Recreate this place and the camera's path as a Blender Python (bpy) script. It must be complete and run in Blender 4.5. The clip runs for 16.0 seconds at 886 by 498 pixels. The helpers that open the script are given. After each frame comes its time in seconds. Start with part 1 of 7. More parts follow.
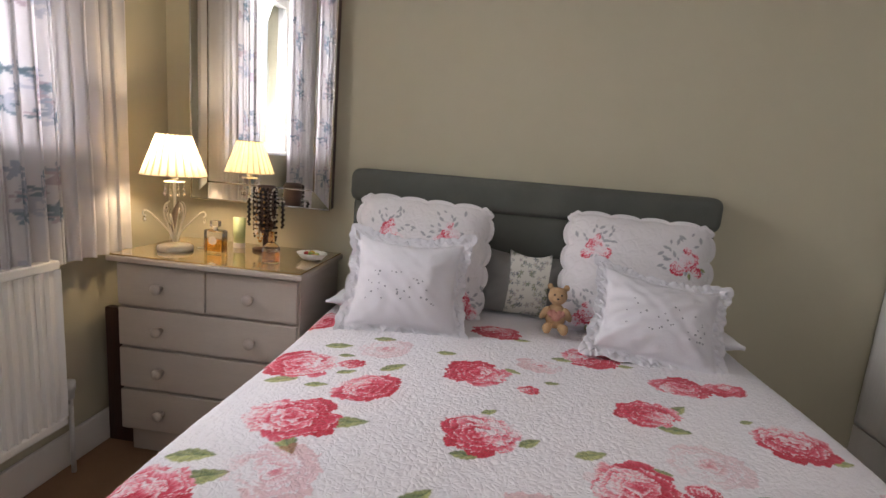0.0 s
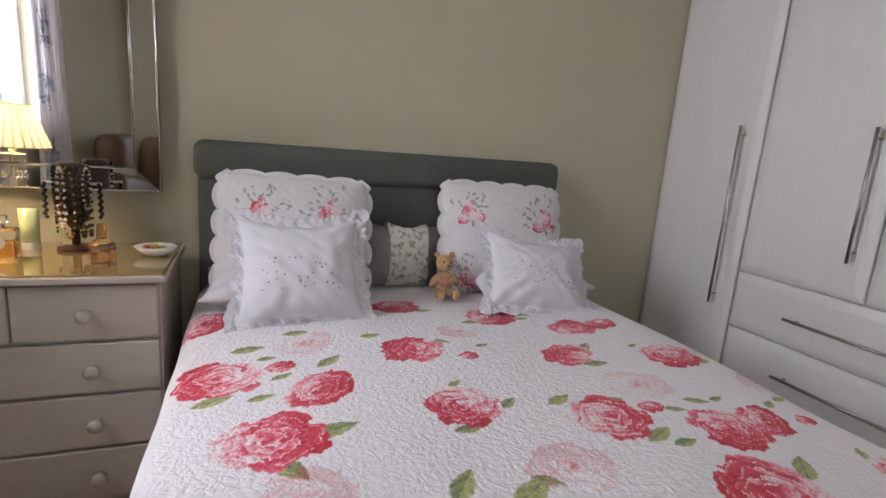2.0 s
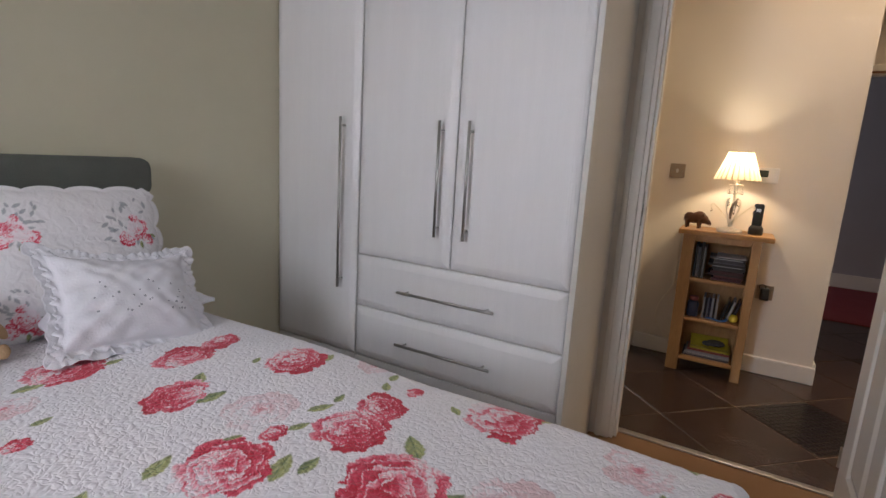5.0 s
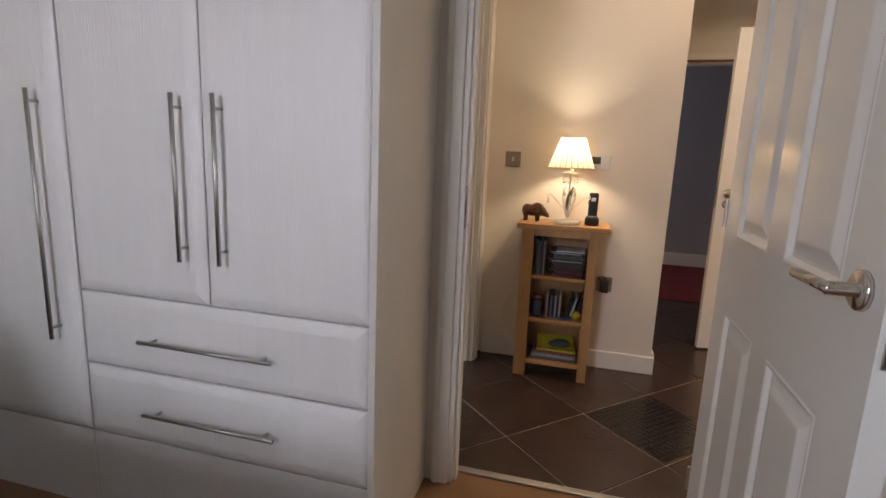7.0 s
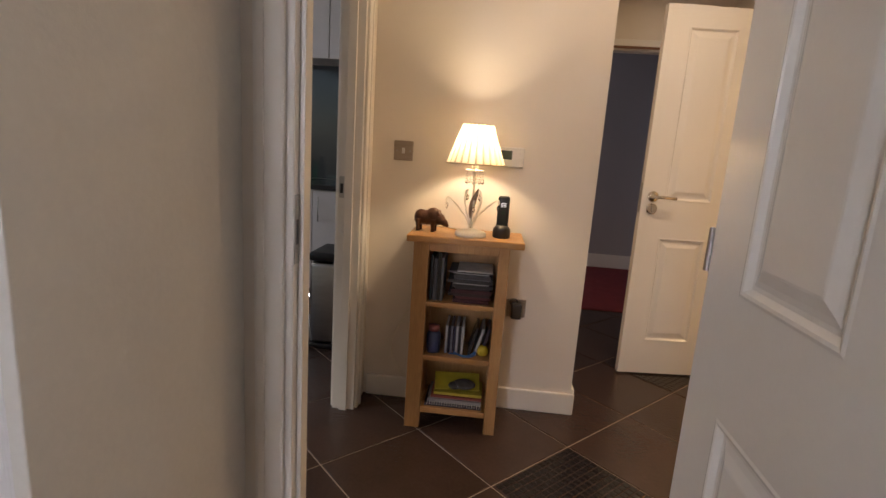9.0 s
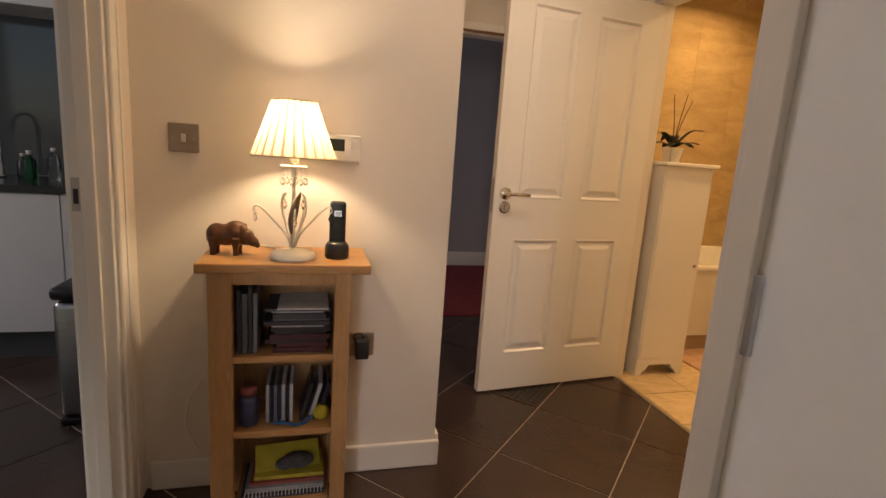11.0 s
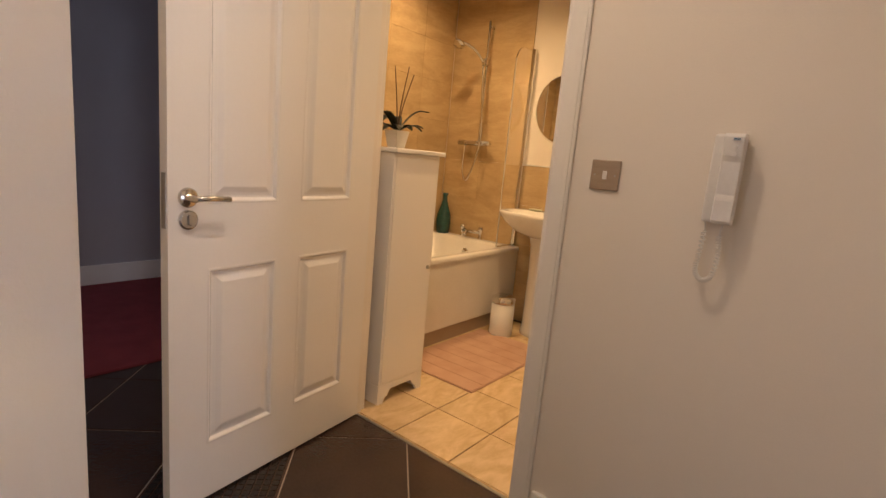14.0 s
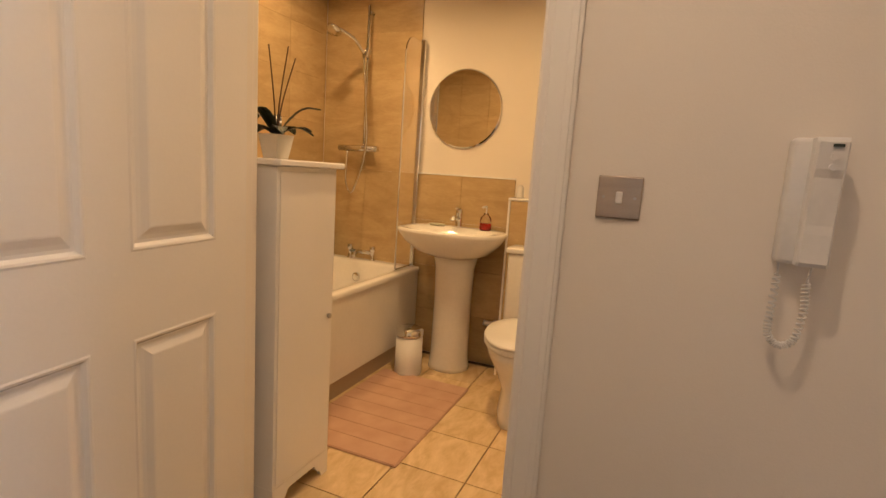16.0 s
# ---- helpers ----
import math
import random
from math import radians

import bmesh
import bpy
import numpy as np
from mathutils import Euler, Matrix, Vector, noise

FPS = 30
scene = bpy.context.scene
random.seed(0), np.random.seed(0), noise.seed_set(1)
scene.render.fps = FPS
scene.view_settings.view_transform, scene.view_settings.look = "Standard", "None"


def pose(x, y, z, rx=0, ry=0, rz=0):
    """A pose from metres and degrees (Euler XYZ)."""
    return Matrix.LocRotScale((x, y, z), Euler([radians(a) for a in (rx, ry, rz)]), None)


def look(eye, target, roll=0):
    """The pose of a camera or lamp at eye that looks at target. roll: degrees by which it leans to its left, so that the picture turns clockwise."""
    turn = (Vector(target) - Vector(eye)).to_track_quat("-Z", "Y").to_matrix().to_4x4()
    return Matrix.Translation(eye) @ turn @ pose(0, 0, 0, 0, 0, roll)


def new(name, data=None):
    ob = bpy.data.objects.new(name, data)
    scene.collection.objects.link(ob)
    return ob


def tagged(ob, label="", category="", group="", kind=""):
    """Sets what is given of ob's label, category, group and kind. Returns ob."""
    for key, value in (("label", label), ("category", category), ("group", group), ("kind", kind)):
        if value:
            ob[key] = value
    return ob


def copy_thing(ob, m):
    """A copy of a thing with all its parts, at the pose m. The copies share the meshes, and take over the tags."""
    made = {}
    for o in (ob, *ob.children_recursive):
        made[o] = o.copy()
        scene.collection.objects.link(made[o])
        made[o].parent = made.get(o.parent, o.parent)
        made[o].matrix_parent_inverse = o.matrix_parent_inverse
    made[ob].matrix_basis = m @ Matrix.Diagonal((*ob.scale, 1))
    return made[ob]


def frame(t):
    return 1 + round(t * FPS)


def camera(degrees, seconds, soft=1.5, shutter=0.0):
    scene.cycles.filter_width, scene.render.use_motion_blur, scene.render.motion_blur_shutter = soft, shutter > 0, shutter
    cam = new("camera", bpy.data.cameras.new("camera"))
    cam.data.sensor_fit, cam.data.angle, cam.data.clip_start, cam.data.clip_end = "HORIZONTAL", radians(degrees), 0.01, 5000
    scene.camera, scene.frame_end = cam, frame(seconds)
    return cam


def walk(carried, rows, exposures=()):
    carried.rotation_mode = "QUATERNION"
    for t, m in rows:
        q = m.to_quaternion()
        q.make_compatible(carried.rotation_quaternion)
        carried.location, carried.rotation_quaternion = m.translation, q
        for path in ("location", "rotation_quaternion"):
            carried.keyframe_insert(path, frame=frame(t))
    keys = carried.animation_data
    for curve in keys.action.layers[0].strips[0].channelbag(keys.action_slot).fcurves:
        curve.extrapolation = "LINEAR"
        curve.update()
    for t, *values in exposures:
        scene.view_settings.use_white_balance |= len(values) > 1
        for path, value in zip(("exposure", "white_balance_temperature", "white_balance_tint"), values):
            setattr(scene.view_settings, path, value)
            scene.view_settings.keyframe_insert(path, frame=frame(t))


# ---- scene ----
cam = camera(83.0, 16.0)
METRES, EYE, TILT, LEAN, TURN = 3.9, 1.17, 0.0, 0.0, 6.2
ROWS = [
    (0.0, 0.0, 0.0, 0.0, 0.82, -10.11, -4.61),
    (0.5, -0.0398, 0.0106, -0.0022, -6.3, -11.28, -5.05),
    (1.0, -0.0654, 0.0191, -0.0044, -13.13, -11.63, -5.43),
    (1.5, -0.0841, 0.0261, -0.007, -19.06, -11.41, -5.05),
    (2.0, -0.1005, 0.033, -0.0063, -26.48, -11.5, -4.26),
    (2.5, -0.1093, 0.0383, -0.0037, -33.41, -11.45, -4.22),
    (3.0, -0.1145, 0.0425, -0.0015, -40.56, -10.98, -4.64),
    (3.5, -0.1125, 0.0449, -0.0001, -48.04, -10.74, -4.59),
    (4.0, -0.1023, 0.047, -0.0007, -55.35, -10.71, -4.22),
    (4.5, -0.0815, 0.0451, 0.0005, -60.99, -10.62, -3.67),
    (5.0, -0.0512, 0.0417, 0.0016, -65.74, -10.43, -3.31),
    (7.5, 0.1278, 0.0105, 0.0026, -83.44, -10.73, -2.5),
    (8.0, 0.1721, 0.0035, 0.0043, -85.25, -10.91, -2.97),
    (10.5, 0.3642, -0.0145, 0.0046, -104.66, -10.73, -4.1),
    (11.0, 0.3947, -0.0187, 0.0016, -110.33, -10.55, -3.91),
    (11.5, 0.4282, -0.0277, 0.0013, -115.51, -11.0, -3.79),
    (12.0, 0.4622, -0.0373, 0.0029, -121.52, -11.28, -3.81),
    (12.5, 0.4868, -0.0497, 0.0028, -127.36, -10.74, -3.83),
    (13.0, 0.5199, -0.0622, 0.0035, -134.32, -10.49, -4.6),
    (13.5, 0.5491, -0.0802, 0.0061, -140.96, -10.21, -5.2),
    (14.0, 0.5822, -0.0945, 0.0061, -147.0, -10.13, -5.09),
    (14.5, 0.6187, -0.1189, 0.0062, -151.92, -10.43, -4.51),
    (15.0, 0.6484, -0.1465, 0.0084, -155.87, -10.36, -3.51),
    (15.5, 0.6713, -0.1752, 0.0093, -159.27, -9.34, -3.23),
    (16.0, 0.6967, -0.1997, 0.0118, -162.91, -8.6, -3.77),
]
walk(cam, [(t, pose(0, 0, EYE, TILT, LEAN, TURN) @ pose(METRES * x, METRES * y, METRES * z, 90 + pitch, roll, yaw)) for t, x, y, z, yaw, pitch, roll in ROWS],
     exposures=[(0.0, -0.06, 6650, 10), (1.5, -0.04, 6500, 9), (3.0, -0.02, 6150, 8), (5.0, 0.04, 6150, 9), (8.0, 0.14, 6250, 11), (10.5, 0.16, 6850, 13), (12.0, 0.2, 6850, 13), (13.0, 0.26, 6350, 14), (14.5, 0.3, 5750, 14), (16.0, 0.22, 6150, 14)])

# ---- world and large lights ----
world = bpy.data.worlds.new("sky")
scene.world = world
world.use_nodes = True
wn = world.node_tree
sky = wn.nodes.new("ShaderNodeTexSky")
sky.sky_type, sky.sun_disc = "NISHITA", False
sky.sun_elevation, sky.sun_rotation = radians(38), radians(200)
wn.nodes["Background"].inputs["Strength"].default_value = 0.12
wn.links.new(sky.outputs[0], wn.nodes["Background"].inputs[0])
sun_data = bpy.data.lights.new("sun", "SUN")
sun_data.energy, sun_data.angle, sun_data.color = 1.2, radians(12), (1, 0.95, 0.88)
new("sun", sun_data).matrix_world = look((-3, 6, 5), (0, 0, 0))


def area_light(name, eye, target, w, h, watts, colour, spread=180):
    d = bpy.data.lights.new(name, "AREA")
    d.shape, d.size, d.size_y, d.energy, d.color = "RECTANGLE", w, h, watts, colour
    d.spread = radians(spread)
    ob = new(name, d)
    ob.matrix_world = look(eye, target)
    return ob


def bulb_light(name, place, watts, colour, radius=0.025):
    d = bpy.data.lights.new(name, "POINT")
    d.energy, d.color, d.shadow_soft_size = watts, colour, radius
    ob = new(name, d)
    ob.location = place
    return ob


DAY = (0.94, 0.935, 1.0)
WARM = (1.0, 0.76, 0.48)
WARM_CEILING = (1.0, 0.72, 0.46)
WARM_BATH = (1.0, 0.62, 0.26)
# the sky stands high outside the window, so its light slants down into the room
area_light("window_daylight", (-1.66, 1.02, 1.63), (1.6, 0.45, 0.50), 0.64, 0.97, 29, DAY, 150)
# added fill from behind the camera, where no window is known
area_light("back_window_daylight", (0.15, -1.62, 1.55), (0.2, 1.0, 0.9), 1.5, 1.0, 8, DAY)
area_light("kitchen_window_daylight", (3.6, 3.1, 1.6), (3.9, 1.5, 0.8), 1.0, 0.9, 15, DAY)
# added fill for the dim room; it has no window opening
area_light("dark_room_window_daylight", (5.9, 0.9, 1.5), (6.0, -1.5, 1.0), 0.8, 0.9, 4.5, DAY)

# ---- materials ----


def mat(name, c1, c2=None, scale=6.0, rough=0.6, bump=0.0, bscale=60.0, metal=0.0, stretch=(1, 1, 1), fine=0.35, **more):
    """Two scales of noise between two colours, with a fine relief."""
    m = bpy.data.materials.new(name)
    m.use_nodes = True
    nt = m.node_tree
    b = nt.nodes["Principled BSDF"]
    b.inputs["Roughness"].default_value, b.inputs["Metallic"].default_value = rough, metal
    for key, value in more.items():
        b.inputs[key.replace("_", " ")].default_value = value
    c2 = c2 or tuple(c * 0.93 for c in c1)
    co = nt.nodes.new("ShaderNodeTexCoord")
    mp = nt.nodes.new("ShaderNodeMapping")
    mp.inputs["Scale"].default_value = stretch
    nt.links.new(co.outputs["Object"], mp.inputs[0])
    big, small = nt.nodes.new("ShaderNodeTexNoise"), nt.nodes.new("ShaderNodeTexNoise")
    big.inputs["Scale"].default_value, small.inputs["Scale"].default_value = scale, bscale
    big.inputs["Detail"].default_value, small.inputs["Detail"].default_value = 4, 3
    add = nt.nodes.new("ShaderNodeMix")
    add.inputs[0].default_value = fine
    ramp = nt.nodes.new("ShaderNodeValToRGB")
    ramp.color_ramp.elements[0].position, ramp.color_ramp.elements[1].position = 0.36, 0.64
    ramp.color_ramp.elements[0].color, ramp.color_ramp.elements[1].color = (*c2, 1), (*c1, 1)
    for n in (big, small):
        nt.links.new(mp.outputs[0], n.inputs["Vector"])
    nt.links.new(big.outputs["Fac"], add.inputs[2])
    nt.links.new(small.outputs["Fac"], add.inputs[3])
    nt.links.new(add.outputs[0], ramp.inputs[0])
    nt.links.new(ramp.outputs[0], b.inputs["Base Color"])
    if bump:
        bn = nt.nodes.new("ShaderNodeBump")
        bn.inputs["Strength"].default_value, bn.inputs["Distance"].default_value = bump, 0.004
        nt.links.new(small.outputs["Fac"], bn.inputs["Height"])
        nt.links.new(bn.outputs[0], b.inputs["Normal"])
    return m


def with_random(m, amount=0.12):
    """Pieces vary in lightness one by one."""
    nt = m.node_tree
    b = nt.nodes["Principled BSDF"]
    src = b.inputs["Base Color"].links[0].from_socket
    info, rng, hsv = nt.nodes.new("ShaderNodeObjectInfo"), nt.nodes.new("ShaderNodeMapRange"), nt.nodes.new("ShaderNodeHueSaturation")
    rng.inputs[3].default_value, rng.inputs[4].default_value = 1 - amount, 1 + amount
    nt.links.new(info.outputs["Random"], rng.inputs[0])
    nt.links.new(rng.outputs[0], hsv.inputs["Value"])
    nt.links.new(src, hsv.inputs["Color"])
    nt.links.new(hsv.outputs[0], b.inputs["Base Color"])
    return m


def printed(name, rough=0.85, quilt=0.0, qscale=42.0, weave=0.15):
    """Cloth whose print is stored on the mesh; quilt: depth of the meandering stitch."""
    m = bpy.data.materials.new(name)
    m.use_nodes = True
    nt = m.node_tree
    b = nt.nodes["Principled BSDF"]
    b.inputs["Roughness"].default_value = rough
    b.inputs["Sheen Weight"].default_value = 0.15
    vc = nt.nodes.new("ShaderNodeVertexColor")
    vc.layer_name = "print"
    nt.links.new(vc.outputs[0], b.inputs["Base Color"])
    co = nt.nodes.new("ShaderNodeTexCoord")
    wv = nt.nodes.new("ShaderNodeTexNoise")
    wv.inputs["Scale"].default_value = 320
    nt.links.new(co.outputs["Object"], wv.inputs["Vector"])
    b1 = nt.nodes.new("ShaderNodeBump")
    b1.inputs["Strength"].default_value, b1.inputs["Distance"].default_value = weave, 0.002
    nt.links.new(wv.outputs["Fac"], b1.inputs["Height"])
    last = b1
    if quilt:
        warp = nt.nodes.new("ShaderNodeTexNoise")
        warp.inputs["Scale"].default_value = 30
        mixv = nt.nodes.new("ShaderNodeMix")
        mixv.data_type, mixv.blend_type = "RGBA", "ADD"
        mixv.inputs[0].default_value = 0.035
        vo = nt.nodes.new("ShaderNodeTexVoronoi")
        vo.feature = "DISTANCE_TO_EDGE"
        vo.inputs["Scale"].default_value = qscale
        nt.links.new(co.outputs["Object"], warp.inputs["Vector"])
        nt.links.new(co.outputs["Object"], mixv.inputs[6])
        nt.links.new(warp.outputs["Color"], mixv.inputs[7])
        nt.links.new(mixv.outputs[2], vo.inputs["Vector"])
        rg = nt.nodes.new("ShaderNodeMapRange")
        rg.interpolation_type = "SMOOTHSTEP"
        rg.inputs[2].default_value = 0.30
        nt.links.new(vo.outputs["Distance"], rg.inputs[0])
        b2 = nt.nodes.new("ShaderNodeBump")
        b2.inputs["Strength"].default_value, b2.inputs["Distance"].default_value = quilt, 0.006
        nt.links.new(rg.outputs[0], b2.inputs["Height"])
        nt.links.new(b1.outputs[0], b2.inputs["Normal"])
        last = b2
    nt.links.new(last.outputs[0], b.inputs["Normal"])
    return m


def clear(name, colour=(1, 1, 1), rough=0.0, ior=1.45):
    m = bpy.data.materials.new(name)
    m.use_nodes = True
    b = m.node_tree.nodes["Principled BSDF"]
    b.inputs["Base Color"].default_value, b.inputs["Roughness"].default_value = (*colour, 1), rough
    b.inputs["Transmission Weight"].default_value, b.inputs["IOR"].default_value = 1.0, ior
    return m


def glowing(name, colour, strength):
    m = bpy.data.materials.new(name)
    m.use_nodes = True
    b = m.node_tree.nodes["Principled BSDF"]
    b.inputs["Emission Color"].default_value, b.inputs["Emission Strength"].default_value = (*colour, 1), strength
    return m


def translucent(name, colour, share, rough=0.9):
    """Thin cloth that lets light through."""
    m = mat(name, colour, tuple(c * 0.9 for c in colour), 14, rough, 0.2, 200)
    nt = m.node_tree
    tr, mx = nt.nodes.new("ShaderNodeBsdfTranslucent"), nt.nodes.new("ShaderNodeMixShader")
    tr.inputs["Color"].default_value = (*colour, 1)
    mx.inputs[0].default_value = share
    b, out = nt.nodes["Principled BSDF"], nt.nodes["Material Output"]
    nt.links.new(b.outputs[0], mx.inputs[1])
    nt.links.new(tr.outputs[0], mx.inputs[2])
    nt.links.new(mx.outputs[0], out.inputs[0])
    return m


M_GREEN = mat("pale_green_wall", (0.508, 0.468, 0.345), (0.493, 0.453, 0.332), 2.0, 0.75, 0.10, 240)
M_CREAM = mat("cream_wall", (0.80, 0.74, 0.66), (0.785, 0.725, 0.645), 2.0, 0.7, 0.10, 240)
M_GREYWALL = mat("grey_blue_wall", (0.42, 0.41, 0.455), (0.40, 0.39, 0.435), 2.0, 0.8, 0.1, 240)
M_CEIL = mat("ceiling_white", (0.80, 0.79, 0.76), None, 2.0, 0.85, 0.1, 240)
M_GLOSS = mat("white_gloss_paint", (0.87, 0.86, 0.84), (0.85, 0.84, 0.82), 3.0, 0.17, 0.04, 120)
M_TRIM = mat("white_satin_trim", (0.84, 0.81, 0.76), (0.82, 0.79, 0.74), 3.0, 0.42, 0.04, 120)
M_CARPET = mat("tan_carpet", (0.33, 0.19, 0.10), (0.26, 0.145, 0.075), 9, 0.95, 0.9, 420, fine=0.6)
M_REDCARPET = mat("red_carpet", (0.24, 0.035, 0.045), (0.19, 0.025, 0.035), 8, 0.95, 0.8, 350)
M_SLATE = with_random(mat("dark_slate_tile", (0.060, 0.036, 0.029), (0.044, 0.027, 0.022), 5, 0.26, 0.25, 70), 0.12)
M_STUD = mat("dark_studs", (0.020, 0.015, 0.014), (0.014, 0.011, 0.010), 8, 0.16, 0.1, 90)
M_GROUT = mat("pale_grout", (0.36, 0.29, 0.23), None, 20, 0.9, 0.3, 200)
M_DGROUT = mat("dark_grout", (0.10, 0.075, 0.05), None, 20, 0.9, 0.3, 200)
M_WARD = mat("white_ash_foil", (0.78, 0.765, 0.765), (0.75, 0.735, 0.735), 3.0, 0.42, 0.35, 26, stretch=(8, 8, 0.5), fine=0.4)
M_WARDSIDE = mat("ivory_panel", (0.70, 0.68, 0.63), None, 3.0, 0.5, 0.1, 90)
M_CHEST = mat("cream_painted_wood", (0.50, 0.435, 0.375), (0.465, 0.40, 0.345), 4, 0.5, 0.25, 40, stretch=(1, 1, 6))
M_CHESTTOP = mat("honey_wood", (0.46, 0.32, 0.13), (0.40, 0.26, 0.10), 4, 0.5, 0.2, 30, stretch=(1, 7, 7))
M_OAK = mat("light_oak", (0.50, 0.285, 0.115), (0.40, 0.21, 0.08), 5, 0.45, 0.25, 30, stretch=(7, 7, 0.8), fine=0.5)
M_OAKTOP = mat("light_oak_top", (0.52, 0.28, 0.10), (0.42, 0.21, 0.075), 5, 0.4, 0.2, 30, stretch=(7, 0.8, 7), fine=0.5)
M_STEEL = mat("brushed_steel", (0.50, 0.49, 0.47), (0.44, 0.43, 0.41), 8, 0.30, 0.1, 160, 1.0, stretch=(1, 1, 6))
M_CHROME = mat("chrome", (0.78, 0.78, 0.77), None, 8, 0.10, 0, 90, 1.0)
M_SATIN = mat("polished_nickel", (0.66, 0.64, 0.61), (0.62, 0.60, 0.57), 8, 0.16, 0.03, 160, 1.0)
M_SWITCH = mat("satin_nickel_plate", (0.47, 0.39, 0.31), (0.40, 0.33, 0.26), 8, 0.32, 0.1, 200, 1.0, stretch=(1, 1, 8))
M_MIRROR = mat("mirror_silver", (0.92, 0.93, 0.92), (0.92, 0.93, 0.92), 3, 0.01, 0, 60, 1.0)
M_GREYFAB = mat("grey_felt", (0.110, 0.114, 0.100), (0.090, 0.094, 0.083), 7, 0.95, 0.5, 260)
M_GREYSATIN = mat("grey_satin_cloth", (0.25, 0.24, 0.23), None, 7, 0.55, 0.2, 260)
M_WHITECLOTH = mat("white_cotton", (0.70, 0.69, 0.725), (0.665, 0.655, 0.69), 9, 0.9, 0.35, 220, Sheen_Weight=0.1)
M_DARKWOOD = mat("dark_brown_wood", (0.065, 0.026, 0.018), (0.045, 0.018, 0.013), 5, 0.4, 0.2, 30, stretch=(7, 7, 0.8))
M_BROWNLEATHER = mat("brown_leather", (0.11, 0.055, 0.03), None, 7, 0.5, 0.4, 130)
M_WHITEPLASTIC = mat("white_plastic", (0.74, 0.72, 0.69), None, 6, 0.35, 0, 90)
M_BLACK = mat("black_plastic", (0.018, 0.018, 0.019), (0.013, 0.013, 0.014), 8, 0.35, 0.05, 120)
M_SCREEN = mat("grey_display", (0.05, 0.065, 0.055), None, 8, 0.2, 0, 90)
M_IVORYMETAL = mat("ivory_painted_metal", (0.84, 0.79, 0.68), (0.76, 0.70, 0.58), 30, 0.45, 0.2, 160)
M_CERAMIC = mat("white_ceramic", (0.80, 0.78, 0.74), None, 4, 0.12, 0, 60)
M_ACRYLIC = mat("white_acrylic", (0.78, 0.76, 0.72), None, 4, 0.2, 0, 60)
M_GLASS = clear("clear_glass")
M_CRYSTAL = clear("crystal", (1, 0.97, 0.92), 0.0, 1.5)
M_SHADE = translucent("pleated_cream_cloth", (0.80, 0.70, 0.52), 0.34)
# doubled pleat cloth: the dimmer light through it is put into a darker colour
M_SHADE_FOLD = translucent("pleated_cream_cloth_fold_darkened", (0.50, 0.41, 0.28), 0.15)
M_CURTAIN = translucent("white_curtain", (0.78, 0.75, 0.77), 0.35)
M_STONE = with_random(mat("beige_stone_tile", (0.56, 0.415, 0.225), (0.44, 0.315, 0.160), 2.2, 0.25, 0.10, 14, stretch=(1, 1, 3.2), fine=0.3), 0.05)
M_STONEFLOOR = with_random(mat("cream_marble_tile", (0.76, 0.58, 0.34), (0.60, 0.43, 0.23), 3.2, 0.25, 0.08, 12, stretch=(2.6, 1, 1), fine=0.25), 0.06)
M_MAT = mat("pink_bath_mat", (0.60, 0.385, 0.265), (0.50, 0.305, 0.205), 8, 0.95, 0.9, 240)
M_KITCHEN = mat("white_gloss_unit", (0.72, 0.70, 0.70), None, 3, 0.15, 0, 60)
M_WORKTOP = mat("black_granite", (0.02, 0.02, 0.022), (0.035, 0.035, 0.04), 120, 0.12, 0, 200)
M_SPLASH = mat("dark_glass_splashback", (0.060, 0.066, 0.072), None, 2, 0.08, 0, 60)
M_PLINTH = mat("grey_plinth", (0.07, 0.07, 0.07), None, 5, 0.5, 0, 90)
M_WOODTRIM = mat("dark_oak_trim", (0.17, 0.07, 0.03), None, 5, 0.5, 0.2, 30, stretch=(7, 0.8, 7))

# the stone is veined: its large pattern is drawn out and twisted
for m_, twist in ((M_STONE, 1.6), (M_STONEFLOOR, 2.2)):
    for node in m_.node_tree.nodes:
        if node.type == "TEX_NOISE":
            node.inputs["Distortion"].default_value = twist

# ---- building helpers ----
ORIGIN = {}


def mesh_of(name, bm, material, smooth=False, o=(0, 0, 0)):
    me = bpy.data.meshes.new(name)
    bmesh.ops.recalc_face_normals(bm, faces=bm.faces)
    bm.transform(Matrix.Translation(-Vector(o)))
    for fc in bm.faces:
        fc.smooth = smooth
    bm.to_mesh(me)
    bm.free()
    me.materials.append(material)
    return me


def thing(name, place, label, category, group="", kind=""):
    ob = new(name)
    ob.empty_display_size = 0.05
    ob.location = place
    ORIGIN[ob.name] = Vector(place)
    return tagged(ob, label, category, group, kind)


def part(name, bm, material, parent, label="", smooth=False):
    o = ORIGIN[parent.name]
    ob = new(name, mesh_of(name, bm, material, smooth, o))
    ob.parent = parent
    ORIGIN[ob.name] = o
    return tagged(ob, label)


def solo(name, bm, material, place, label, category, group="", kind="", smooth=False):
    ob = new(name, mesh_of(name, bm, material, smooth, place))
    ob.location = place
    ORIGIN[ob.name] = Vector(place)
    return tagged(ob, label, category, group, kind)


def structure(name, bm, material, label="", category=""):
    ob = new(name, mesh_of(name, bm, material))
    ORIGIN[ob.name] = Vector((0, 0, 0))
    return tagged(ob, label, category, kind="structure")


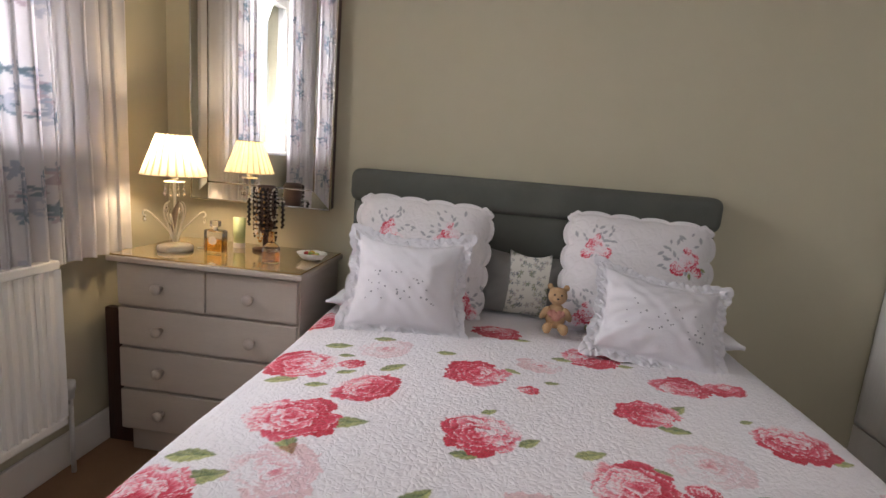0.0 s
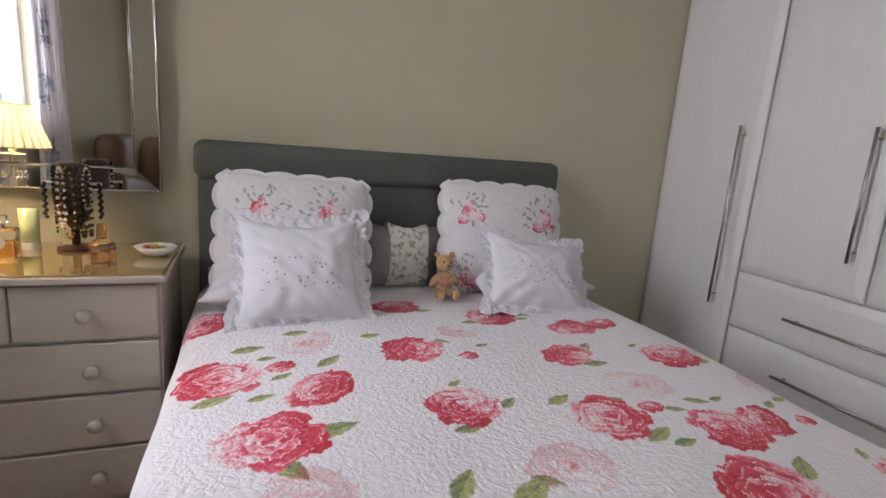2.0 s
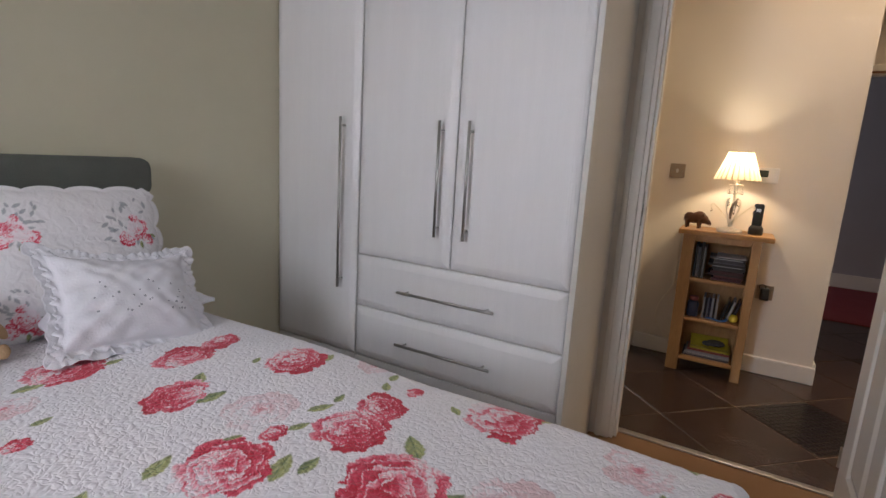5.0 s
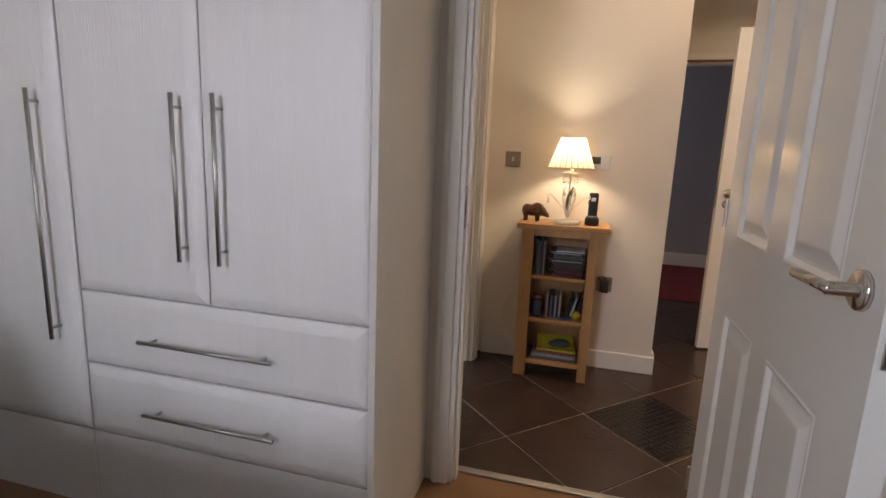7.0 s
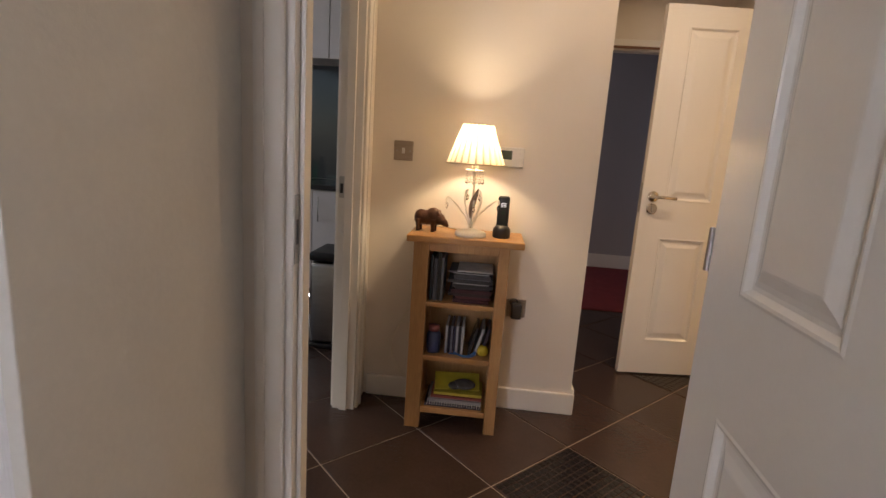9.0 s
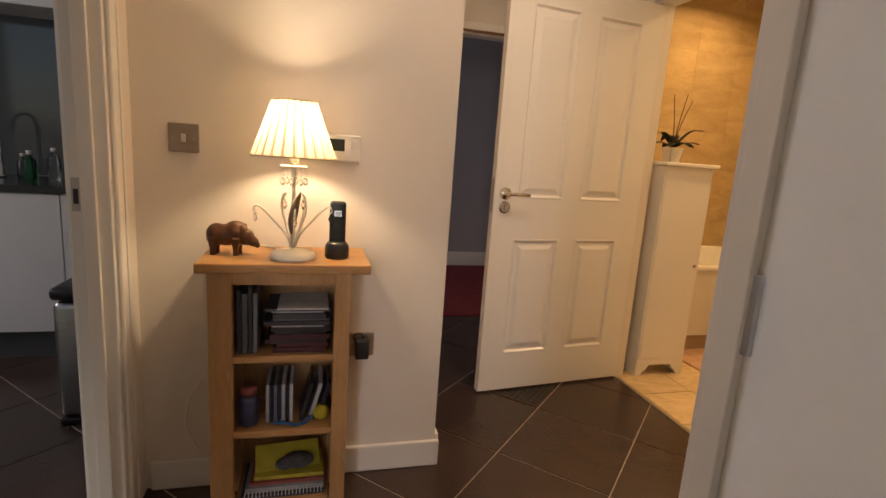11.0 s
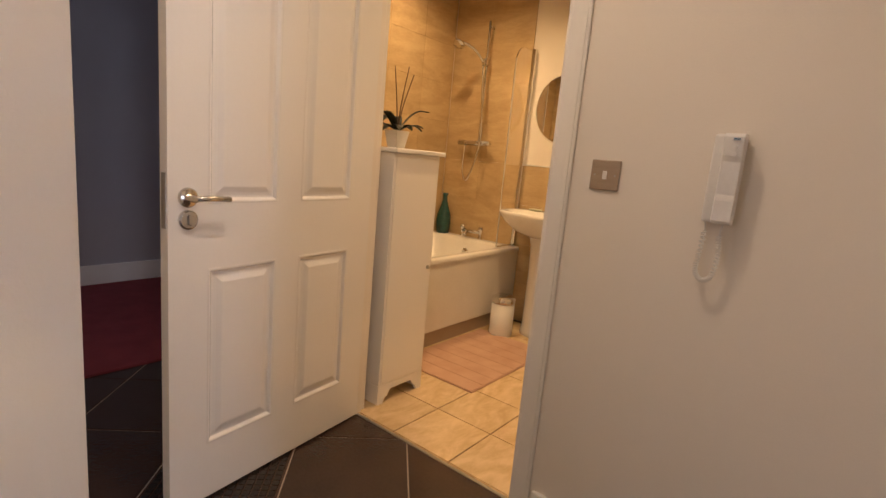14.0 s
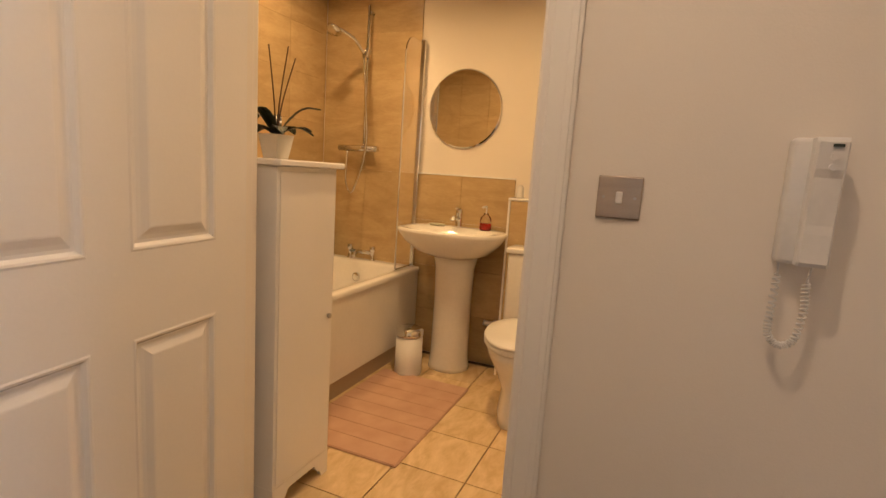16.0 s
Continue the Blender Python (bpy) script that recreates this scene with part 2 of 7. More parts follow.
def box(x0, x1, y0, y1, z0, z1, bevel=0.0, seg=2, bm=None):
    """A box, with rounded edges where bevel is given, added to bm."""
    out = bm or bmesh.new()
    vs = [out.verts.new((x, y, z)) for x in (x0, x1) for y in (y0, y1) for z in (z0, z1)]
    fs = [out.faces.new([vs[i] for i in q]) for q in ((0, 1, 3, 2), (4, 6, 7, 5), (0, 4, 5, 1), (2, 3, 7, 6), (0, 2, 6, 4), (1, 5, 7, 3))]
    if bevel:
        es = list({e for fc in fs for e in fc.edges})
        bmesh.ops.bevel(out, geom=es, offset=bevel, segments=seg, profile=0.5, affect="EDGES", clamp_overlap=True)
    return out


def lathe(profile, x=0, y=0, z=0, n=24, bm=None, sx=1.0, sy=1.0, axis="z"):
    """A turned shape: (radius, height) pairs round an axis through x, y, z."""
    out = bm or bmesh.new()
    rings = []
    for r, h in profile:
        ring = []
        for i in range(n):
            a = 2 * math.pi * i / n
            p = (r * sx * math.cos(a), r * sy * math.sin(a), h)
            p = {"z": p, "x": (p[2], p[0], p[1]), "y": (p[0], p[2], p[1])}[axis]
            ring.append(out.verts.new((x + p[0], y + p[1], z + p[2])))
        rings.append(ring)
    for a, b in zip(rings, rings[1:]):
        for i in range(n):
            out.faces.new((a[i], a[(i + 1) % n], b[(i + 1) % n], b[i]))
    for ring, r in ((rings[0], profile[0][0]), (rings[-1], profile[-1][0])):
        if r > 1e-5:
            out.faces.new(ring)
    return out


def tube(points, r, n=8, bm=None, taper=1.0):
    """A round bar along a line of points."""
    out = bm or bmesh.new()
    pts = [Vector(p) for p in points]
    rings, side = [], None
    for i, p in enumerate(pts):
        d = (pts[min(i + 1, len(pts) - 1)] - pts[max(i - 1, 0)]).normalized()
        if side is None:
            side = d.orthogonal().normalized()
        side = (side - d * side.dot(d)).normalized()
        up = d.cross(side)
        rr = r * (1 + (taper - 1) * i / max(1, len(pts) - 1))
        rings.append([out.verts.new(p + rr * (math.cos(2 * math.pi * k / n) * side + math.sin(2 * math.pi * k / n) * up)) for k in range(n)])
    for a, b in zip(rings, rings[1:]):
        for k in range(n):
            out.faces.new((a[k], a[(k + 1) % n], b[(k + 1) % n], b[k]))
    out.faces.new(rings[0])
    out.faces.new(rings[-1])
    return out


def ball(x, y, z, rx, ry=None, rz=None, bm=None, n=14, turn=None):
    out = bm or bmesh.new()
    m = Matrix.Translation((x, y, z)) @ (turn or Matrix()) @ Matrix.Diagonal((rx, ry or rx, rz or rx, 1))
    bmesh.ops.create_uvsphere(out, u_segments=n, v_segments=max(6, n // 2 + 1), radius=1, matrix=m)
    return out


def curve_points(ctrl, n=8):
    """A smooth line through the points given."""
    p = [Vector(c) for c in ctrl]
    p = [2 * p[0] - p[1], *p, 2 * p[-1] - p[-2]]
    out = []
    for i in range(1, len(p) - 2):
        for k in range(n):
            t = k / n
            out.append(0.5 * (2 * p[i] + (p[i + 1] - p[i - 1]) * t + (2 * p[i - 1] - 5 * p[i] + 4 * p[i + 1] - p[i + 2]) * t * t
                              + (3 * p[i] - p[i - 1] - 3 * p[i + 1] + p[i + 2]) * t ** 3))
    return out + [p[-2]]


def sheet(P, closed_u=False):
    """A mesh from an array of points (nu, nv, 3)."""
    nu, nv = P.shape[:2]
    me = bpy.data.meshes.new("sheet")
    idx = np.arange(nu * nv).reshape(nu, nv)
    q = np.stack([idx[:-1, :-1], idx[1:, :-1], idx[1:, 1:], idx[:-1, 1:]], -1).reshape(-1, 4)
    me.from_pydata(P.reshape(-1, 3).tolist(), [], q.tolist())
    me.polygons.foreach_set("use_smooth", [True] * len(q))
    return me


def paint(me, rgb):
    at = me.color_attributes.new("print", "FLOAT_COLOR", "POINT")
    full = np.concatenate([rgb.reshape(-1, 3), np.ones((rgb.size // 3, 1))], 1)
    at.data.foreach_set("color", full.astype(np.float32).ravel())


# ---- the large structure ----
H = 2.55
BY = 2.025     # face of the wall behind the bed
LX = -1.435    # face of the window wall
DX = 1.94      # bedroom face of the door wall
DX2 = 2.02     # its hall face
HX = 3.24      # wall behind the oak cabinet
KY = 0.62      # hall face of the kitchen wall
HE = -0.375    # end of the cabinet wall
TY = -1.56     # hall face of the bathroom wall
FY = -3.50     # far wall of the bathroom
BACK = -1.60   # wall behind the camera

b = box(LX - 0.25, DX2 + 0.07, BY, BY + 0.12, 0, H)
structure("wall_north", b, M_GREEN)
# window wall with its opening
b = box(LX - 0.25, LX, BACK, 0.52, 0, H)
box(LX - 0.25, LX, 1.52, BY, 0, H, bm=b)
box(LX - 0.25, LX, 0.52, 1.52, 0, 1.13, bm=b)
box(LX - 0.25, LX, 0.52, 1.52, 2.12, H, bm=b)
structure("wall_west", b, M_GREEN)
# wall behind the camera, with an assumed window that is never in view
b = box(LX - 0.25, -0.62, BACK - 0.2, BACK, 0, H)
box(0.92, DX, BACK - 0.2, BACK, 0, H, bm=b)
box(-0.62, 0.92, BACK - 0.2, BACK, 0, 1.02, bm=b)
box(-0.62, 0.92, BACK - 0.2, BACK, 2.1, H, bm=b)
structure("wall_south", b, M_GREEN)
# door wall
b = box(DX, DX2, 0.50, BY, 0, H)
box(DX, DX2, BACK - 0.2, -0.40, 0, H, bm=b)
box(DX, DX2, -0.40, 0.50, 2.02, H, bm=b)
structure("wall_east", b, M_CREAM)
# kitchen wall
b = box(DX2, 2.24, KY, KY + 0.10, 0, H)
box(3.085, 3.34, KY, KY + 0.10, 0, H, bm=b)
box(2.24, 3.085, KY, KY + 0.10, 2.02, H, bm=b)
structure("wall_kitchen", b, M_CREAM)
b = box(HX, HX + 0.10, HE, KY, 0, H)
box(HX + 0.10, 5.0, HE, HE + 0.10, 0, H, bm=b)
structure("wall_hall", b, M_CREAM)
# bathroom wall
b = box(DX2, 3.015, TY - 0.10, TY, 0, H)
box(3.925, 5.03, TY - 0.10, TY, 0, H, bm=b)
box(3.015, 3.925, TY - 0.10, TY, 2.02, H, bm=b)
structure("wall_bathroom", b, M_CREAM)
b = box(5.0, 5.10, -0.52, HE + 0.1, 0, H)
box(5.0, 5.10, TY, -1.40, 0, H, bm=b)
box(5.0, 5.10, -1.40, -0.52, 2.02, H, bm=b)
structure("wall_hall_end", b, M_CREAM)
# room with the red carpet
b = box(6.70, 6.80, -3.0, 1.2, 0, H)
box(5.10, 6.70, -3.1, -3.0, 0, H, bm=b)
box(5.10, 6.70, 1.1, 1.2, 0, H, bm=b)
structure("wall_red_room", b, M_GREYWALL)
structure("floor_red_room", box(5.01, 6.8, -3.1, 1.2, -0.05, 0.008), M_REDCARPET, "dark red carpet in the dim room", "carpet")
structure("baseboard_red_room", box(6.682, 6.70, -3.0, 1.1, 0.008, 0.16, 0.004), M_GLOSS)
# bathroom shell
b = box(2.5, 5.25, FY - 0.1, FY, 0, H)
structure("wall_bath_far", b, M_CREAM)
structure("wall_bath_east", box(5.03, 5.13, FY, TY - 0.10, 0, H), M_CREAM)
structure("wall_bath_west", box(2.62, 2.72, FY, TY - 0.10, 0, H), M_CREAM)
# kitchen shell
structure("wall_kitchen_far", box(5.0, 5.1, HE + 0.1, 3.3, 0, H), M_CREAM)
structure("wall_kitchen_north", box(DX2, 5.0, 3.2, 3.3, 0, H), M_CREAM)
structure("wall_kitchen_west", box(DX2, DX2 + 0.07, KY + 0.1, BY, 0, H), M_CREAM)
# floors and ceilings
structure("floor_bedroom", box(LX - 0.25, 2.03, BACK - 0.2, BY + 0.1, -0.05, 0.0), M_CARPET, "tan brown bedroom carpet", "carpet")
structure("floor_hall", box(2.031, 5.005, -1.605, 3.3, -0.05, -0.0035), M_GROUT, "dark slate tiles laid diagonally, pale joints", "tiled floor")
structure("floor_bathroom", box(2.6, 5.2, FY - 0.1, -1.606, -0.05, -0.003), M_DGROUT, "cream marble floor tiles with dark joints", "tiled floor")
structure("ceiling", box(LX - 0.3, 6.9, FY - 0.2, 3.4, H, H + 0.1), M_CEIL, "plain white ceiling", "ceiling")


def skirting(name, x0, x1, y0, y1, h=0.125):
    b = box(x0, x1, y0, y1, 0, h, 0.006, 2)
    structure(name, b, M_TRIM, "white painted skirting board", "skirting")


skirting("baseboard_north", LX + 0.016, 1.45, BY - 0.016, BY)
skirting("baseboard_west", LX, LX + 0.016, BACK, BY)
skirting("baseboard_cabinet", HX - 0.016, HX, HE - 0.016, 0.605, 0.105)
skirting("baseboard_corner", HX, 4.99, HE - 0.016, HE)
skirting("baseboard_bathwall", DX2, 2.952, TY, TY + 0.016)
skirting("baseboard_hall_west", DX2, DX2 + 0.016, -1.54, -0.45)
skirting("baseboard_bath_far", 2.72, 3.55, FY, FY + 0.016)


def lining(name, axis, a0, a1, c0, c1, h=2.02, t=0.024, arch=0.062, lip=0.013):
    """A door lining with an architrave on both faces. axis: the direction the wall runs in; a: the opening, c: the wall's two faces."""
    b = bmesh.new()

    def bar(p0, p1, q0, q1, z0, z1, bev=0.003):
        if axis == "x":
            box(p0, p1, q0, q1, z0, z1, bev, 2, b)
        else:
            box(q0, q1, p0, p1, z0, z1, bev, 2, b)

    bar(a0, a0 + t, c0, c1, 0, h)
    bar(a1 - t, a1, c0, c1, 0, h)
    bar(a0 + t, a1 - t, c0, c1, h - t, h)
    for q0, q1 in ((c0 - lip, c0), (c1, c1 + lip)):
        bar(a0 - arch + 0.008, a0 + 0.008, q0, q1, 0, h + arch - 0.008, 0.005)
        bar(a1 - 0.008, a1 + arch - 0.008, q0, q1, 0, h + arch - 0.008, 0.005)
        bar(a0 + 0.008, a1 - 0.008, q0, q1, h - 0.008, h + arch - 0.008, 0.005)
        # a bead along the inner edge
        e0, e1 = (q0 - 0.004, q0) if q0 < c0 else (q1, q1 + 0.004)
        bar(a0 - 0.046, a0 - 0.030, e0, e1, 0, h + 0.03, 0.0018)
        bar(a1 + 0.030, a1 + 0.046, e0, e1, 0, h + 0.03, 0.0018)
    # door stop
    mid = (c0 + c1) / 2
    bar(a0 + t, a0 + t + 0.012, mid - 0.018, mid + 0.018, 0, h - t, 0.002)
    bar(a1 - t - 0.012, a1 - t, mid - 0.018, mid + 0.018, 0, h - t, 0.002)
    return structure(name, b, M_TRIM, "white painted door frame with moulded architrave", "door frame")


frame_bed = lining("door_frame_1", "y", -0.396, 0.487, DX, DX2)
frame_kit = lining("door_frame_2", "x", 2.24, 3.084, KY, KY + 0.10)
frame_bath = lining("door_frame_3", "x", 3.016, 3.924, TY - 0.10, TY)
frame_red = lining("door_frame_4", "y", -1.40, -0.52, 5.0, 5.10)


def panel_door(name, label, width, privacy, height=1.985, thick=0.038):
    """A four-panel door: hinge at the origin, leaf along +x, face towards -y and +y."""
    d = thing(name, (0, 0, 0), label, "door")
    x1, z0 = width, 0.012
    st, mid0, mid1 = 0.122, width / 2 - 0.05, width / 2 + 0.05
    rails = (z0, 0.205, 0.80, 1.0, 1.885, z0 + height - 0.012)
    b = box(0, x1, -thick / 2 + 0.009, thick / 2 - 0.009, z0, height)
    for f in (-1, 1):
        y0, y1 = sorted((f * (thick / 2 - 0.009), f * thick / 2))
        for a, c, p, q in ((0, st, z0, height), (x1 - st, x1, z0, height), (mid0, mid1, rails[1], rails[2]), (mid0, mid1, rails[3], rails[4]),
                           (st, x1 - st, z0, rails[1]), (st, x1 - st, rails[2], rails[3]), (st, x1 - st, rails[4], height)):
            box(a, c, y0, y1, p, q, bm=b)
    leaf = part("leaf", b, M_GLOSS, d)
    for a, c in ((st, mid0), (mid1, x1 - st)):
        for p, q in ((rails[1], rails[2]), (rails[3], rails[4])):
            bb = bmesh.new()
            for f in (-1, 1):
                # sloping moulding and raised field
                rings = []
                for inset, dep in ((0.0, 0.0), (0.005, 0.0015), (0.010, 0.0), (0.017, -0.0086), (0.024, -0.0086), (0.034, -0.0060), (0.050, 0.0), (0.054, 0.0006)):
                    y = f * (thick / 2 + dep)
                    rings.append([bb.verts.new(v) for v in ((a + inset, y, p + inset), (c - inset, y, p + inset), (c - inset, y, q - inset), (a + inset, y, q - inset))])
                for r0, r1 in zip(rings, rings[1:]):
                    for i in range(4):
                        bb.faces.new((r0[i], r0[(i + 1) % 4], r1[(i + 1) % 4], r1[i]))
                bb.faces.new(rings[-1])
            part("panel", bb, M_GLOSS, leaf)
    hx = width - 0.058
    for f in (-1, 1):
        y = f * thick / 2
        bb = lathe([(0.029, 0), (0.029, 0.007), (0.025, 0.010), (0.010, 0.010), (0.010, 0.045), (0.0, 0.046)], hx, y, 1.02, 24, axis="y") if f > 0 else \
            lathe([(0.029, 0), (0.029, -0.007), (0.025, -0.010), (0.010, -0.010), (0.010, -0.045), (0.0, -0.046)], hx, y, 1.02, 24, axis="y")
        tube([(hx + 0.008, y + f * 0.042, 1.02), (hx - 0.03, y + f * 0.046, 1.021), (hx - 0.108, y + f * 0.046, 1.018)], 0.009, 10, bb)
        part("handle", bb, M_SATIN, d, "polished nickel lever handle", True)
        if not privacy:
            continue
        bb = lathe([(0.029, 0), (0.029, f * 0.007), (0.024, f * 0.010), (0, f * 0.010)], hx, y, 0.955, 24, axis="y")
        box(hx - 0.004, hx + 0.004, min(y + f * 0.009, y + f * 0.018), max(y + f * 0.009, y + f * 0.018), 0.94, 0.97, 0.002, 2, bb)
        part("thumb_turn", bb, M_SATIN, d, "round nickel privacy turn")
    part("latch", box(x1 - 0.001, x1 + 0.002, -0.011, 0.011, 0.93, 1.09, 0.001), M_STEEL, d)
    for z in (0.22, 1.05, 1.76):
        bb = box(-0.002, 0.001, -0.008, 0.010, z - 0.036, z + 0.036, 0.001)
        lathe([(0.005, -0.038), (0.005, 0.038)], -0.004, -thick / 2 - 0.003, z, 10, bb)
        part("hinge", bb, M_STEEL, d)
    return d


door_bath = panel_door("door_1", "white four-panel bathroom door standing open", 0.865, True)
door_bath.matrix_basis = pose(3.893, -1.588, 0, 0, 0, 96.6)
door_bed = panel_door("door_2", "white four-panel bedroom door standing open", 0.83, False)
door_bed.matrix_basis = pose(1.893, -0.324, 0, 0, 0, 178.3)

# threshold strips
structure("threshold_bedroom", box(2.012, 2.045, -0.371, 0.462, -0.001, 0.009, 0.004), M_STEEL, "brushed metal carpet threshold strip", "threshold")
structure("threshold_bathroom", box(3.04, 3.90, -1.612, -1.598, -0.003, 0.003, 0.001), M_STEEL, "thin metal floor trim strip", "threshold")

# ---- bedroom: bed ----
rng = np.random.default_rng(7)


def rose(rgb, X, Y, cx, cy, r, seed, pale=0.0, deep=0.0, squash=1.0, turn=0.0):
    """Prints one rose on a cloth whose points lie at X, Y: rings of overlapping petals, the outer ones first."""
    r = r * 0.95
    g = np.random.default_rng(seed)
    ct, sn = math.cos(turn), math.sin(turn)
    dx, dy = ((X - cx) * ct + (Y - cy) * sn) / r, (-(X - cx) * sn + (Y - cy) * ct) / squash / r
    near = (np.abs(dx) < 1.4) & (np.abs(dy) < 1.4)
    if not near.any():
        return
    dx, dy = dx[near], dy[near]
    col = rgb[near].copy()
    ground = col.copy()
    # the cloth's brush marks bend every outline a little
    wx = dx + 0.050 * np.sin(9 * dy + g.uniform(0, 6)) + 0.035 * np.sin(21 * dx + 13 * dy + g.uniform(0, 6)) + 0.014 * np.sin(47 * dy + 23 * dx + g.uniform(0, 6))
    wy = dy + 0.050 * np.sin(8 * dx + g.uniform(0, 6)) + 0.035 * np.sin(19 * dy - 15 * dx + g.uniform(0, 6)) + 0.014 * np.sin(51 * dx - 19 * dy + g.uniform(0, 6))
    red, rose_, pink, white = (np.array(c) for c in ((0.46, 0.006, 0.030), (0.62, 0.050, 0.100), (0.72, 0.27, 0.33), (0.75, 0.66, 0.69)))
    sun_side = g.uniform(0, 6.28)
    for ring, (n, at, size) in enumerate(((9, 0.68, 0.36), (7, 0.50, 0.36), (6, 0.36, 0.30), (5, 0.22, 0.24), (3, 0.08, 0.17))):
        start = g.uniform(0, 6.28)
        for k in range(n):
            th = start + 2 * math.pi * k / n + g.uniform(-0.25, 0.25)
            out = at * g.uniform(0.86, 1.16)
            px_, py_ = out * math.cos(th), out * math.sin(th)
            c, s_ = math.cos(th), math.sin(th)
            a_ = ((wx - px_) * c + (wy - py_) * s_) / (size * g.uniform(0.85, 1.1))
            b_ = (-(wx - px_) * s_ + (wy - py_) * c) / (size * g.uniform(1.0, 1.35))
            d2 = a_ * a_ + b_ * b_
            hit = d2 < 1
            v = np.clip((a_[hit] + 1) / 2, 0, 1)
            tone = 0.86 + 0.42 * math.cos(th - sun_side) * (0.4 + at) + 0.40 * deep - 0.11 * ring + g.uniform(-0.22, 0.22)
            streak = 0.12 * np.sin(b_[hit] * 17 + 3 * np.sin(a_[hit] * 5) + g.uniform(0, 6))
            q = np.clip(tone + 1.15 * (0.50 - v) + streak - 0.9 * np.clip(d2[hit] - 0.78, 0, 1) * 3 * (ring > 0), 0, 1)[:, None]
            shade = np.where(q < 0.25, white + (pink - white) * q * 4, np.where(q < 0.55, pink + (rose_ - pink) * (q - 0.25) / 0.30, rose_ + (red - rose_) * (q - 0.55) / 0.45))
            col[hit] = shade
    if pale:
        heart = np.clip(1 - np.hypot(dx, dy) * 2.4, 0, 1)[:, None]
        lum = np.clip((0.62 - col[:, 1:2]) / 0.6, 0, 1)
        col = ground + (col - ground) * np.clip((0.06 + 0.40 * lum) * pale + 0.5 * heart, 0, 1)
    rgb[near] = col


def leaf(rgb, X, Y, cx, cy, length, turn, seed=0):
    """Prints one pointed leaf."""
    g = np.random.default_rng(seed + 99)
    ct, sn = math.cos(turn), math.sin(turn)
    dx, dy = (X - cx) * ct + (Y - cy) * sn, -(X - cx) * sn + (Y - cy) * ct
    near = (np.abs(dx) < length) & (np.abs(dy) < length)
    u, v = dx[near] / (length / 2), dy[near] / (length / 2)
    wide = 0.46 * np.clip(1 - u * u, 0, 1) ** 0.9 * (1 - 0.25 * u) * (1 + 0.07 * np.sin(19 * u))
    inside = np.clip((wide - np.abs(v)) / 0.08, 0, 1)[:, None]
    tone = 0.5 + 0.5 * np.sin(9 * u + 16 * np.abs(v) + g.uniform(0, 6))
    pale_c, deep_c = np.array((0.42, 0.43, 0.17)), np.array((0.10, 0.15, 0.065))
    mix = np.clip(0.36 * tone + 0.5 * (v > 0) * g.uniform(0.3, 1) + 0.22 * g.uniform() + 0.4 * (np.abs(v) < 0.035), 0, 1)[:, None]
    col = pale_c + (deep_c - pale_c) * mix
    rgb[near] = rgb[near] + (col - rgb[near]) * inside


BX0, BX1, BFOOT, BHEAD, BTOP = -0.585, 0.825, 0.036, 1.88, 0.622
bed = thing("bed", (0.12, 1.0, 0), "double bed with grey felt headboard, made up", "bed")
part("mattress", box(BX0 + 0.03, BX1 - 0.03, BFOOT + 0.04, BHEAD, 0.34, BTOP - 0.02, 0.05, 4), M_WHITECLOTH, bed)
part("divan_base", box(BX0 + 0.035, BX1 - 0.035, BFOOT + 0.045, BHEAD, 0.05, 0.34, 0.02, 3), M_GREYFAB, bed)
for lx in (BX0 + 0.12, BX1 - 0.12):
    for ly in (0.2, 1.75):
        part("foot", lathe([(0.025, 0), (0.03, 0.05)], lx, ly, 0, 12), M_BLACK, bed)
# headboard: two soft rolls, the upper one proud
hb = part("headboard", box(-0.578, 0.785, 1.915, BY - 0.004, 0.30, 1.0, 0.022, 4), M_GREYFAB, bed, "dark grey felt headboard", True)
part("top_roll", box(-0.588, 0.795, 1.888, BY - 0.004, 0.985, 1.112, 0.034, 6), M_GREYFAB, hb, "", True)

# bedspread: a sheet over top, sides and foot
W = BX1 - BX0
U = np.concatenate([np.linspace(-0.42, -0.02, 50, False), np.linspace(-0.02, W + 0.02, 560, False), np.linspace(W + 0.02, W + 0.42, 50)])
V = np.concatenate([np.linspace(-0.42, -0.02, 50, False), np.linspace(-0.02, BHEAD - BFOOT + 0.028, 660)])
UU, VV = np.meshgrid(U, V, indexing="ij")
RAD = 0.05


def roll_over(s):
    """Outward run and drop of cloth past an edge."""
    s = np.maximum(s, 0)
    ang = np.minimum(s / RAD, math.pi / 2)
    return RAD * np.sin(ang), RAD * (1 - np.cos(ang)) + np.maximum(s - RAD * math.pi / 2, 0)


lo, ldrop = roll_over(-(UU - RAD))
ro, rdrop = roll_over(UU - (W - RAD))
fo, fdrop = roll_over(-(VV - RAD))
px = BX0 + np.clip(UU, RAD, W - RAD) - lo + ro
py = BFOOT + np.maximum(VV, RAD) - fo
drop = np.maximum(np.maximum(ldrop, rdrop), fdrop)
pz = BTOP + 0.006 - drop
hang = np.clip(drop / 0.3, 0, 1)
fold = 0.010 * hang * np.sin(VV * 17 + 1.2 * np.sin(VV * 5))
px = px + np.where(UU < RAD, -fold, np.where(UU > W - RAD, fold, 0))
pz = pz + 0.004 * np.sin(UU * 7 + 2 * np.sin(VV * 4)) * (1 - hang) + 0.003 * np.sin(VV * 9 + 3 * UU) * (1 - hang)
pz = pz - 0.012 * np.clip(1 - np.minimum(UU, W - UU) / 0.16, 0, 1) ** 2
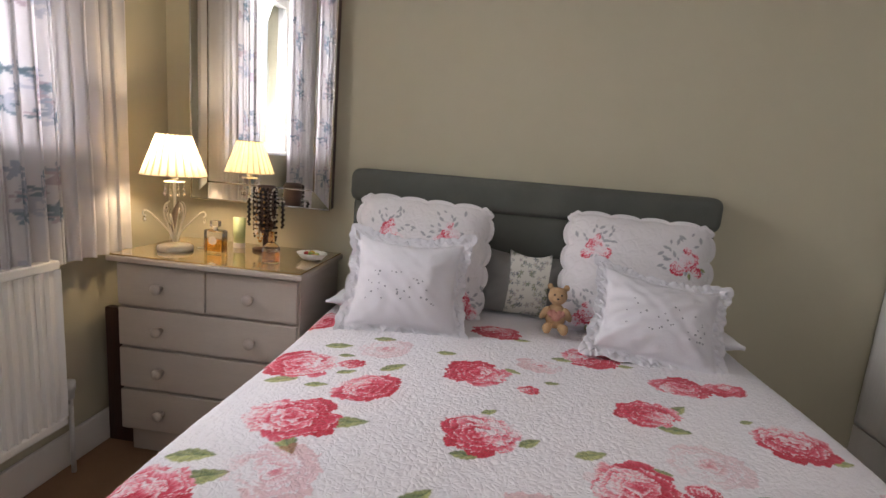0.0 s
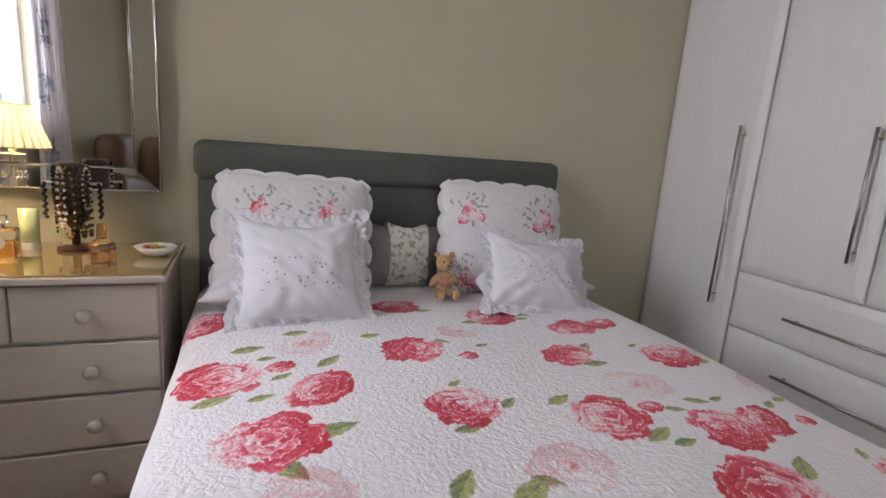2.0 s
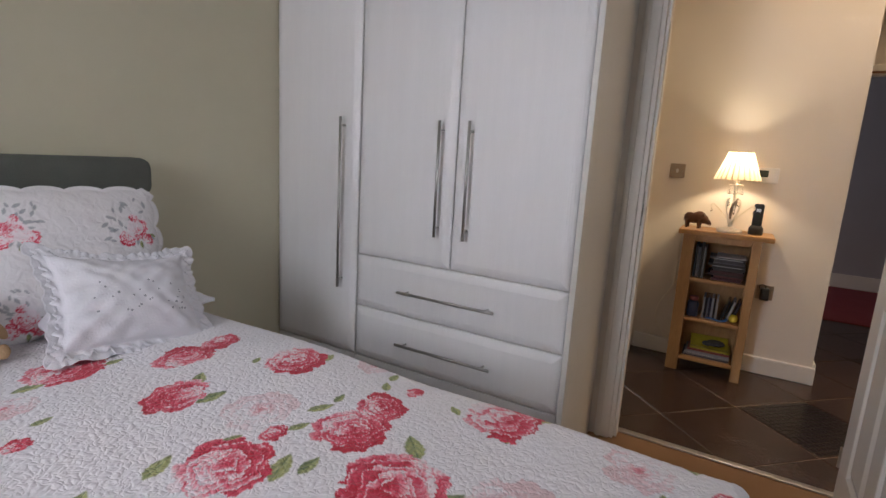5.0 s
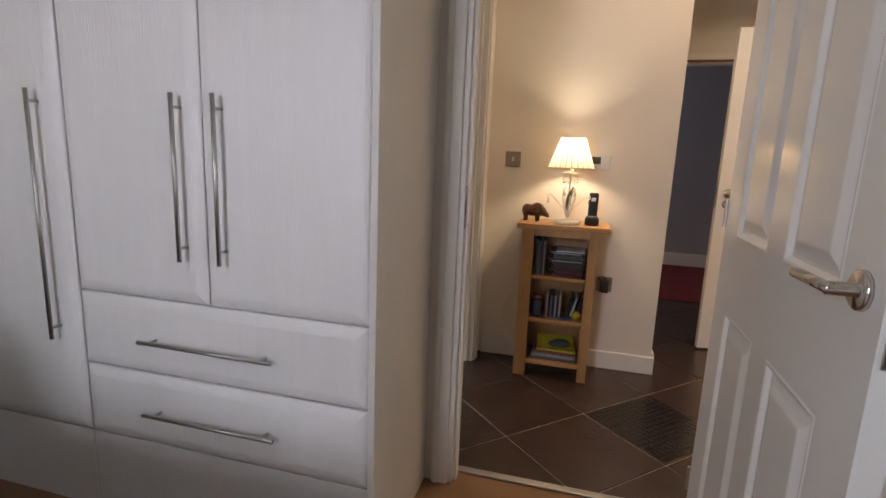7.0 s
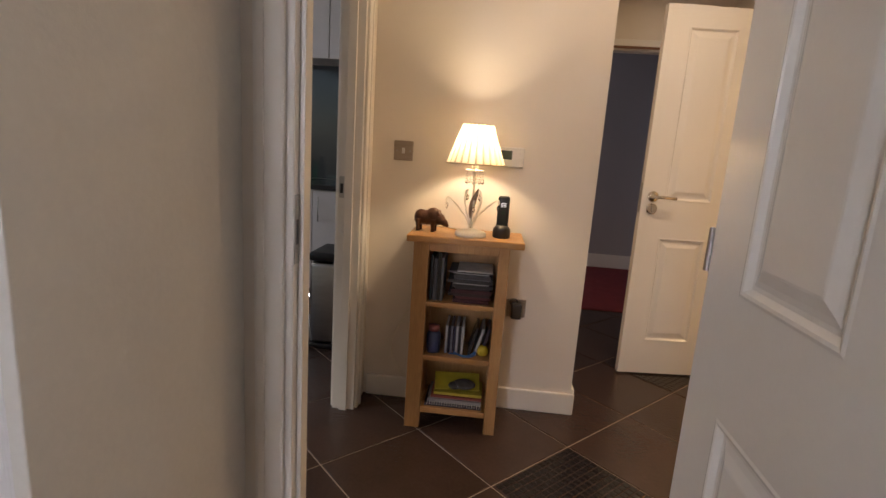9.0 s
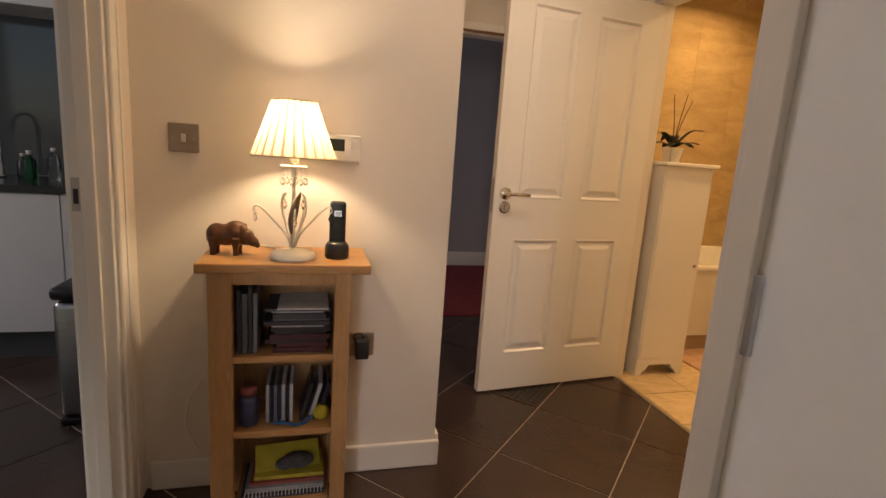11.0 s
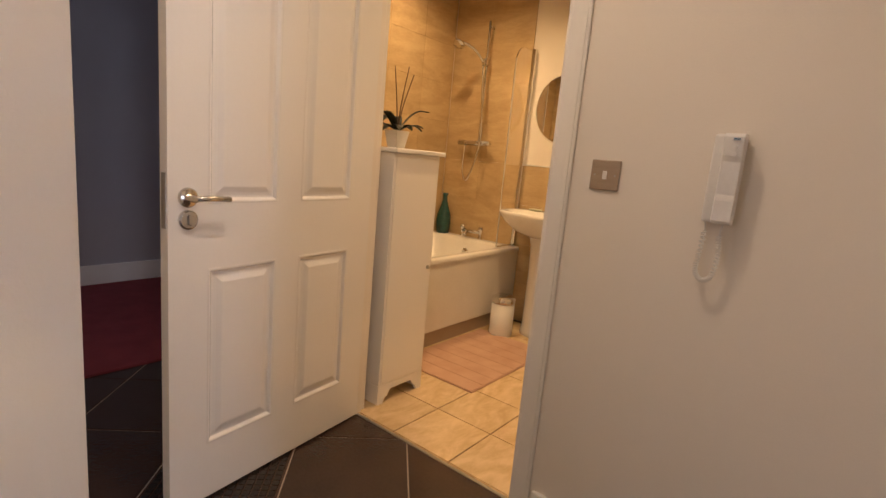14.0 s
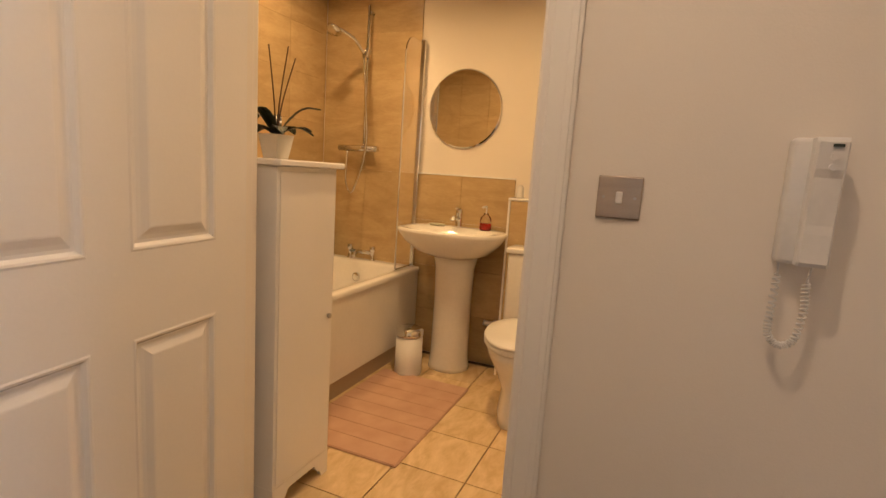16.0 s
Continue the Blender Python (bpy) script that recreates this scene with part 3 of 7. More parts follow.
# quilted stitching in relief
st = np.sin(UU * 150 + 3.0 * np.sin(VV * 61 + 2 * np.sin(UU * 43))) * np.sin(VV * 140 + 3.0 * np.sin(UU * 57 + 2 * np.sin(VV * 39)))
pz = pz + 0.0009 * st
# the hem turns in on itself along both sides and the foot
px[0], px[-1], py[:, 0] = px[1] + 0.008, px[-2] - 0.008, py[:, 1] + 0.008
pz[0], pz[-1], pz[:, 0] = pz[1] + 0.004, pz[-2] + 0.004, pz[:, 1] + 0.004
spread_mesh = sheet(np.stack([px, py, pz], -1))
cloth = np.empty((*UU.shape, 3))
cloth[:] = (0.735, 0.715, 0.745)
SX, SY = BX0 + UU, BFOOT + VV
# x, y, radius, pale, deep, squash, turn
ROSES = (
    (-0.472, 1.181, 0.098, 0, 0.1, 0.9, 0.3), (-0.265, 1.084, 0.092, 0, 0.5, 0.72, 0.9), (-0.023, 1.237, 0.086, 0, 0.6, 0.85, 0.2),
    (0.002, 0.955, 0.084, 0, 0, 1.0, 0.0), (-0.377, 0.904, 0.100, 0, 0.2, 0.92, 0.1), (0.385, 1.140, 0.082, 0, 0.5, 0.75, 0.2),
    (0.289, 0.838, 0.092, 0, 0.2, 0.95, 0.6), (0.670, 1.073, 0.080, 0, 0.1, 0.95, 0.4), (0.520, 1.315, 0.080, 0, 0.5, 0.8, 0.1),
    (0.635, 1.325, 0.060, 0, 0.6, 0.7, 0.4), (0.499, 0.735, 0.078, 0, 0.5, 1.0, 0.6), (0.612, 0.745, 0.070, 0, 0.6, 0.75, 0.9),
    (0.033, 1.590, 0.085, 0, 0.5, 0.8, 0.0), (0.308, 1.455, 0.090, 0, 0.4, 0.85, 0.1), (0.400, 0.563, 0.104, 0, 0.4, 0.95, 0.2),
    (0.735, 0.510, 0.090, 0, 0, 0.95, 0.5), (-0.507, 0.634, 0.085, 0, 0.4, 0.9, 0.2), (0.03, 0.36, 0.09, 0, 0.3, 0.9, 0.1),
    (-0.30, 0.42, 0.095, 0, 0.4, 0.9, 0.7), (-0.53, 1.52, 0.08, 0, 0.3, 0.9, 0.7),
    (0.106, 0.712, 0.084, 0.75, 0, 0.9, 0.3), (-0.283, 1.330, 0.080, 0.6, 0, 0.85, 0.2), (0.455, 0.950, 0.085, 0.55, 0, 0.9, 0.1),
    (0.150, 1.341, 0.065, 0.75, 0, 0.8, 0.1), (-0.335, 0.730, 0.085, 0.75, 0, 0.9, 0.2), (0.461, 0.373, 0.095, 0.7, 0, 0.95, 0.2),
    (0.715, 0.225, 0.075, 0.7, 0, 0.9, 0.4), (0.79, 0.90, 0.060, 0.6, 0, 0.8, 0.3),
    (-0.346, 1.211, 0.038, 0, 0.5, 0.75, 0.3), (0.113, 1.179, 0.027, 0, 0.6, 0.8, 0.1), (0.407, 0.854, 0.032, 0, 0.3, 0.85, 0.2),
    (0.72, 0.73, 0.026, 0, 0.4, 0.8, 0.2), (-0.16, 1.56, 0.05, 0, 0.3, 0.8, 0.2), (0.700, 0.070, 0.040, 0, 0.6, 0.8, 0.3), (0.42, 0.06, 0.09, 0, 0.3, 0.9, 0.5),
)
LEAVES = (
    (-0.416, 1.321, 0.085, 0.2), (-0.236, 1.214, 0.080, 0.7), (-0.268, 0.910, 0.100, 0.3), (-0.352, 0.815, 0.095, -0.9), (-0.479, 1.078, 0.085, 0.4),
    (-0.389, 1.069, 0.060, 0.3), (-0.094, 0.717, 0.090, 0.9), (0.008, 0.676, 0.10, 0.5), (0.045, 0.690, 0.06, -0.6), (0.530, 0.848, 0.062, -0.5), (0.364, 0.717, 0.060, 0.1),
    (0.413, 0.470, 0.095, -0.3), (0.520, 0.600, 0.085, 0.8), (0.585, 0.845, 0.045, 0.2), (0.225, 0.935, 0.075, 0.4), (0.335, 0.755, 0.085, 0.4),
    (0.105, 0.945, 0.060, 0.7), (-0.020, 0.865, 0.065, 0.1), (0.020, 1.045, 0.045, 0.6), (0.465, 1.175, 0.070, 0.8), (0.430, 1.078, 0.075, -0.1),
    (0.735, 1.020, 0.060, 0.2), (0.610, 1.150, 0.040, 0.4), (0.700, 0.610, 0.045, 0.9), (0.800, 0.430, 0.070, -0.2), (0.665, 0.475, 0.055, 0.5),
    (0.110, 1.545, 0.060, 0.1), (0.225, 1.415, 0.075, 0.1), (0.400, 1.420, 0.050, 0.1), (-0.110, 1.340, 0.060, 0.1), (0.175, 1.235, 0.045, 0.2),
    (0.075, 1.275, 0.050, -0.4), (-0.345, 1.160, 0.055, 0.5), (-0.375, 1.260, 0.050, 0.1), (-0.300, 1.395, 0.070, 0.1), (0.450, 0.830, 0.050, -0.4),
    (0.350, 0.905, 0.045, -0.3), (0.760, 0.820, 0.050, 0.2), (0.700, 0.800, 0.050, 0.6), (0.630, 0.165, 0.070, 0.4), (0.800, 0.140, 0.060, 0.3), (-0.44, 0.69, 0.09, 0.5), (-0.49, 0.74, 0.09, 0.2),
)
for i, (lx, ly, ll, lt) in enumerate(LEAVES):
    leaf(cloth, SX, SY, lx, ly, ll * 1.02, lt, i)
for i, (rx, ry, rr, pale, deep, sq, tn) in enumerate(ROSES):
    rose(cloth, SX, SY, rx, ry, rr, i + 3, pale, deep, sq, tn)
paint(spread_mesh, cloth)
M_SPREAD = printed("quilted_rose_cotton", 0.9, 0.32, 75.0)
spread_mesh.materials.append(M_SPREAD)
spread = new("bedspread", spread_mesh)
tagged(spread, "white quilted bedspread printed with red and pink roses", "bedspread")


def cushion(name, w, h, t, label, category, scallop=0, flange=0.0, prints=None, ground=(0.70, 0.675, 0.685), material=None, seed=1, n=64, crease=0.006, frill=0, group=""):
    """A pillow standing in its own x, z plane, its middle at the origin, front towards -y."""
    g = np.random.default_rng(seed)
    u = np.linspace(-1, 1, n)
    A, B = np.meshgrid(u, u, indexing="ij")
    # outline, drawn in a little between the corners
    sag = 0.0 if scallop else 0.13 if frill else 0.10
    sx = 1 - sag * (1 - B ** 2)
    sz = 1 - sag * (1 - A ** 2) * np.where(B > 0, 1.7, 0.5)
    ex = A * w / 2 * sx
    ez = B * h / 2 * sz
    if scallop:
        e = np.maximum(np.abs(A), np.abs(B))
        band = np.clip((e - 0.86) / 0.14, 0, 1)
        along = np.where(np.abs(A) > np.abs(B), B, A)
        bow = 0.019 * (np.abs(np.sin(along * math.pi * scallop / 2)) ** 0.6 - 0.7) * band
        ex = ex + np.where(np.abs(A) >= np.abs(B), np.sign(A) * bow, 0)
        ez = ez + np.where(np.abs(B) >= np.abs(A), np.sign(B) * bow * 0.6, 0)
        # rounded corners
        cr = np.clip(np.minimum(np.abs(A), np.abs(B)) - 0.86, 0, 1) / 0.14
        ex, ez = ex - np.sign(A) * cr * 0.018, ez - np.sign(B) * cr * 0.018
    if frill:
        e = np.maximum(np.abs(A), np.abs(B))
        band = np.clip((e - 0.90) / 0.10, 0, 1)
        along = np.where(np.abs(A) > np.abs(B), B, A)
        ex = ex + np.where(np.abs(A) >= np.abs(B), np.sign(A) * band * (0.004 * np.sin(along * frill * 1.3 + seed) + 0.004 * np.sin(along * frill * 2.1 + 1.7 * seed)), 0)
        ez = ez + np.where(np.abs(B) >= np.abs(A), np.sign(B) * band * (0.004 * np.sin(along * frill * 1.5 + seed) + 0.004 * np.sin(along * frill * 2.3 + 1.1 * seed)), 0)
    fl = 1 - flange
    a2, b2 = np.clip(np.abs(A) / fl, 0, 1), np.clip(np.abs(B) / fl, 0, 1)
    puff = ((1 - a2 ** 2.6) * (1 - b2 ** 2.6)) ** 0.55
    wr = sum(g.uniform(0.3, 1) * np.sin(A * g.uniform(-17, 17) + B * g.uniform(-17, 17) + 1.5 * np.sin(A * g.uniform(2, 6) + B * g.uniform(2, 6)) + g.uniform(0, 6)) for _ in range(9)) / 4
    pull = np.sin(np.arctan2(B, A) * 16 + seed) * np.clip(np.hypot(A, B) - 0.45, 0, 1) * np.clip(1.25 - np.maximum(np.abs(A), np.abs(B)), 0, 1)
    depth = 0.005 + t / 2 * puff + crease * wr * np.clip(puff * 3, 0.3, 1) + crease * 1.3 * pull
    wave = (0.006 * np.sin((A if True else B) * frill + B * frill * 0.8)) * np.clip((np.maximum(np.abs(A), np.abs(B)) - 0.88) / 0.12, 0, 1) if frill else 0
    front = np.stack([ex, -depth + wave, ez], -1)
    back = np.stack([ex, depth * 0.9 + wave, ez], -1)
    me = sheet(np.concatenate([front.reshape(1, -1, 3), back.reshape(1, -1, 3)]).reshape(2 * n, n, 3))
    # drop the strip that would join the two faces through the middle
    bm = bmesh.new()
    bm.from_mesh(me)
    bm.verts.ensure_lookup_table()
    rem = [fc for fc in bm.faces if {v.index // (n * n) for v in fc.verts} == {0, 1}]
    bmesh.ops.delete(bm, geom=rem, context="FACES")
    bm.verts.ensure_lookup_table()
    ring = [(i, 0) for i in range(n)] + [(n - 1, j) for j in range(1, n)] + [(i, n - 1) for i in range(n - 2, -1, -1)] + [(0, j) for j in range(n - 2, 0, -1)]
    for (i, j), (k, l) in zip(ring, ring[1:] + ring[:1]):
        bm.faces.new([bm.verts[q] for q in (i * n + j, k * n + l, n * n + k * n + l, n * n + i * n + j)])
    bmesh.ops.recalc_face_normals(bm, faces=bm.faces)
    for fc in bm.faces:
        fc.smooth = True
    bm.to_mesh(me)
    bm.free()
    me.name = name
    if prints is not None or material is None:
        rgb = np.empty((n, n, 3))
        rgb[:] = ground
        if prints:
            prints(rgb, ex, ez)
        both = np.concatenate([rgb.reshape(-1, 3), np.tile(np.array(ground), (n * n, 1))])
        paint(me, both)
    me.materials.append(material)
    ob = new(name, me)
    ORIGIN[ob.name] = Vector((0, 0, 0))
    return tagged(ob, label, category, group)


M_PILLOW = printed("printed_pillow_cotton", 0.9, 0.25, 30.0)
M_BAND = printed("printed_floral_band", 0.85, 0.0)


def sprig(rgb, X, Y, cx, cy, s, seed, lean=1):
    """Prints a loose spray: grey and green leaves on thin stalks, soft pink roses over them."""
    g = np.random.default_rng(seed)
    for i in range(20):
        a = 1.9 + lean * 0.5 + g.uniform(-1.3, 1.3)
        d = s * g.uniform(0.9, 3.0)
        leaf_grey(rgb, X, Y, cx + d * math.cos(a), cy + d * math.sin(a), s * g.uniform(0.5, 0.9), a + g.uniform(-0.9, 0.9))
    for i in range(9):
        a = -1.2 + g.uniform(-1.5, 1.5)
        d = s * g.uniform(0.9, 1.7)
        (leaf if i % 2 else leaf_grey)(rgb, X, Y, cx + d * math.cos(a), cy + d * math.sin(a), s * g.uniform(0.6, 0.95), a)
    rose(rgb, X, Y, cx, cy, s * 1.05, seed, 0, -0.75)
    rose(rgb, X, Y, cx - 1.1 * s * lean, cy - 0.75 * s, s * 0.75, seed + 1, 0, -0.6)
    rose(rgb, X, Y, cx + 0.9 * s * lean, cy - 0.95 * s, s * 0.55, seed + 2, 0, -0.4)
    rose(rgb, X, Y, cx - 0.2 * s * lean, cy + 1.1 * s, s * 0.4, seed + 3, 0, -0.5)


def leaf_grey(rgb, X, Y, cx, cy, length, turn, seed=0):
    ct, sn = math.cos(turn), math.sin(turn)
    dx, dy = (X - cx) * ct + (Y - cy) * sn, -(X - cx) * sn + (Y - cy) * ct
    u, v = dx / (length / 2), dy / (length / 2)
    inside = np.clip((0.45 * np.clip(1 - u * u, 0, 1) - np.abs(v)) / 0.12, 0, 1)[..., None]
    rgb += (np.array((0.30, 0.31, 0.33)) - rgb) * inside * 0.85


def prints_left(rgb, X, Y):
    sprig(rgb, X, Y, -0.115, 0.075, 0.030, 5, -1)
    sprig(rgb, X, Y, 0.105, 0.085, 0.033, 6, 1)
    sprig(rgb, X, Y, 0.175, -0.150, 0.034, 7, -1)


def prints_right(rgb, X, Y):
    sprig(rgb, X, Y, -0.150, 0.085, 0.030, 8, -1)
    sprig(rgb, X, Y, 0.155, 0.070, 0.034, 9, 1)
    sprig(rgb, X, Y, -0.150, -0.150, 0.030, 10, 1)


def prints_band(rgb, X, Y):
    g = np.random.default_rng(4)
    rgb[:] = (0.58, 0.56, 0.50)
    for _ in range(130):
        cx, cy, s = g.uniform(-0.09, 0.09), g.uniform(-0.13, 0.13), g.uniform(0.006, 0.011)
        d, th = np.hypot(X - cx, Y - cy), np.arctan2(Y - cy, X - cx)
        hit = d < s * (0.65 + 0.35 * np.cos(5 * th + g.uniform(0, 6)))
        rgb[hit] = ((0.16, 0.17, 0.19), (0.26, 0.28, 0.27), (0.20, 0.22, 0.16), (0.33, 0.30, 0.30))[g.integers(4)]
        rgb[d < s * 0.2] = (0.5, 0.45, 0.3)


# square scalloped pillows against the headboard
pl = cushion("scalloped_pillow", 0.50, 0.43, 0.15, "white scalloped pillow printed with rose sprigs", "pillow", 5, 0.06, prints_left, material=M_PILLOW, seed=2, n=190, crease=0.003, group="pillows on the bed")
pl.matrix_basis = pose(-0.275, 1.765, 0.815, -17, 2, 0)
pr = cushion("scalloped_pillow", 0.50, 0.43, 0.15, "white scalloped pillow printed with rose sprigs", "pillow", 5, 0.06, prints_right, material=M_PILLOW, seed=3, n=190, crease=0.003, group="pillows on the bed")
pr.matrix_basis = pose(0.480, 1.765, 0.820, -17, 1.5, -3)
# a plain pillow lying flat under each
for x in (-0.32, 0.555):
    c = cushion("flat_pillow", 0.46, 0.34, 0.11, "plain white pillow lying flat by the headboard", "pillow", 0, 0.03, None, material=M_WHITECLOTH, seed=int(x * 10) + 9, n=40, group="pillows on the bed")
    c.matrix_basis = pose(x, 1.735, 0.680, -88, 0, 0)
# small frilled cushions in front
cl = cushion("frilled_cushion", 0.390, 0.335, 0.14, "white embroidered cotton cushion with frilled edge", "cushion", 0, 0.10, None, material=M_WHITECLOTH, seed=5, n=120, crease=0.0042, frill=26, group="frilled cushions")
cl.matrix_basis = pose(-0.275, 1.535, 0.775, -27, 1, 4)
cr_ = cushion("frilled_cushion", 0.400, 0.315, 0.13, "white embroidered cotton cushion slumped, frilled edge", "cushion", 0, 0.10, None, material=M_WHITECLOTH, seed=9, n=120, crease=0.0058, frill=28, group="frilled cushions")
cr_.matrix_basis = pose(0.510, 1.550, 0.742, -41, 7, -6)


def frill_of(cush, w, h, seed, wide=0.020):
    """A gathered ruffle sewn round a cushion's edge."""
    g = np.random.default_rng(seed)
    s = np.linspace(-1, 1, 110, endpoint=False)
    A = np.concatenate([s, np.ones(110), -s, -np.ones(110)])
    B = np.concatenate([-np.ones(110), s, np.ones(110), -s])
    ex = A * w / 2 * (1 - 0.13 * (1 - B ** 2))
    ez = B * h / 2 * (1 - 0.13 * (1 - A ** 2) * np.where(B > 0, 1.7, 0.5))
    tx, tz = np.roll(ex, -3) - np.roll(ex, 3), np.roll(ez, -3) - np.roll(ez, 3)
    ln = np.hypot(tx, tz)
    nx, nz = tz / ln, -tx / ln
    run = np.cumsum(np.hypot(ex - np.roll(ex, 1), ez - np.roll(ez, 1)))
    total = run[-1]
    ph = 2 * math.pi * run / total
    fold = (np.sin(57 * ph + 3.2 * np.sin(7 * ph) + g.uniform(0, 6)) + 0.7 * np.sin(34 * ph + 2.5 * np.sin(11 * ph) + g.uniform(0, 6))) * (0.7 + 0.3 * np.sin(9 * ph))
    reach = wide * (0.85 + 0.18 * np.sin(17 * ph + g.uniform(0, 6)) + 0.10 * np.sin(41 * ph))
    rows = []
    for r in (-0.35, 0.0, 0.3, 0.6, 0.85, 1.0):
        k = max(r, 0.0)
        rows.append(np.stack([ex + nx * reach * r, 0.0042 * k * fold - 0.004 * k, ez + nz * reach * r], -1))
    P = np.stack(rows, 1)
    P = np.concatenate([P, P[:1]], 0)
    me = sheet(P)
    me.materials.append(M_WHITECLOTH)
    ob = new("frill", me)
    so = ob.modifiers.new("thickness", "SOLIDIFY")
    so.thickness = 0.0016
    ob.parent = cush
    tagged(ob, "gathered white cotton frill")


frill_of(cl, 0.390, 0.335, 21)
frill_of(cr_, 0.400, 0.315, 22)


def eyelets(cush, seed):
    """Small embroidered holes scattered over the middle of a cushion's front."""
    g = np.random.default_rng(seed)
    b = bmesh.new()
    vs = [v for v in cush.data.vertices if v.co.y < -0.045 and abs(v.co.x) < 0.12 and -0.075 < v.co.z < 0.02]
    for v in [vs[i] for i in g.choice(len(vs), 30, replace=False)]:
        r = g.uniform(0.002, 0.0038)
        m = Matrix.Translation(v.co + v.normal * 0.0012) @ v.normal.to_track_quat("Z", "Y").to_matrix().to_4x4()
        bmesh.ops.create_circle(b, cap_ends=True, radius=r, segments=8, matrix=m)
    ob = new("embroidery", mesh_of("embroidery", b, M_EYELET))
    ob.parent = cush
    tagged(ob, "small grey eyelet embroidery", kind="stuff")


M_EYELET = mat("grey_eyelet", (0.30, 0.31, 0.33), None, 20, 0.9)
eyelets(cl, 3)
eyelets(cr_, 4)
# grey bolster cushion with a floral band
cg = cushion("grey_cushion", 0.36, 0.24, 0.11, "grey satin cushion with a floral band", "cushion", 0, 0.02, None, material=M_GREYSATIN, seed=12, n=40, crease=0.003)
cg.matrix_basis = pose(0.120, 1.845, 0.742, -12, 2, 0)
bd = cushion("band", 0.155, 0.236, 0.118, "", "", 0, 0.01, prints_band, material=M_BAND, seed=12, n=60, crease=0.002)
for key in ("category", "label"):
    if key in bd:
        del bd[key]
for v in bd.data.vertices:
    v.co.y = -(0.0625 * max(0.0, 1 - abs(v.co.z / 0.118) ** 2.6) ** 0.55 + 0.006) * (1 if v.co.y < 0 else -0.9)
tagged(bd, "white band printed with small grey flowers")
bd.parent = cg
bd.matrix_basis = pose(0.005, 0, 0)

# teddy bear
b = ball(0, 0, 0.052, 0.034, 0.030, 0.042, n=16)
ball(0, -0.008, 0.118, 0.031, 0.028, 0.029, b, 16)
ball(0, -0.036, 0.110, 0.015, 0.013, 0.012, b, 12)
for s in (-1, 1):
    ball(s * 0.026, 0.0, 0.146, 0.011, 0.006, 0.011, b, 10)
    ball(s * 0.036, -0.018, 0.062, 0.012, 0.013, 0.030, b, 10, pose(0, 0, 0, 25, s * -28, 0))
    ball(s * 0.024, -0.036, 0.018, 0.015, 0.032, 0.016, b, 10, pose(0, 0, 0, 0, 0, s * 14))
    ball(s * 0.026, -0.066, 0.022, 0.015, 0.009, 0.019, b, 10)
M_BEAR = mat("tan_plush", (0.56, 0.37, 0.21), (0.46, 0.29, 0.15), 30, 0.95, 0.9, 300)
bear = solo("teddy_bear", b, M_BEAR, (0, 0, 0), "small tan plush teddy bear with a pink bow, sitting", "teddy bear", smooth=True)
b = bmesh.new()
for s in (-1, 1):
    for k in range(3):
        ball(s * (0.010 + 0.006 * k), -0.028, 0.066 - 0.006 * (k % 2), 0.009, 0.005, 0.010, b, 8)
ball(0, -0.028, 0.054, 0.018, 0.006, 0.016, b, 10)
bw = new("bow", mesh_of("bow", b, mat("pink_ribbon", (0.52, 0.26, 0.20), (0.46, 0.20, 0.15), 40, 0.7, 0.4, 150), True))
bw.parent = bear
b = ball(-0.011, -0.033, 0.124, 0.0032, n=8)
ball(0.011, -0.033, 0.124, 0.0032, bm=b, n=8)
ball(0, -0.049, 0.114, 0.0045, 0.003, 0.003, bm=b, n=8)
ey = new("eyes_and_nose", mesh_of("eyes_and_nose", b, M_BLACK, True))
ey.parent = bear
bear.matrix_basis = pose(0.218, 1.660, 0.629, -6, 0, -4) @ Matrix.Scale(1.04, 4)

# ---- wardrobe ----


def bar_handle(name, parent, p0, p1, out, r=0.006):
    """A round bar on two posts, standing off by the vector out."""
    p0, p1, out = Vector(p0), Vector(p1), Vector(out)
    d = (p1 - p0).normalized()
    b = tube([p0 + out, p1 + out], r, 12)
    for q in (p0 + d * 0.035, p1 - d * 0.035):
        tube([q - out * 0.05, q + out], r * 0.75, 8, b)
    return part(name, b, M_STEEL, parent, "brushed steel bar handle", True)


def moulded_front(name, parent, y0, y1, z0, z1, x=1.45, label=""):
    """A wrapped door or drawer front with broad softly rounded edges."""
    b = bmesh.new()
    rings = []
    for inset, dx in ((0.0, 0.022), (0.0, 0.014), (0.002, 0.0105), (0.007, 0.0075), (0.015, 0.0042), (0.024, 0.0016), (0.033, 0.0)):
        rings.append([b.verts.new(v) for v in ((x + dx, y0 + inset, z0 + inset), (x + dx, y1 - inset, z0 + inset), (x + dx, y1 - inset, z1 - inset), (x + dx, y0 + inset, z1 - inset))])
    for a, c in zip(rings, rings[1:]):
        for i in range(4):
            b.faces.new((a[i], a[(i + 1) % 4], c[(i + 1) % 4], c[i]))
    b.faces.new(rings[-1])
    b.faces.new(rings[0])
    return part(name, b, M_WARD, parent, label)


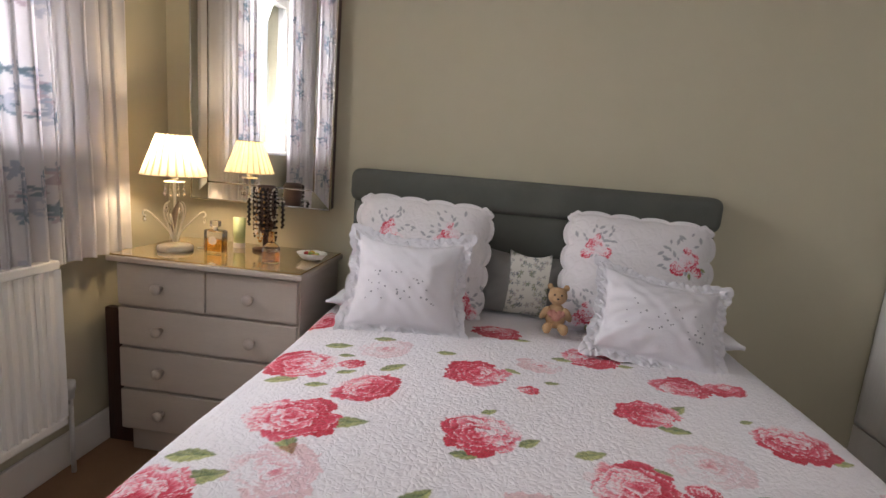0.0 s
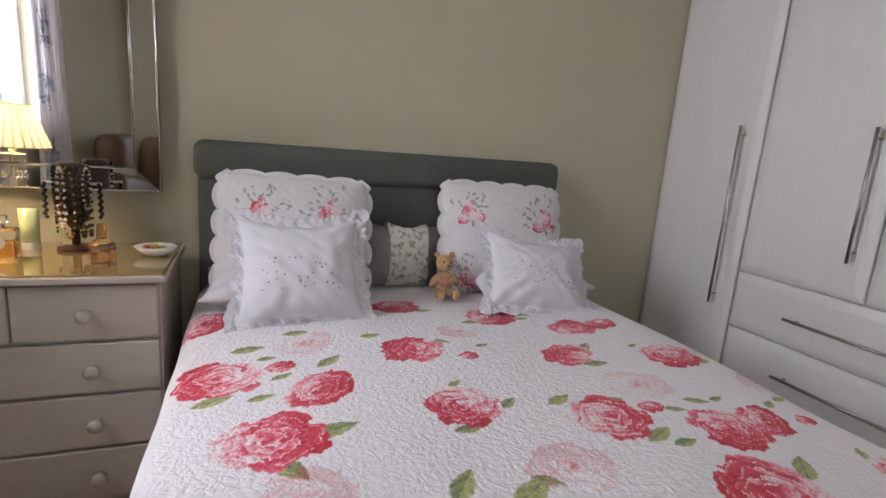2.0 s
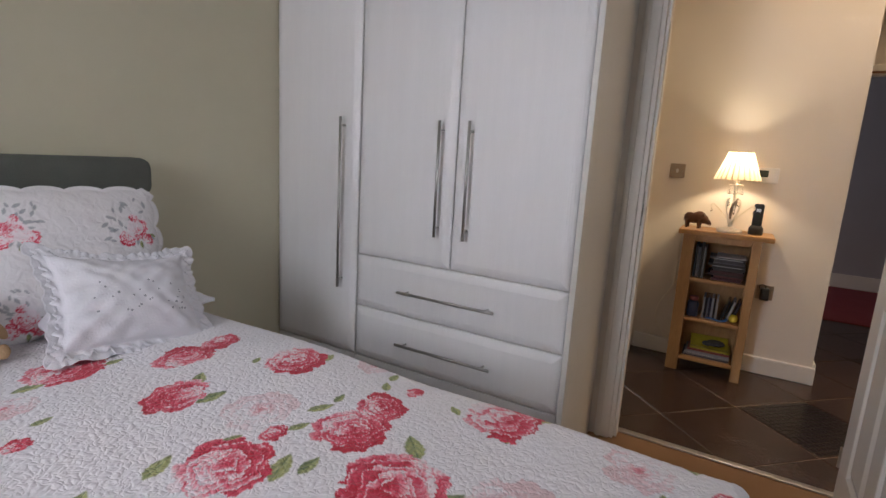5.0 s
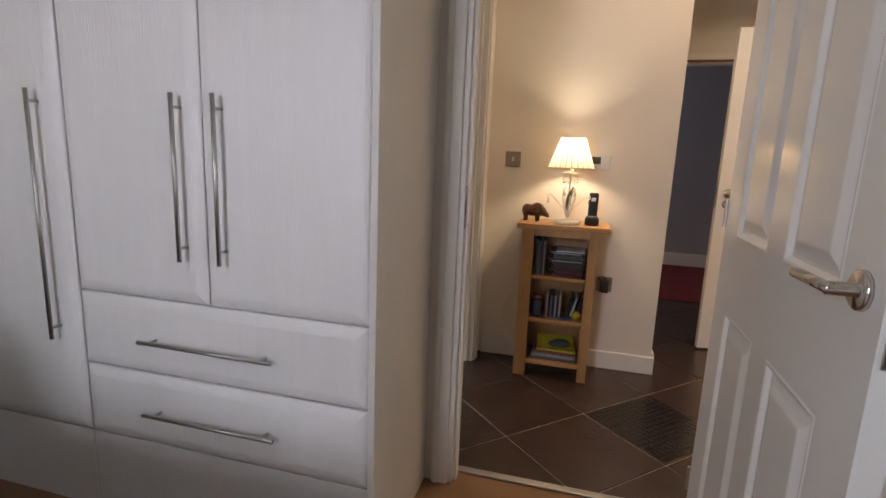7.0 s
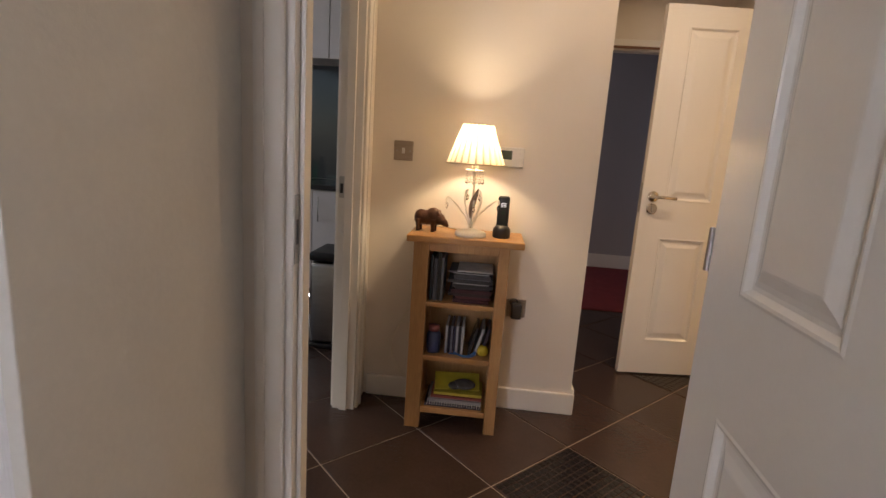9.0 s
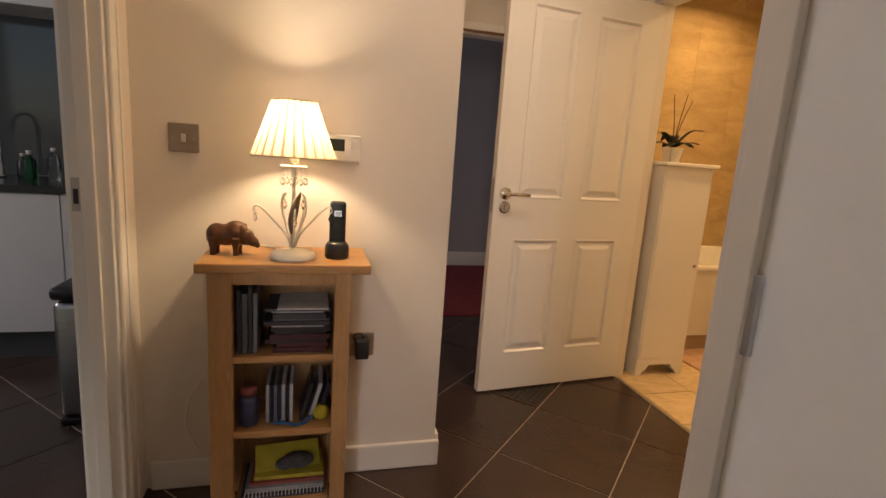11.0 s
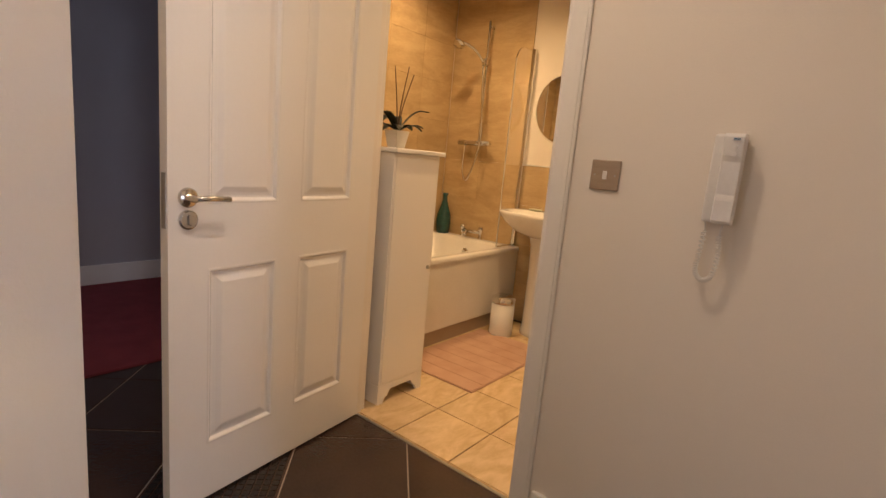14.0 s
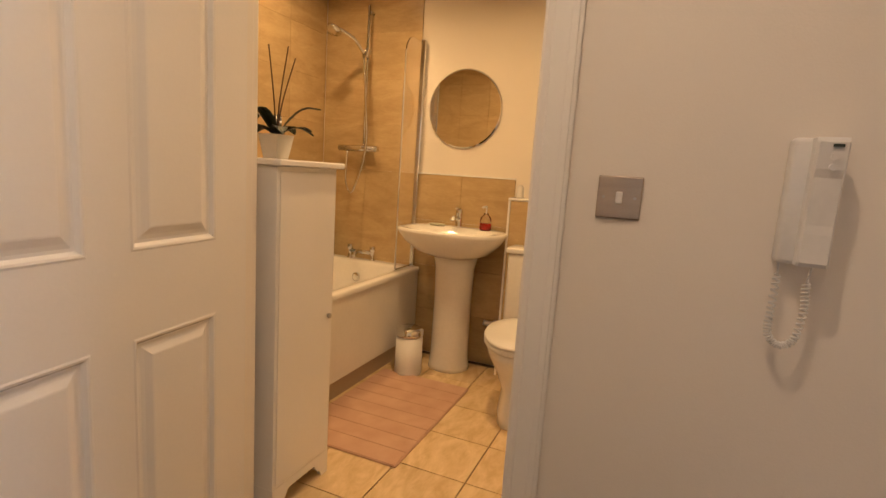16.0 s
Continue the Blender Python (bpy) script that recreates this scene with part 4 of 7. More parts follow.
WT = 2.30
unit1 = thing("wardrobe", (1.7, 1.76, 0), "tall white wood-grain fitted wardrobe, single door", "wardrobe", "fitted wardrobes")
part("carcass", box(1.475, DX - 0.002, 1.534, BY - 0.002, 0.0, WT), M_WARDSIDE, unit1)
part("plinth", box(1.464, 1.473, 1.536, BY - 0.002, 0.0, 0.274), M_WARD, unit1)
d = moulded_front("door", unit1, 1.536, BY - 0.004, 0.281, WT - 0.02)
bar_handle("handle", d, (1.45, 1.607, 0.585), (1.45, 1.607, 1.318), (-0.032, 0, 0))
unit2 = thing("wardrobe", (1.7, 1.05, 0), "white wood-grain wardrobe, double doors above two drawers", "wardrobe", "fitted wardrobes")
part("carcass", box(1.475, DX - 0.002, 0.590, 1.530, 0.0, WT), M_WARDSIDE, unit2)
part("plinth", box(1.464, 1.473, 0.592, 1.530, 0.0, 0.274), M_WARD, unit2)
part("side_panel", box(1.447, DX - 0.002, 0.566, 0.586, 0.0, WT + 0.02, 0.002), M_WARDSIDE, unit2, "ivory end panel")
d = moulded_front("door", unit2, 1.070, 1.527, 0.743, WT - 0.02)
bar_handle("handle", d, (1.45, 1.123, 0.870), (1.45, 1.123, 1.308), (-0.032, 0, 0))
d = moulded_front("door", unit2, 0.590, 1.065, 0.743, WT - 0.02)
bar_handle("handle", d, (1.45, 0.998, 0.870), (1.45, 0.998, 1.308), (-0.032, 0, 0))
for z0, z1, zh in ((0.281, 0.506, 0.393), (0.511, 0.738, 0.619)):
    d = moulded_front("drawer", unit2, 0.590, 1.527, z0, z1)
    bar_handle("handle", d, (1.45, 0.852, zh), (1.45, 1.285, zh), (-0.032, 0, 0))
solo("cornice", box(1.44, DX - 0.002, 0.566, BY - 0.002, WT + 0.022, H - 0.002), M_WARDSIDE, (1.7, 1.3, WT + 0.022), "plain ivory infill panel above the wardrobes", "infill panel")

# ---- chest of drawers ----
CX0, CX1, CY0, CY1 = -1.305, -0.640, 1.553, 1.955
chest = thing("chest_of_drawers", (-0.92, 1.65, 0), "cream painted chest of five drawers, glass on top", "chest of drawers")
part("body", box(CX0, CX1, CY0 + 0.02, CY1, 0.095, 0.737, 0.003), M_CHEST, chest)
part("plinth", box(CX0 + 0.012, CX1 - 0.012, CY0 + 0.045, CY1 - 0.01, 0.0, 0.095, 0.003), M_CHEST, chest)
part("worktop", box(CX0 - 0.022, CX1 + 0.018, CY0 - 0.018, CY1 + 0.004, 0.737, 0.757, 0.005, 3), M_CHEST, chest, "cream edged top")


def knob(parent, x, z, y):
    b = lathe([(0.010, 0.0), (0.009, -0.012), (0.013, -0.018), (0.0185, -0.024), (0.0185, -0.030), (0.012, -0.035), (0.0, -0.0365)], x, y, z, 18, axis="y")
    part("knob", b, M_CHEST, parent, "round cream knob", True)


for z0, z1, cols in ((0.580, 0.732, 2), (0.430, 0.574, 1), (0.270, 0.424, 1), (0.108, 0.264, 1)):
    w = (CX1 - CX0 - 0.006) / cols
    for i in range(cols):
        a = CX0 + 0.003 + i * w
        ob = part("drawer", box(a + 0.002, a + w - 0.002, CY0, CY0 + 0.019, z0 + 0.002, z1 - 0.002, 0.004, 2), M_CHEST, chest)
        zm = (z0 + z1) / 2
        for kx in ((a + w / 2,) if cols == 2 else (-1.140, -0.800)):
            knob(ob, kx, zm, CY0)
M_TOPGLASS = mat("smoked_glass_top", (0.36, 0.255, 0.115), (0.30, 0.20, 0.085), 3, 0.06, 0, 60, Coat_Weight=1.0)
part("glass_top", box(CX0 - 0.012, CX1 + 0.010, CY0 - 0.010, CY1 - 0.002, 0.7575, 0.7625, 0.0015), M_TOPGLASS, chest, "amber tinted glass sheet")

# dark board standing between chest and wall
solo("wooden_board", box(-1.418, -1.318, 1.63, 1.66, 0.0, 0.535, 0.003), M_DARKWOOD, (-1.37, 1.645, 0), "dark brown wooden tray leaning beside the chest", "wooden board")

# ---- wall mirror ----
MX0, MX1, MZ0, MZ1, MY = -1.292, -0.690, 0.930, 1.86, 1.99
mir = thing("wall_mirror", (-1.0, BY, 1.4), "large framed mirror with silver rim hanging above the chest", "mirror")
IN = 0.072
part("glass", box(MX0 + IN, MX1 - IN, MY - 0.022, MY - 0.012, MZ0 + IN, MZ1 - IN, 0.004, 1), M_MIRROR, mir)
part("backing", box(MX0 + 0.004, MX1 - 0.004, MY - 0.011, BY - 0.001, MZ0 + 0.004, MZ1 - 0.004), M_DARKWOOD, mir)


def border(p):
    b = bmesh.new()
    f = [b.verts.new((x, y, z)) for x, y, z in p]
    k = [b.verts.new((x, MY - 0.011, z)) for x, y, z in p]
    b.faces.new(f)
    b.faces.new(k)
    for i in range(4):
        b.faces.new((f[i], f[(i + 1) % 4], k[(i + 1) % 4], k[i]))
    part("border_strip", b, M_MIRROR, mir)


yo, yi = MY - 0.024, MY - 0.0195
o = [(MX0, yo, MZ0), (MX1, yo, MZ0), (MX1, yo, MZ1), (MX0, yo, MZ1)]
n_ = [(MX0 + IN - 0.001, yi, MZ0 + IN - 0.001), (MX1 - IN + 0.001, yi, MZ0 + IN - 0.001), (MX1 - IN + 0.001, yi, MZ1 - IN + 0.001), (MX0 + IN - 0.001, yi, MZ1 - IN + 0.001)]
for i in range(4):
    border([o[i], o[(i + 1) % 4], n_[(i + 1) % 4], n_[i]])
b = bmesh.new()
for p, q in zip(o, o[1:] + o[:1]):
    tube([p, q], 0.0035, 8, b)
part("rim", b, M_CHROME, mir, "thin silver rim", True)
b = bmesh.new()
for p, q in zip(n_, n_[1:] + n_[:1]):
    tube([(p[0], MY - 0.021, p[2]), (q[0], MY - 0.021, q[2])], 0.0018, 6, b)
part("inner_bead", b, M_CHROME, mir, "", True)

# ---- window, curtains, radiator ----
win = thing("window_1", (LX - 0.12, 1.02, 1.13), "white casement window behind curtains", "window", kind="structure")
b = bmesh.new()
wx0, wx1 = LX - 0.15, LX - 0.09
for y0, y1, z0, z1 in ((0.52, 0.58, 1.13, 2.12), (1.46, 1.52, 1.13, 2.12), (0.58, 1.46, 1.13, 1.19), (0.58, 1.46, 2.06, 2.12), (0.99, 1.05, 1.19, 2.06)):
    box(wx0, wx1, y0, y1, z0, z1, 0.004, 2, b)
part("window_frame", b, M_GLOSS, win)
for y0, y1 in ((0.58, 0.99), (1.05, 1.46)):
    pn = part("pane", box(LX - 0.122, LX - 0.116, y0, y1, 1.19, 2.06), M_GLASS, win)
    pn.visible_shadow = False
part("window_sill", box(LX - 0.09, LX + 0.03, 0.50, 1.54, 1.112, 1.132, 0.005), M_GLOSS, win)
b = lathe([(0.012, 0), (0.02, 0.012), (0.024, 0.03), (0.018, 0.05), (0, 0.058)], LX - 0.03, 1.06, 1.133, 14)
ball(LX - 0.03, 1.085, 1.185, 0.016, bm=b, n=10)
solo("yellow_duck", b, mat("yellow_plastic", (0.75, 0.42, 0.03), None, 5, 0.4), (LX - 0.03, 1.06, 1.133), "small yellow duck ornament on the sill", "ornament", smooth=True)


def curtain(name, y0, y1, edge, z0=0.745, z1=2.22, x=LX + 0.048, seed=1):
    """A gathered curtain; edge: the end that carries the printed border."""
    nu, nv = 220, 320
    s, z = np.meshgrid(np.linspace(0, 1, nu), np.linspace(z0, z1, nv), indexing="ij")
    down = (z1 - z) / (z1 - z0)
    ph = s * 2 * math.pi * 8.2 + 0.5 * np.sin(down * 3 + seed) * s
    amp = 0.009 + 0.006 * down
    ys = y0 + (y1 - y0) * s + 0.006 * np.sin(ph * 2)
    xs = x + amp * np.sin(ph) + 0.006 * np.sin(ph * 2.3 + seed) + 0.012 * down
    me = sheet(np.stack([xs, ys, z], -1))
    rgb = np.empty((nu, nv, 3))
    rgb[:] = (0.87, 0.85, 0.86)
    e = s if edge == 0 else 1 - s
    g = np.random.default_rng(seed)
    flat = (y1 - y0) * e
    for _ in range(230):
        cy, cz, r = g.uniform(0.05, 0.215), g.uniform(z0, z1), g.uniform(0.014, 0.032)
        if math.sin(cz * 21) < -0.15:
            continue
        dy, dz = flat - cy, z - cz
        th, dd = np.arctan2(dz, dy), np.hypot(dy, dz)
        m_ = dd < r * (0.62 + 0.38 * np.cos(5 * th + g.uniform(0, 6)))
        tone = ((0.54, 0.58, 0.65), (0.68, 0.69, 0.74), (0.36, 0.44, 0.50), (0.66, 0.58, 0.62))[g.integers(4)]
        rgb[m_] = np.array(tone)
    paint(me, rgb)
    me.materials.append(M_PRINTCURTAIN)
    ob = new(name, me)
    sm = ob.modifiers.new("thickness", "SOLIDIFY")
    sm.thickness = 0.0025
    return tagged(ob, "white curtain with grey flower print along its edge", "curtain", "window curtains")


M_PRINTCURTAIN = printed("printed_curtain_cotton", 0.9, 0.0)
nt = M_PRINTCURTAIN.node_tree
tr, mx = nt.nodes.new("ShaderNodeBsdfTranslucent"), nt.nodes.new("ShaderNodeMixShader")
mx.inputs[0].default_value = 0.42
vc = [q for q in nt.nodes if q.type == "VERTEX_COLOR"][0]
nt.links.new(vc.outputs[0], tr.inputs["Color"])
nt.links.new(nt.nodes["Principled BSDF"].outputs[0], mx.inputs[1])
nt.links.new(tr.outputs[0], mx.inputs[2])
nt.links.new(mx.outputs[0], nt.nodes["Material Output"].inputs[0])
curtain("curtain", 1.215, 1.705, 0, seed=2)
curtain("curtain", 0.44, 0.83, 1, seed=3)
b = tube([(LX + 0.060, 0.36, 2.245), (LX + 0.060, 1.74, 2.245)], 0.014, 12)
ball(LX + 0.060, 0.35, 2.245, 0.025, bm=b)
ball(LX + 0.060, 1.75, 2.245, 0.025, bm=b)
for y in (0.42, 1.02, 1.70):
    tube([(LX, y, 2.245), (LX + 0.060, y, 2.245)], 0.007, 8, b)
solo("curtain_pole", b, M_STEEL, (LX, 1.02, 2.225), "slim metal curtain pole on the window wall", "curtain pole", smooth=True)

rad = thing("radiator", (LX + 0.05, 0.8, 0.2), "white ribbed panel radiator under the window", "radiator")
b = bmesh.new()
RY0, RY1, RZ0, RZ1 = 0.22, 1.385, 0.205, 0.765
nr = 35
prof = []
for i in range(nr):
    yb = RY0 + 0.012 + (RY1 - RY0 - 0.024) * i / nr
    p = (RY1 - RY0 - 0.024) / nr
    prof += [(yb, 0.0), (yb + p * 0.28, 0.0), (yb + p * 0.40, 0.0125), (yb + p * 0.88, 0.0125)]
prof = [(RY0, 0.0), *prof, (RY1, 0.0)]
for z_a, z_b in ((RZ0 + 0.03, RZ1 - 0.03),):
    lo_ = [b.verts.new((LX + 0.085 - dx, y, z_a)) for y, dx in prof]
    hi_ = [b.verts.new((LX + 0.085 - dx, y, z_b)) for y, dx in prof]
    for i in range(len(prof) - 1):
        b.faces.new((lo_[i], lo_[i + 1], hi_[i + 1], hi_[i]))
part("ribbed_panel", b, M_GLOSS, rad)
b = box(LX + 0.03, LX + 0.0845, RY0, RY1, RZ0, RZ0 + 0.031, 0.006)
box(LX + 0.03, LX + 0.0845, RY0, RY1, RZ1 - 0.031, RZ1, 0.006, 2, b)
box(LX + 0.03, LX + 0.072, RY0 + 0.001, RY1 - 0.001, RZ0 + 0.03, RZ1 - 0.03, bm=b)
part("body", b, M_GLOSS, rad)
b = lathe([(0.013, 0.0), (0.013, 0.03), (0.017, 0.032), (0.017, 0.062), (0.010, 0.066), (0, 0.066)], LX + 0.055, 1.425, 0.275, 14)
tube([(LX + 0.055, 1.38, 0.25), (LX + 0.055, 1.425, 0.25), (LX + 0.055, 1.425, 0.28)], 0.009, 8, b)
tube([(LX + 0.055, 1.425, 0.26), (LX + 0.055, 1.425, 0.0)], 0.0075, 8, b)
part("valve", b, M_WHITEPLASTIC, rad, "white radiator valve on a copper pipe", True)

# brown padded chair by the window wall
ch = thing("armchair", (-1.1, -0.45, 0), "brown leather armchair against the window wall", "armchair")
part("backrest", box(LX + 0.10, LX + 0.28, -0.95, 0.18, 0.30, 1.07, 0.07, 5), M_BROWNLEATHER, ch, "", True)
part("seat", box(LX + 0.28, -0.62, -0.82, 0.05, 0.18, 0.45, 0.06, 4), M_BROWNLEATHER, ch, "", True)
for y0, y1 in ((-0.95, -0.82), (0.05, 0.18)):
    part("armrest", box(LX + 0.27, -0.62, y0, y1, 0.08, 0.62, 0.05, 4), M_BROWNLEATHER, ch, "", True)
for x in (LX + 0.18, -0.68):
    for y in (-0.88, 0.11):
        part("leg", lathe([(0.018, 0), (0.024, 0.10)], x, y, 0, 10), M_DARKWOOD, ch)
# assumed window behind the camera, added to let fill light in
win2 = thing("window_2", (0.15, BACK - 0.1, 1.02), "assumed white window behind the bed foot, added for fill light", "window", kind="structure")
b = bmesh.new()
for x0, x1, z0, z1 in ((-0.62, -0.56, 1.02, 2.10), (0.86, 0.92, 1.02, 2.10), (-0.56, 0.86, 1.02, 1.08), (-0.56, 0.86, 2.04, 2.10), (0.12, 0.18, 1.08, 2.04)):
    box(x0, x1, BACK - 0.14, BACK - 0.08, z0, z1, 0.004, 2, b)
part("window_frame", b, M_GLOSS, win2)
for x0, x1 in ((-0.56, 0.12), (0.18, 0.86)):
    pn = part("pane", box(x0, x1, BACK - 0.112, BACK - 0.106, 1.08, 2.04), M_GLASS, win2)
    pn.visible_shadow = False

# ---- table lamps ----


PLEAT = (0.0030, 0.0036, 0.0034, 0.0030, 0.0026, 0.0018, -0.0016, -0.0012)


def table_lamp(label):
    """Ivory metal lamp: round foot, leafy scrolls, hanging crystals and a pleated shade. Foot at the origin."""
    L = thing("table_lamp", (0, 0, 0), label, "table lamp", "matching table lamps")
    part("base", lathe([(0.0, 0), (0.065, 0), (0.067, 0.006), (0.065, 0.017), (0.058, 0.021), (0.02, 0.026), (0.008, 0.032), (0.0, 0.032)], n=36), M_IVORYMETAL, L, "round ivory metal foot", True)
    part("stem", tube([(0, 0, 0.02), (0, 0, 0.14), (0, 0, 0.285)], 0.0055, 10), M_IVORYMETAL, L, "", True)
    for k in range(4):
        a = k * math.pi / 2 + 0.25
        c, s = math.cos(a), math.sin(a)
        pts = [(0.006, 0.035), (0.022, 0.075), (0.055, 0.115), (0.088, 0.150), (0.106, 0.158), (0.112, 0.144), (0.102, 0.136)]
        part("scroll", tube(curve_points([(r * c, r * s, z) for r, z in pts], 6), 0.0030, 7), M_IVORYMETAL, L, "", True)
        pts = [(0.006, 0.045), (0.030, 0.100), (0.048, 0.150), (0.043, 0.185), (0.030, 0.195)]
        a2 = a + 0.8
        part("scroll", tube(curve_points([(r * math.cos(a2), r * math.sin(a2), z) for r, z in pts], 6), 0.0026, 7), M_IVORYMETAL, L, "", True)
    # a long leaf climbing the stem
    b = bmesh.new()
    prev = None
    for i in range(10):
        t = i / 9
        w = 0.013 * math.sin(math.pi * min(1, 0.05 + t * 0.95)) ** 0.8
        y, z = -0.012 - 0.016 * t, 0.075 + 0.13 * t
        x = -0.004 + 0.030 * t * t
        row = [b.verts.new((x - w, y + 0.005, z)), b.verts.new((x, y - 0.003, z)), b.verts.new((x + w, y + 0.005, z))]
        if prev:
            b.faces.new((prev[0], prev[1], row[1], row[0]))
            b.faces.new((prev[1], prev[2], row[2], row[1]))
        prev = row
    bmesh.ops.solidify(b, geom=b.faces[:], thickness=0.0015)
    part("leaf", b, M_LAMPLEAF, L, "bronze metal leaf", True)
    part("drip_tray", lathe([(0.006, 0.271), (0.036, 0.2735), (0.039, 0.276), (0.036, 0.278), (0.006, 0.276)], n=24), M_IVORYMETAL, L, "", True)
    for k in range(8):
        a = k * math.pi / 4
        x, y = 0.036 * math.cos(a), 0.036 * math.sin(a)
        b = tube([(x, y, 0.272), (x, y, 0.255)], 0.0008, 5)
        ball(x, y, 0.250, 0.0042, bm=b, n=8)
        lathe([(0, -0.014), (0.0062, -0.004), (0.0045, 0.006), (0, 0.011)], x, y, 0.232, 8, b)
        part("crystal", b, M_CRYSTAL, L, "clear crystal drop")
    for k in range(4):
        a = k * math.pi / 2 + 0.25
        for r, z, turn_ in ((0.108, 0.150, 0), (0.036, 0.192, 0.8)):
            x, y = r * math.cos(a + turn_), r * math.sin(a + turn_)
            b = tube([(x, y, z), (x, y, z - 0.016)], 0.0008, 5)
            lathe([(0, -0.016), (0.0065, -0.005), (0.0045, 0.006), (0, 0.011)], x, y, z - 0.026, 8, b)
            part("crystal", b, M_CRYSTAL, L, "clear crystal drop")
    # pleated shade
    n, rows = 192, 6
    b = bmesh.new()
    rings = []
    for j in range(rows):
        t = j / (rows - 1)
        r0, z = 0.118 + (0.060 - 0.118) * t, 0.302 + 0.158 * t
        rings.append([b.verts.new(((r0 + PLEAT[i % 8]) * math.cos(2 * math.pi * i / n), (r0 + PLEAT[i % 8]) * math.sin(2 * math.pi * i / n), z)) for i in range(n)])
    for a, c in zip(rings, rings[1:]):
        for i in range(n):
            b.faces.new((a[i], a[(i + 1) % n], c[(i + 1) % n], c[i]))
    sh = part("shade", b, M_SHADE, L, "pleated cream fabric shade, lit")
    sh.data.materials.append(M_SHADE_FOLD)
    # two of eight columns take the darkened copy, as the pleats' dim folds
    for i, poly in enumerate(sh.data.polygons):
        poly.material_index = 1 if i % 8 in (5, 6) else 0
    for r, z in ((0.120, 0.303), (0.0625, 0.459)):
        part("piping", tube([(r * math.cos(2 * math.pi * i / 40), r * math.sin(2 * math.pi * i / 40), z) for i in range(41)], 0.0026, 6), M_PIPING, sh, "", True)
    part("bulb", ball(0, 0, 0.388, 0.011, 0.011, 0.014), M_BULB, L, "lit bulb", True)
    part("socket", lathe([(0.012, 0.285), (0.014, 0.290), (0.014, 0.355), (0.0, 0.356)], n=14), M_IVORYMETAL, L, "", True)
    return L


M_PIPING = mat("cream_piping", (0.72, 0.60, 0.40), None, 30, 0.8, 0.2, 160)
M_LAMPLEAF = mat("bronze_leaf", (0.34, 0.26, 0.19), None, 20, 0.4, 0.2, 100, 0.7)
M_BULB = glowing("lit_bulb", (1.0, 0.72, 0.40), 6.0)
LAMP1, LAMP2 = (-1.178, 1.695, 0.7630), (3.042, 0.149, 0.8505)
lamp_a = table_lamp("lit ivory metal table lamp with pleated shade on chest")
lamp_b = copy_thing(lamp_a, pose(*LAMP2, 0, 0, -100) @ Matrix.Scale(0.97, 4))
lamp_b["label"] = "lit ivory metal table lamp with pleated shade on cabinet"
lamp_a.matrix_basis = pose(*LAMP1, 0, 0, 12) @ Matrix.Scale(0.91, 4)
# cables
solo("lamp_cable", tube(curve_points([(-1.13, 1.755, 0.766), (-1.09, 1.79, 0.766), (-1.10, 1.84, 0.766), (-1.15, 1.88, 0.766), (-1.20, 1.94, 0.766)], 6), 0.0026, 6), M_WHITEPLASTIC, (-1.13, 1.755, 0.763), "thin white lamp cable on the chest", "cable", smooth=True)
solo("lamp_cable", tube(curve_points([(3.16, 0.20, 0.854), (3.20, 0.24, 0.854), (3.215, 0.38, 0.856), (3.218, 0.404, 0.80), (3.216, 0.402, 0.52), (3.214, 0.425, 0.43), (3.212, 0.475, 0.33), (3.210, 0.485, 0.24), (3.208, 0.445, 0.15), (3.206, 0.40, 0.115)], 6), 0.0028, 6), M_IVORYMETAL, (3.2, 0.4, 0.1), "pale lamp cable hanging beside the cabinet", "cable", smooth=True)

# ---- on the chest ----
BEFORE = {o.name for o in scene.objects}
T = 0.7915
M_AMBER = clear("amber_perfume", (0.95, 0.52, 0.10), 0.02, 1.36)
M_PEACH = clear("peach_perfume", (0.98, 0.62, 0.40), 0.02, 1.36)
pf = thing("perfume_bottle", (-0.962, 1.60, T), "square glass perfume bottle with amber liquid", "perfume bottle")
part("bottle", box(-0.997, -0.927, 1.580, 1.618, T, T + 0.080, 0.006, 3), M_GLASS, pf)
part("liquid", box(-0.992, -0.932, 1.584, 1.614, T + 0.006, T + 0.050, 0.003), M_AMBER, pf)
part("neck", lathe([(0.010, 0.079), (0.010, 0.090), (0, 0.09)], -0.962, 1.599, T, 14), M_CHROME, pf)
part("stopper", box(-0.978, -0.946, 1.588, 1.610, T + 0.090, T + 0.112, 0.004), M_GLASS, pf)
part("label", lathe([(0.015, 0), (0.015, -0.0012), (0, -0.0012)], -0.962, 1.580, T + 0.045, 20, axis="y"), M_WHITEPLASTIC, pf, "round white label")
cm = thing("lotion_tube", (-0.945, 1.725, T), "pale green lotion tube standing on its cap", "tube")
part("body", lathe([(0.021, 0.018), (0.022, 0.06), (0.024, 0.11), (0.0, 0.112)], -0.945, 1.725, T, 18, sy=0.7), mat("pale_green_tube", (0.50, 0.62, 0.28), (0.62, 0.68, 0.42), 12, 0.3), cm, "", True)
part("cap", lathe([(0.0, 0), (0.022, 0), (0.022, 0.018), (0.0, 0.018)], -0.945, 1.725, T, 18, sy=0.8), M_WHITEPLASTIC, cm)
solo("glass_bottle", lathe([(0, 0), (0.016, 0), (0.018, 0.01), (0.018, 0.07), (0.008, 0.085), (0.008, 0.10), (0.012, 0.10), (0.012, 0.115), (0, 0.116)], -0.870, 1.765, T, 18), M_GLASS, (-0.870, 1.765, T), "small clear glass bottle on the chest", "bottle", smooth=True)
p2_ = thing("perfume_bottle", (-0.735, 1.545, T), "faceted glass perfume bottle with peach liquid", "perfume bottle")
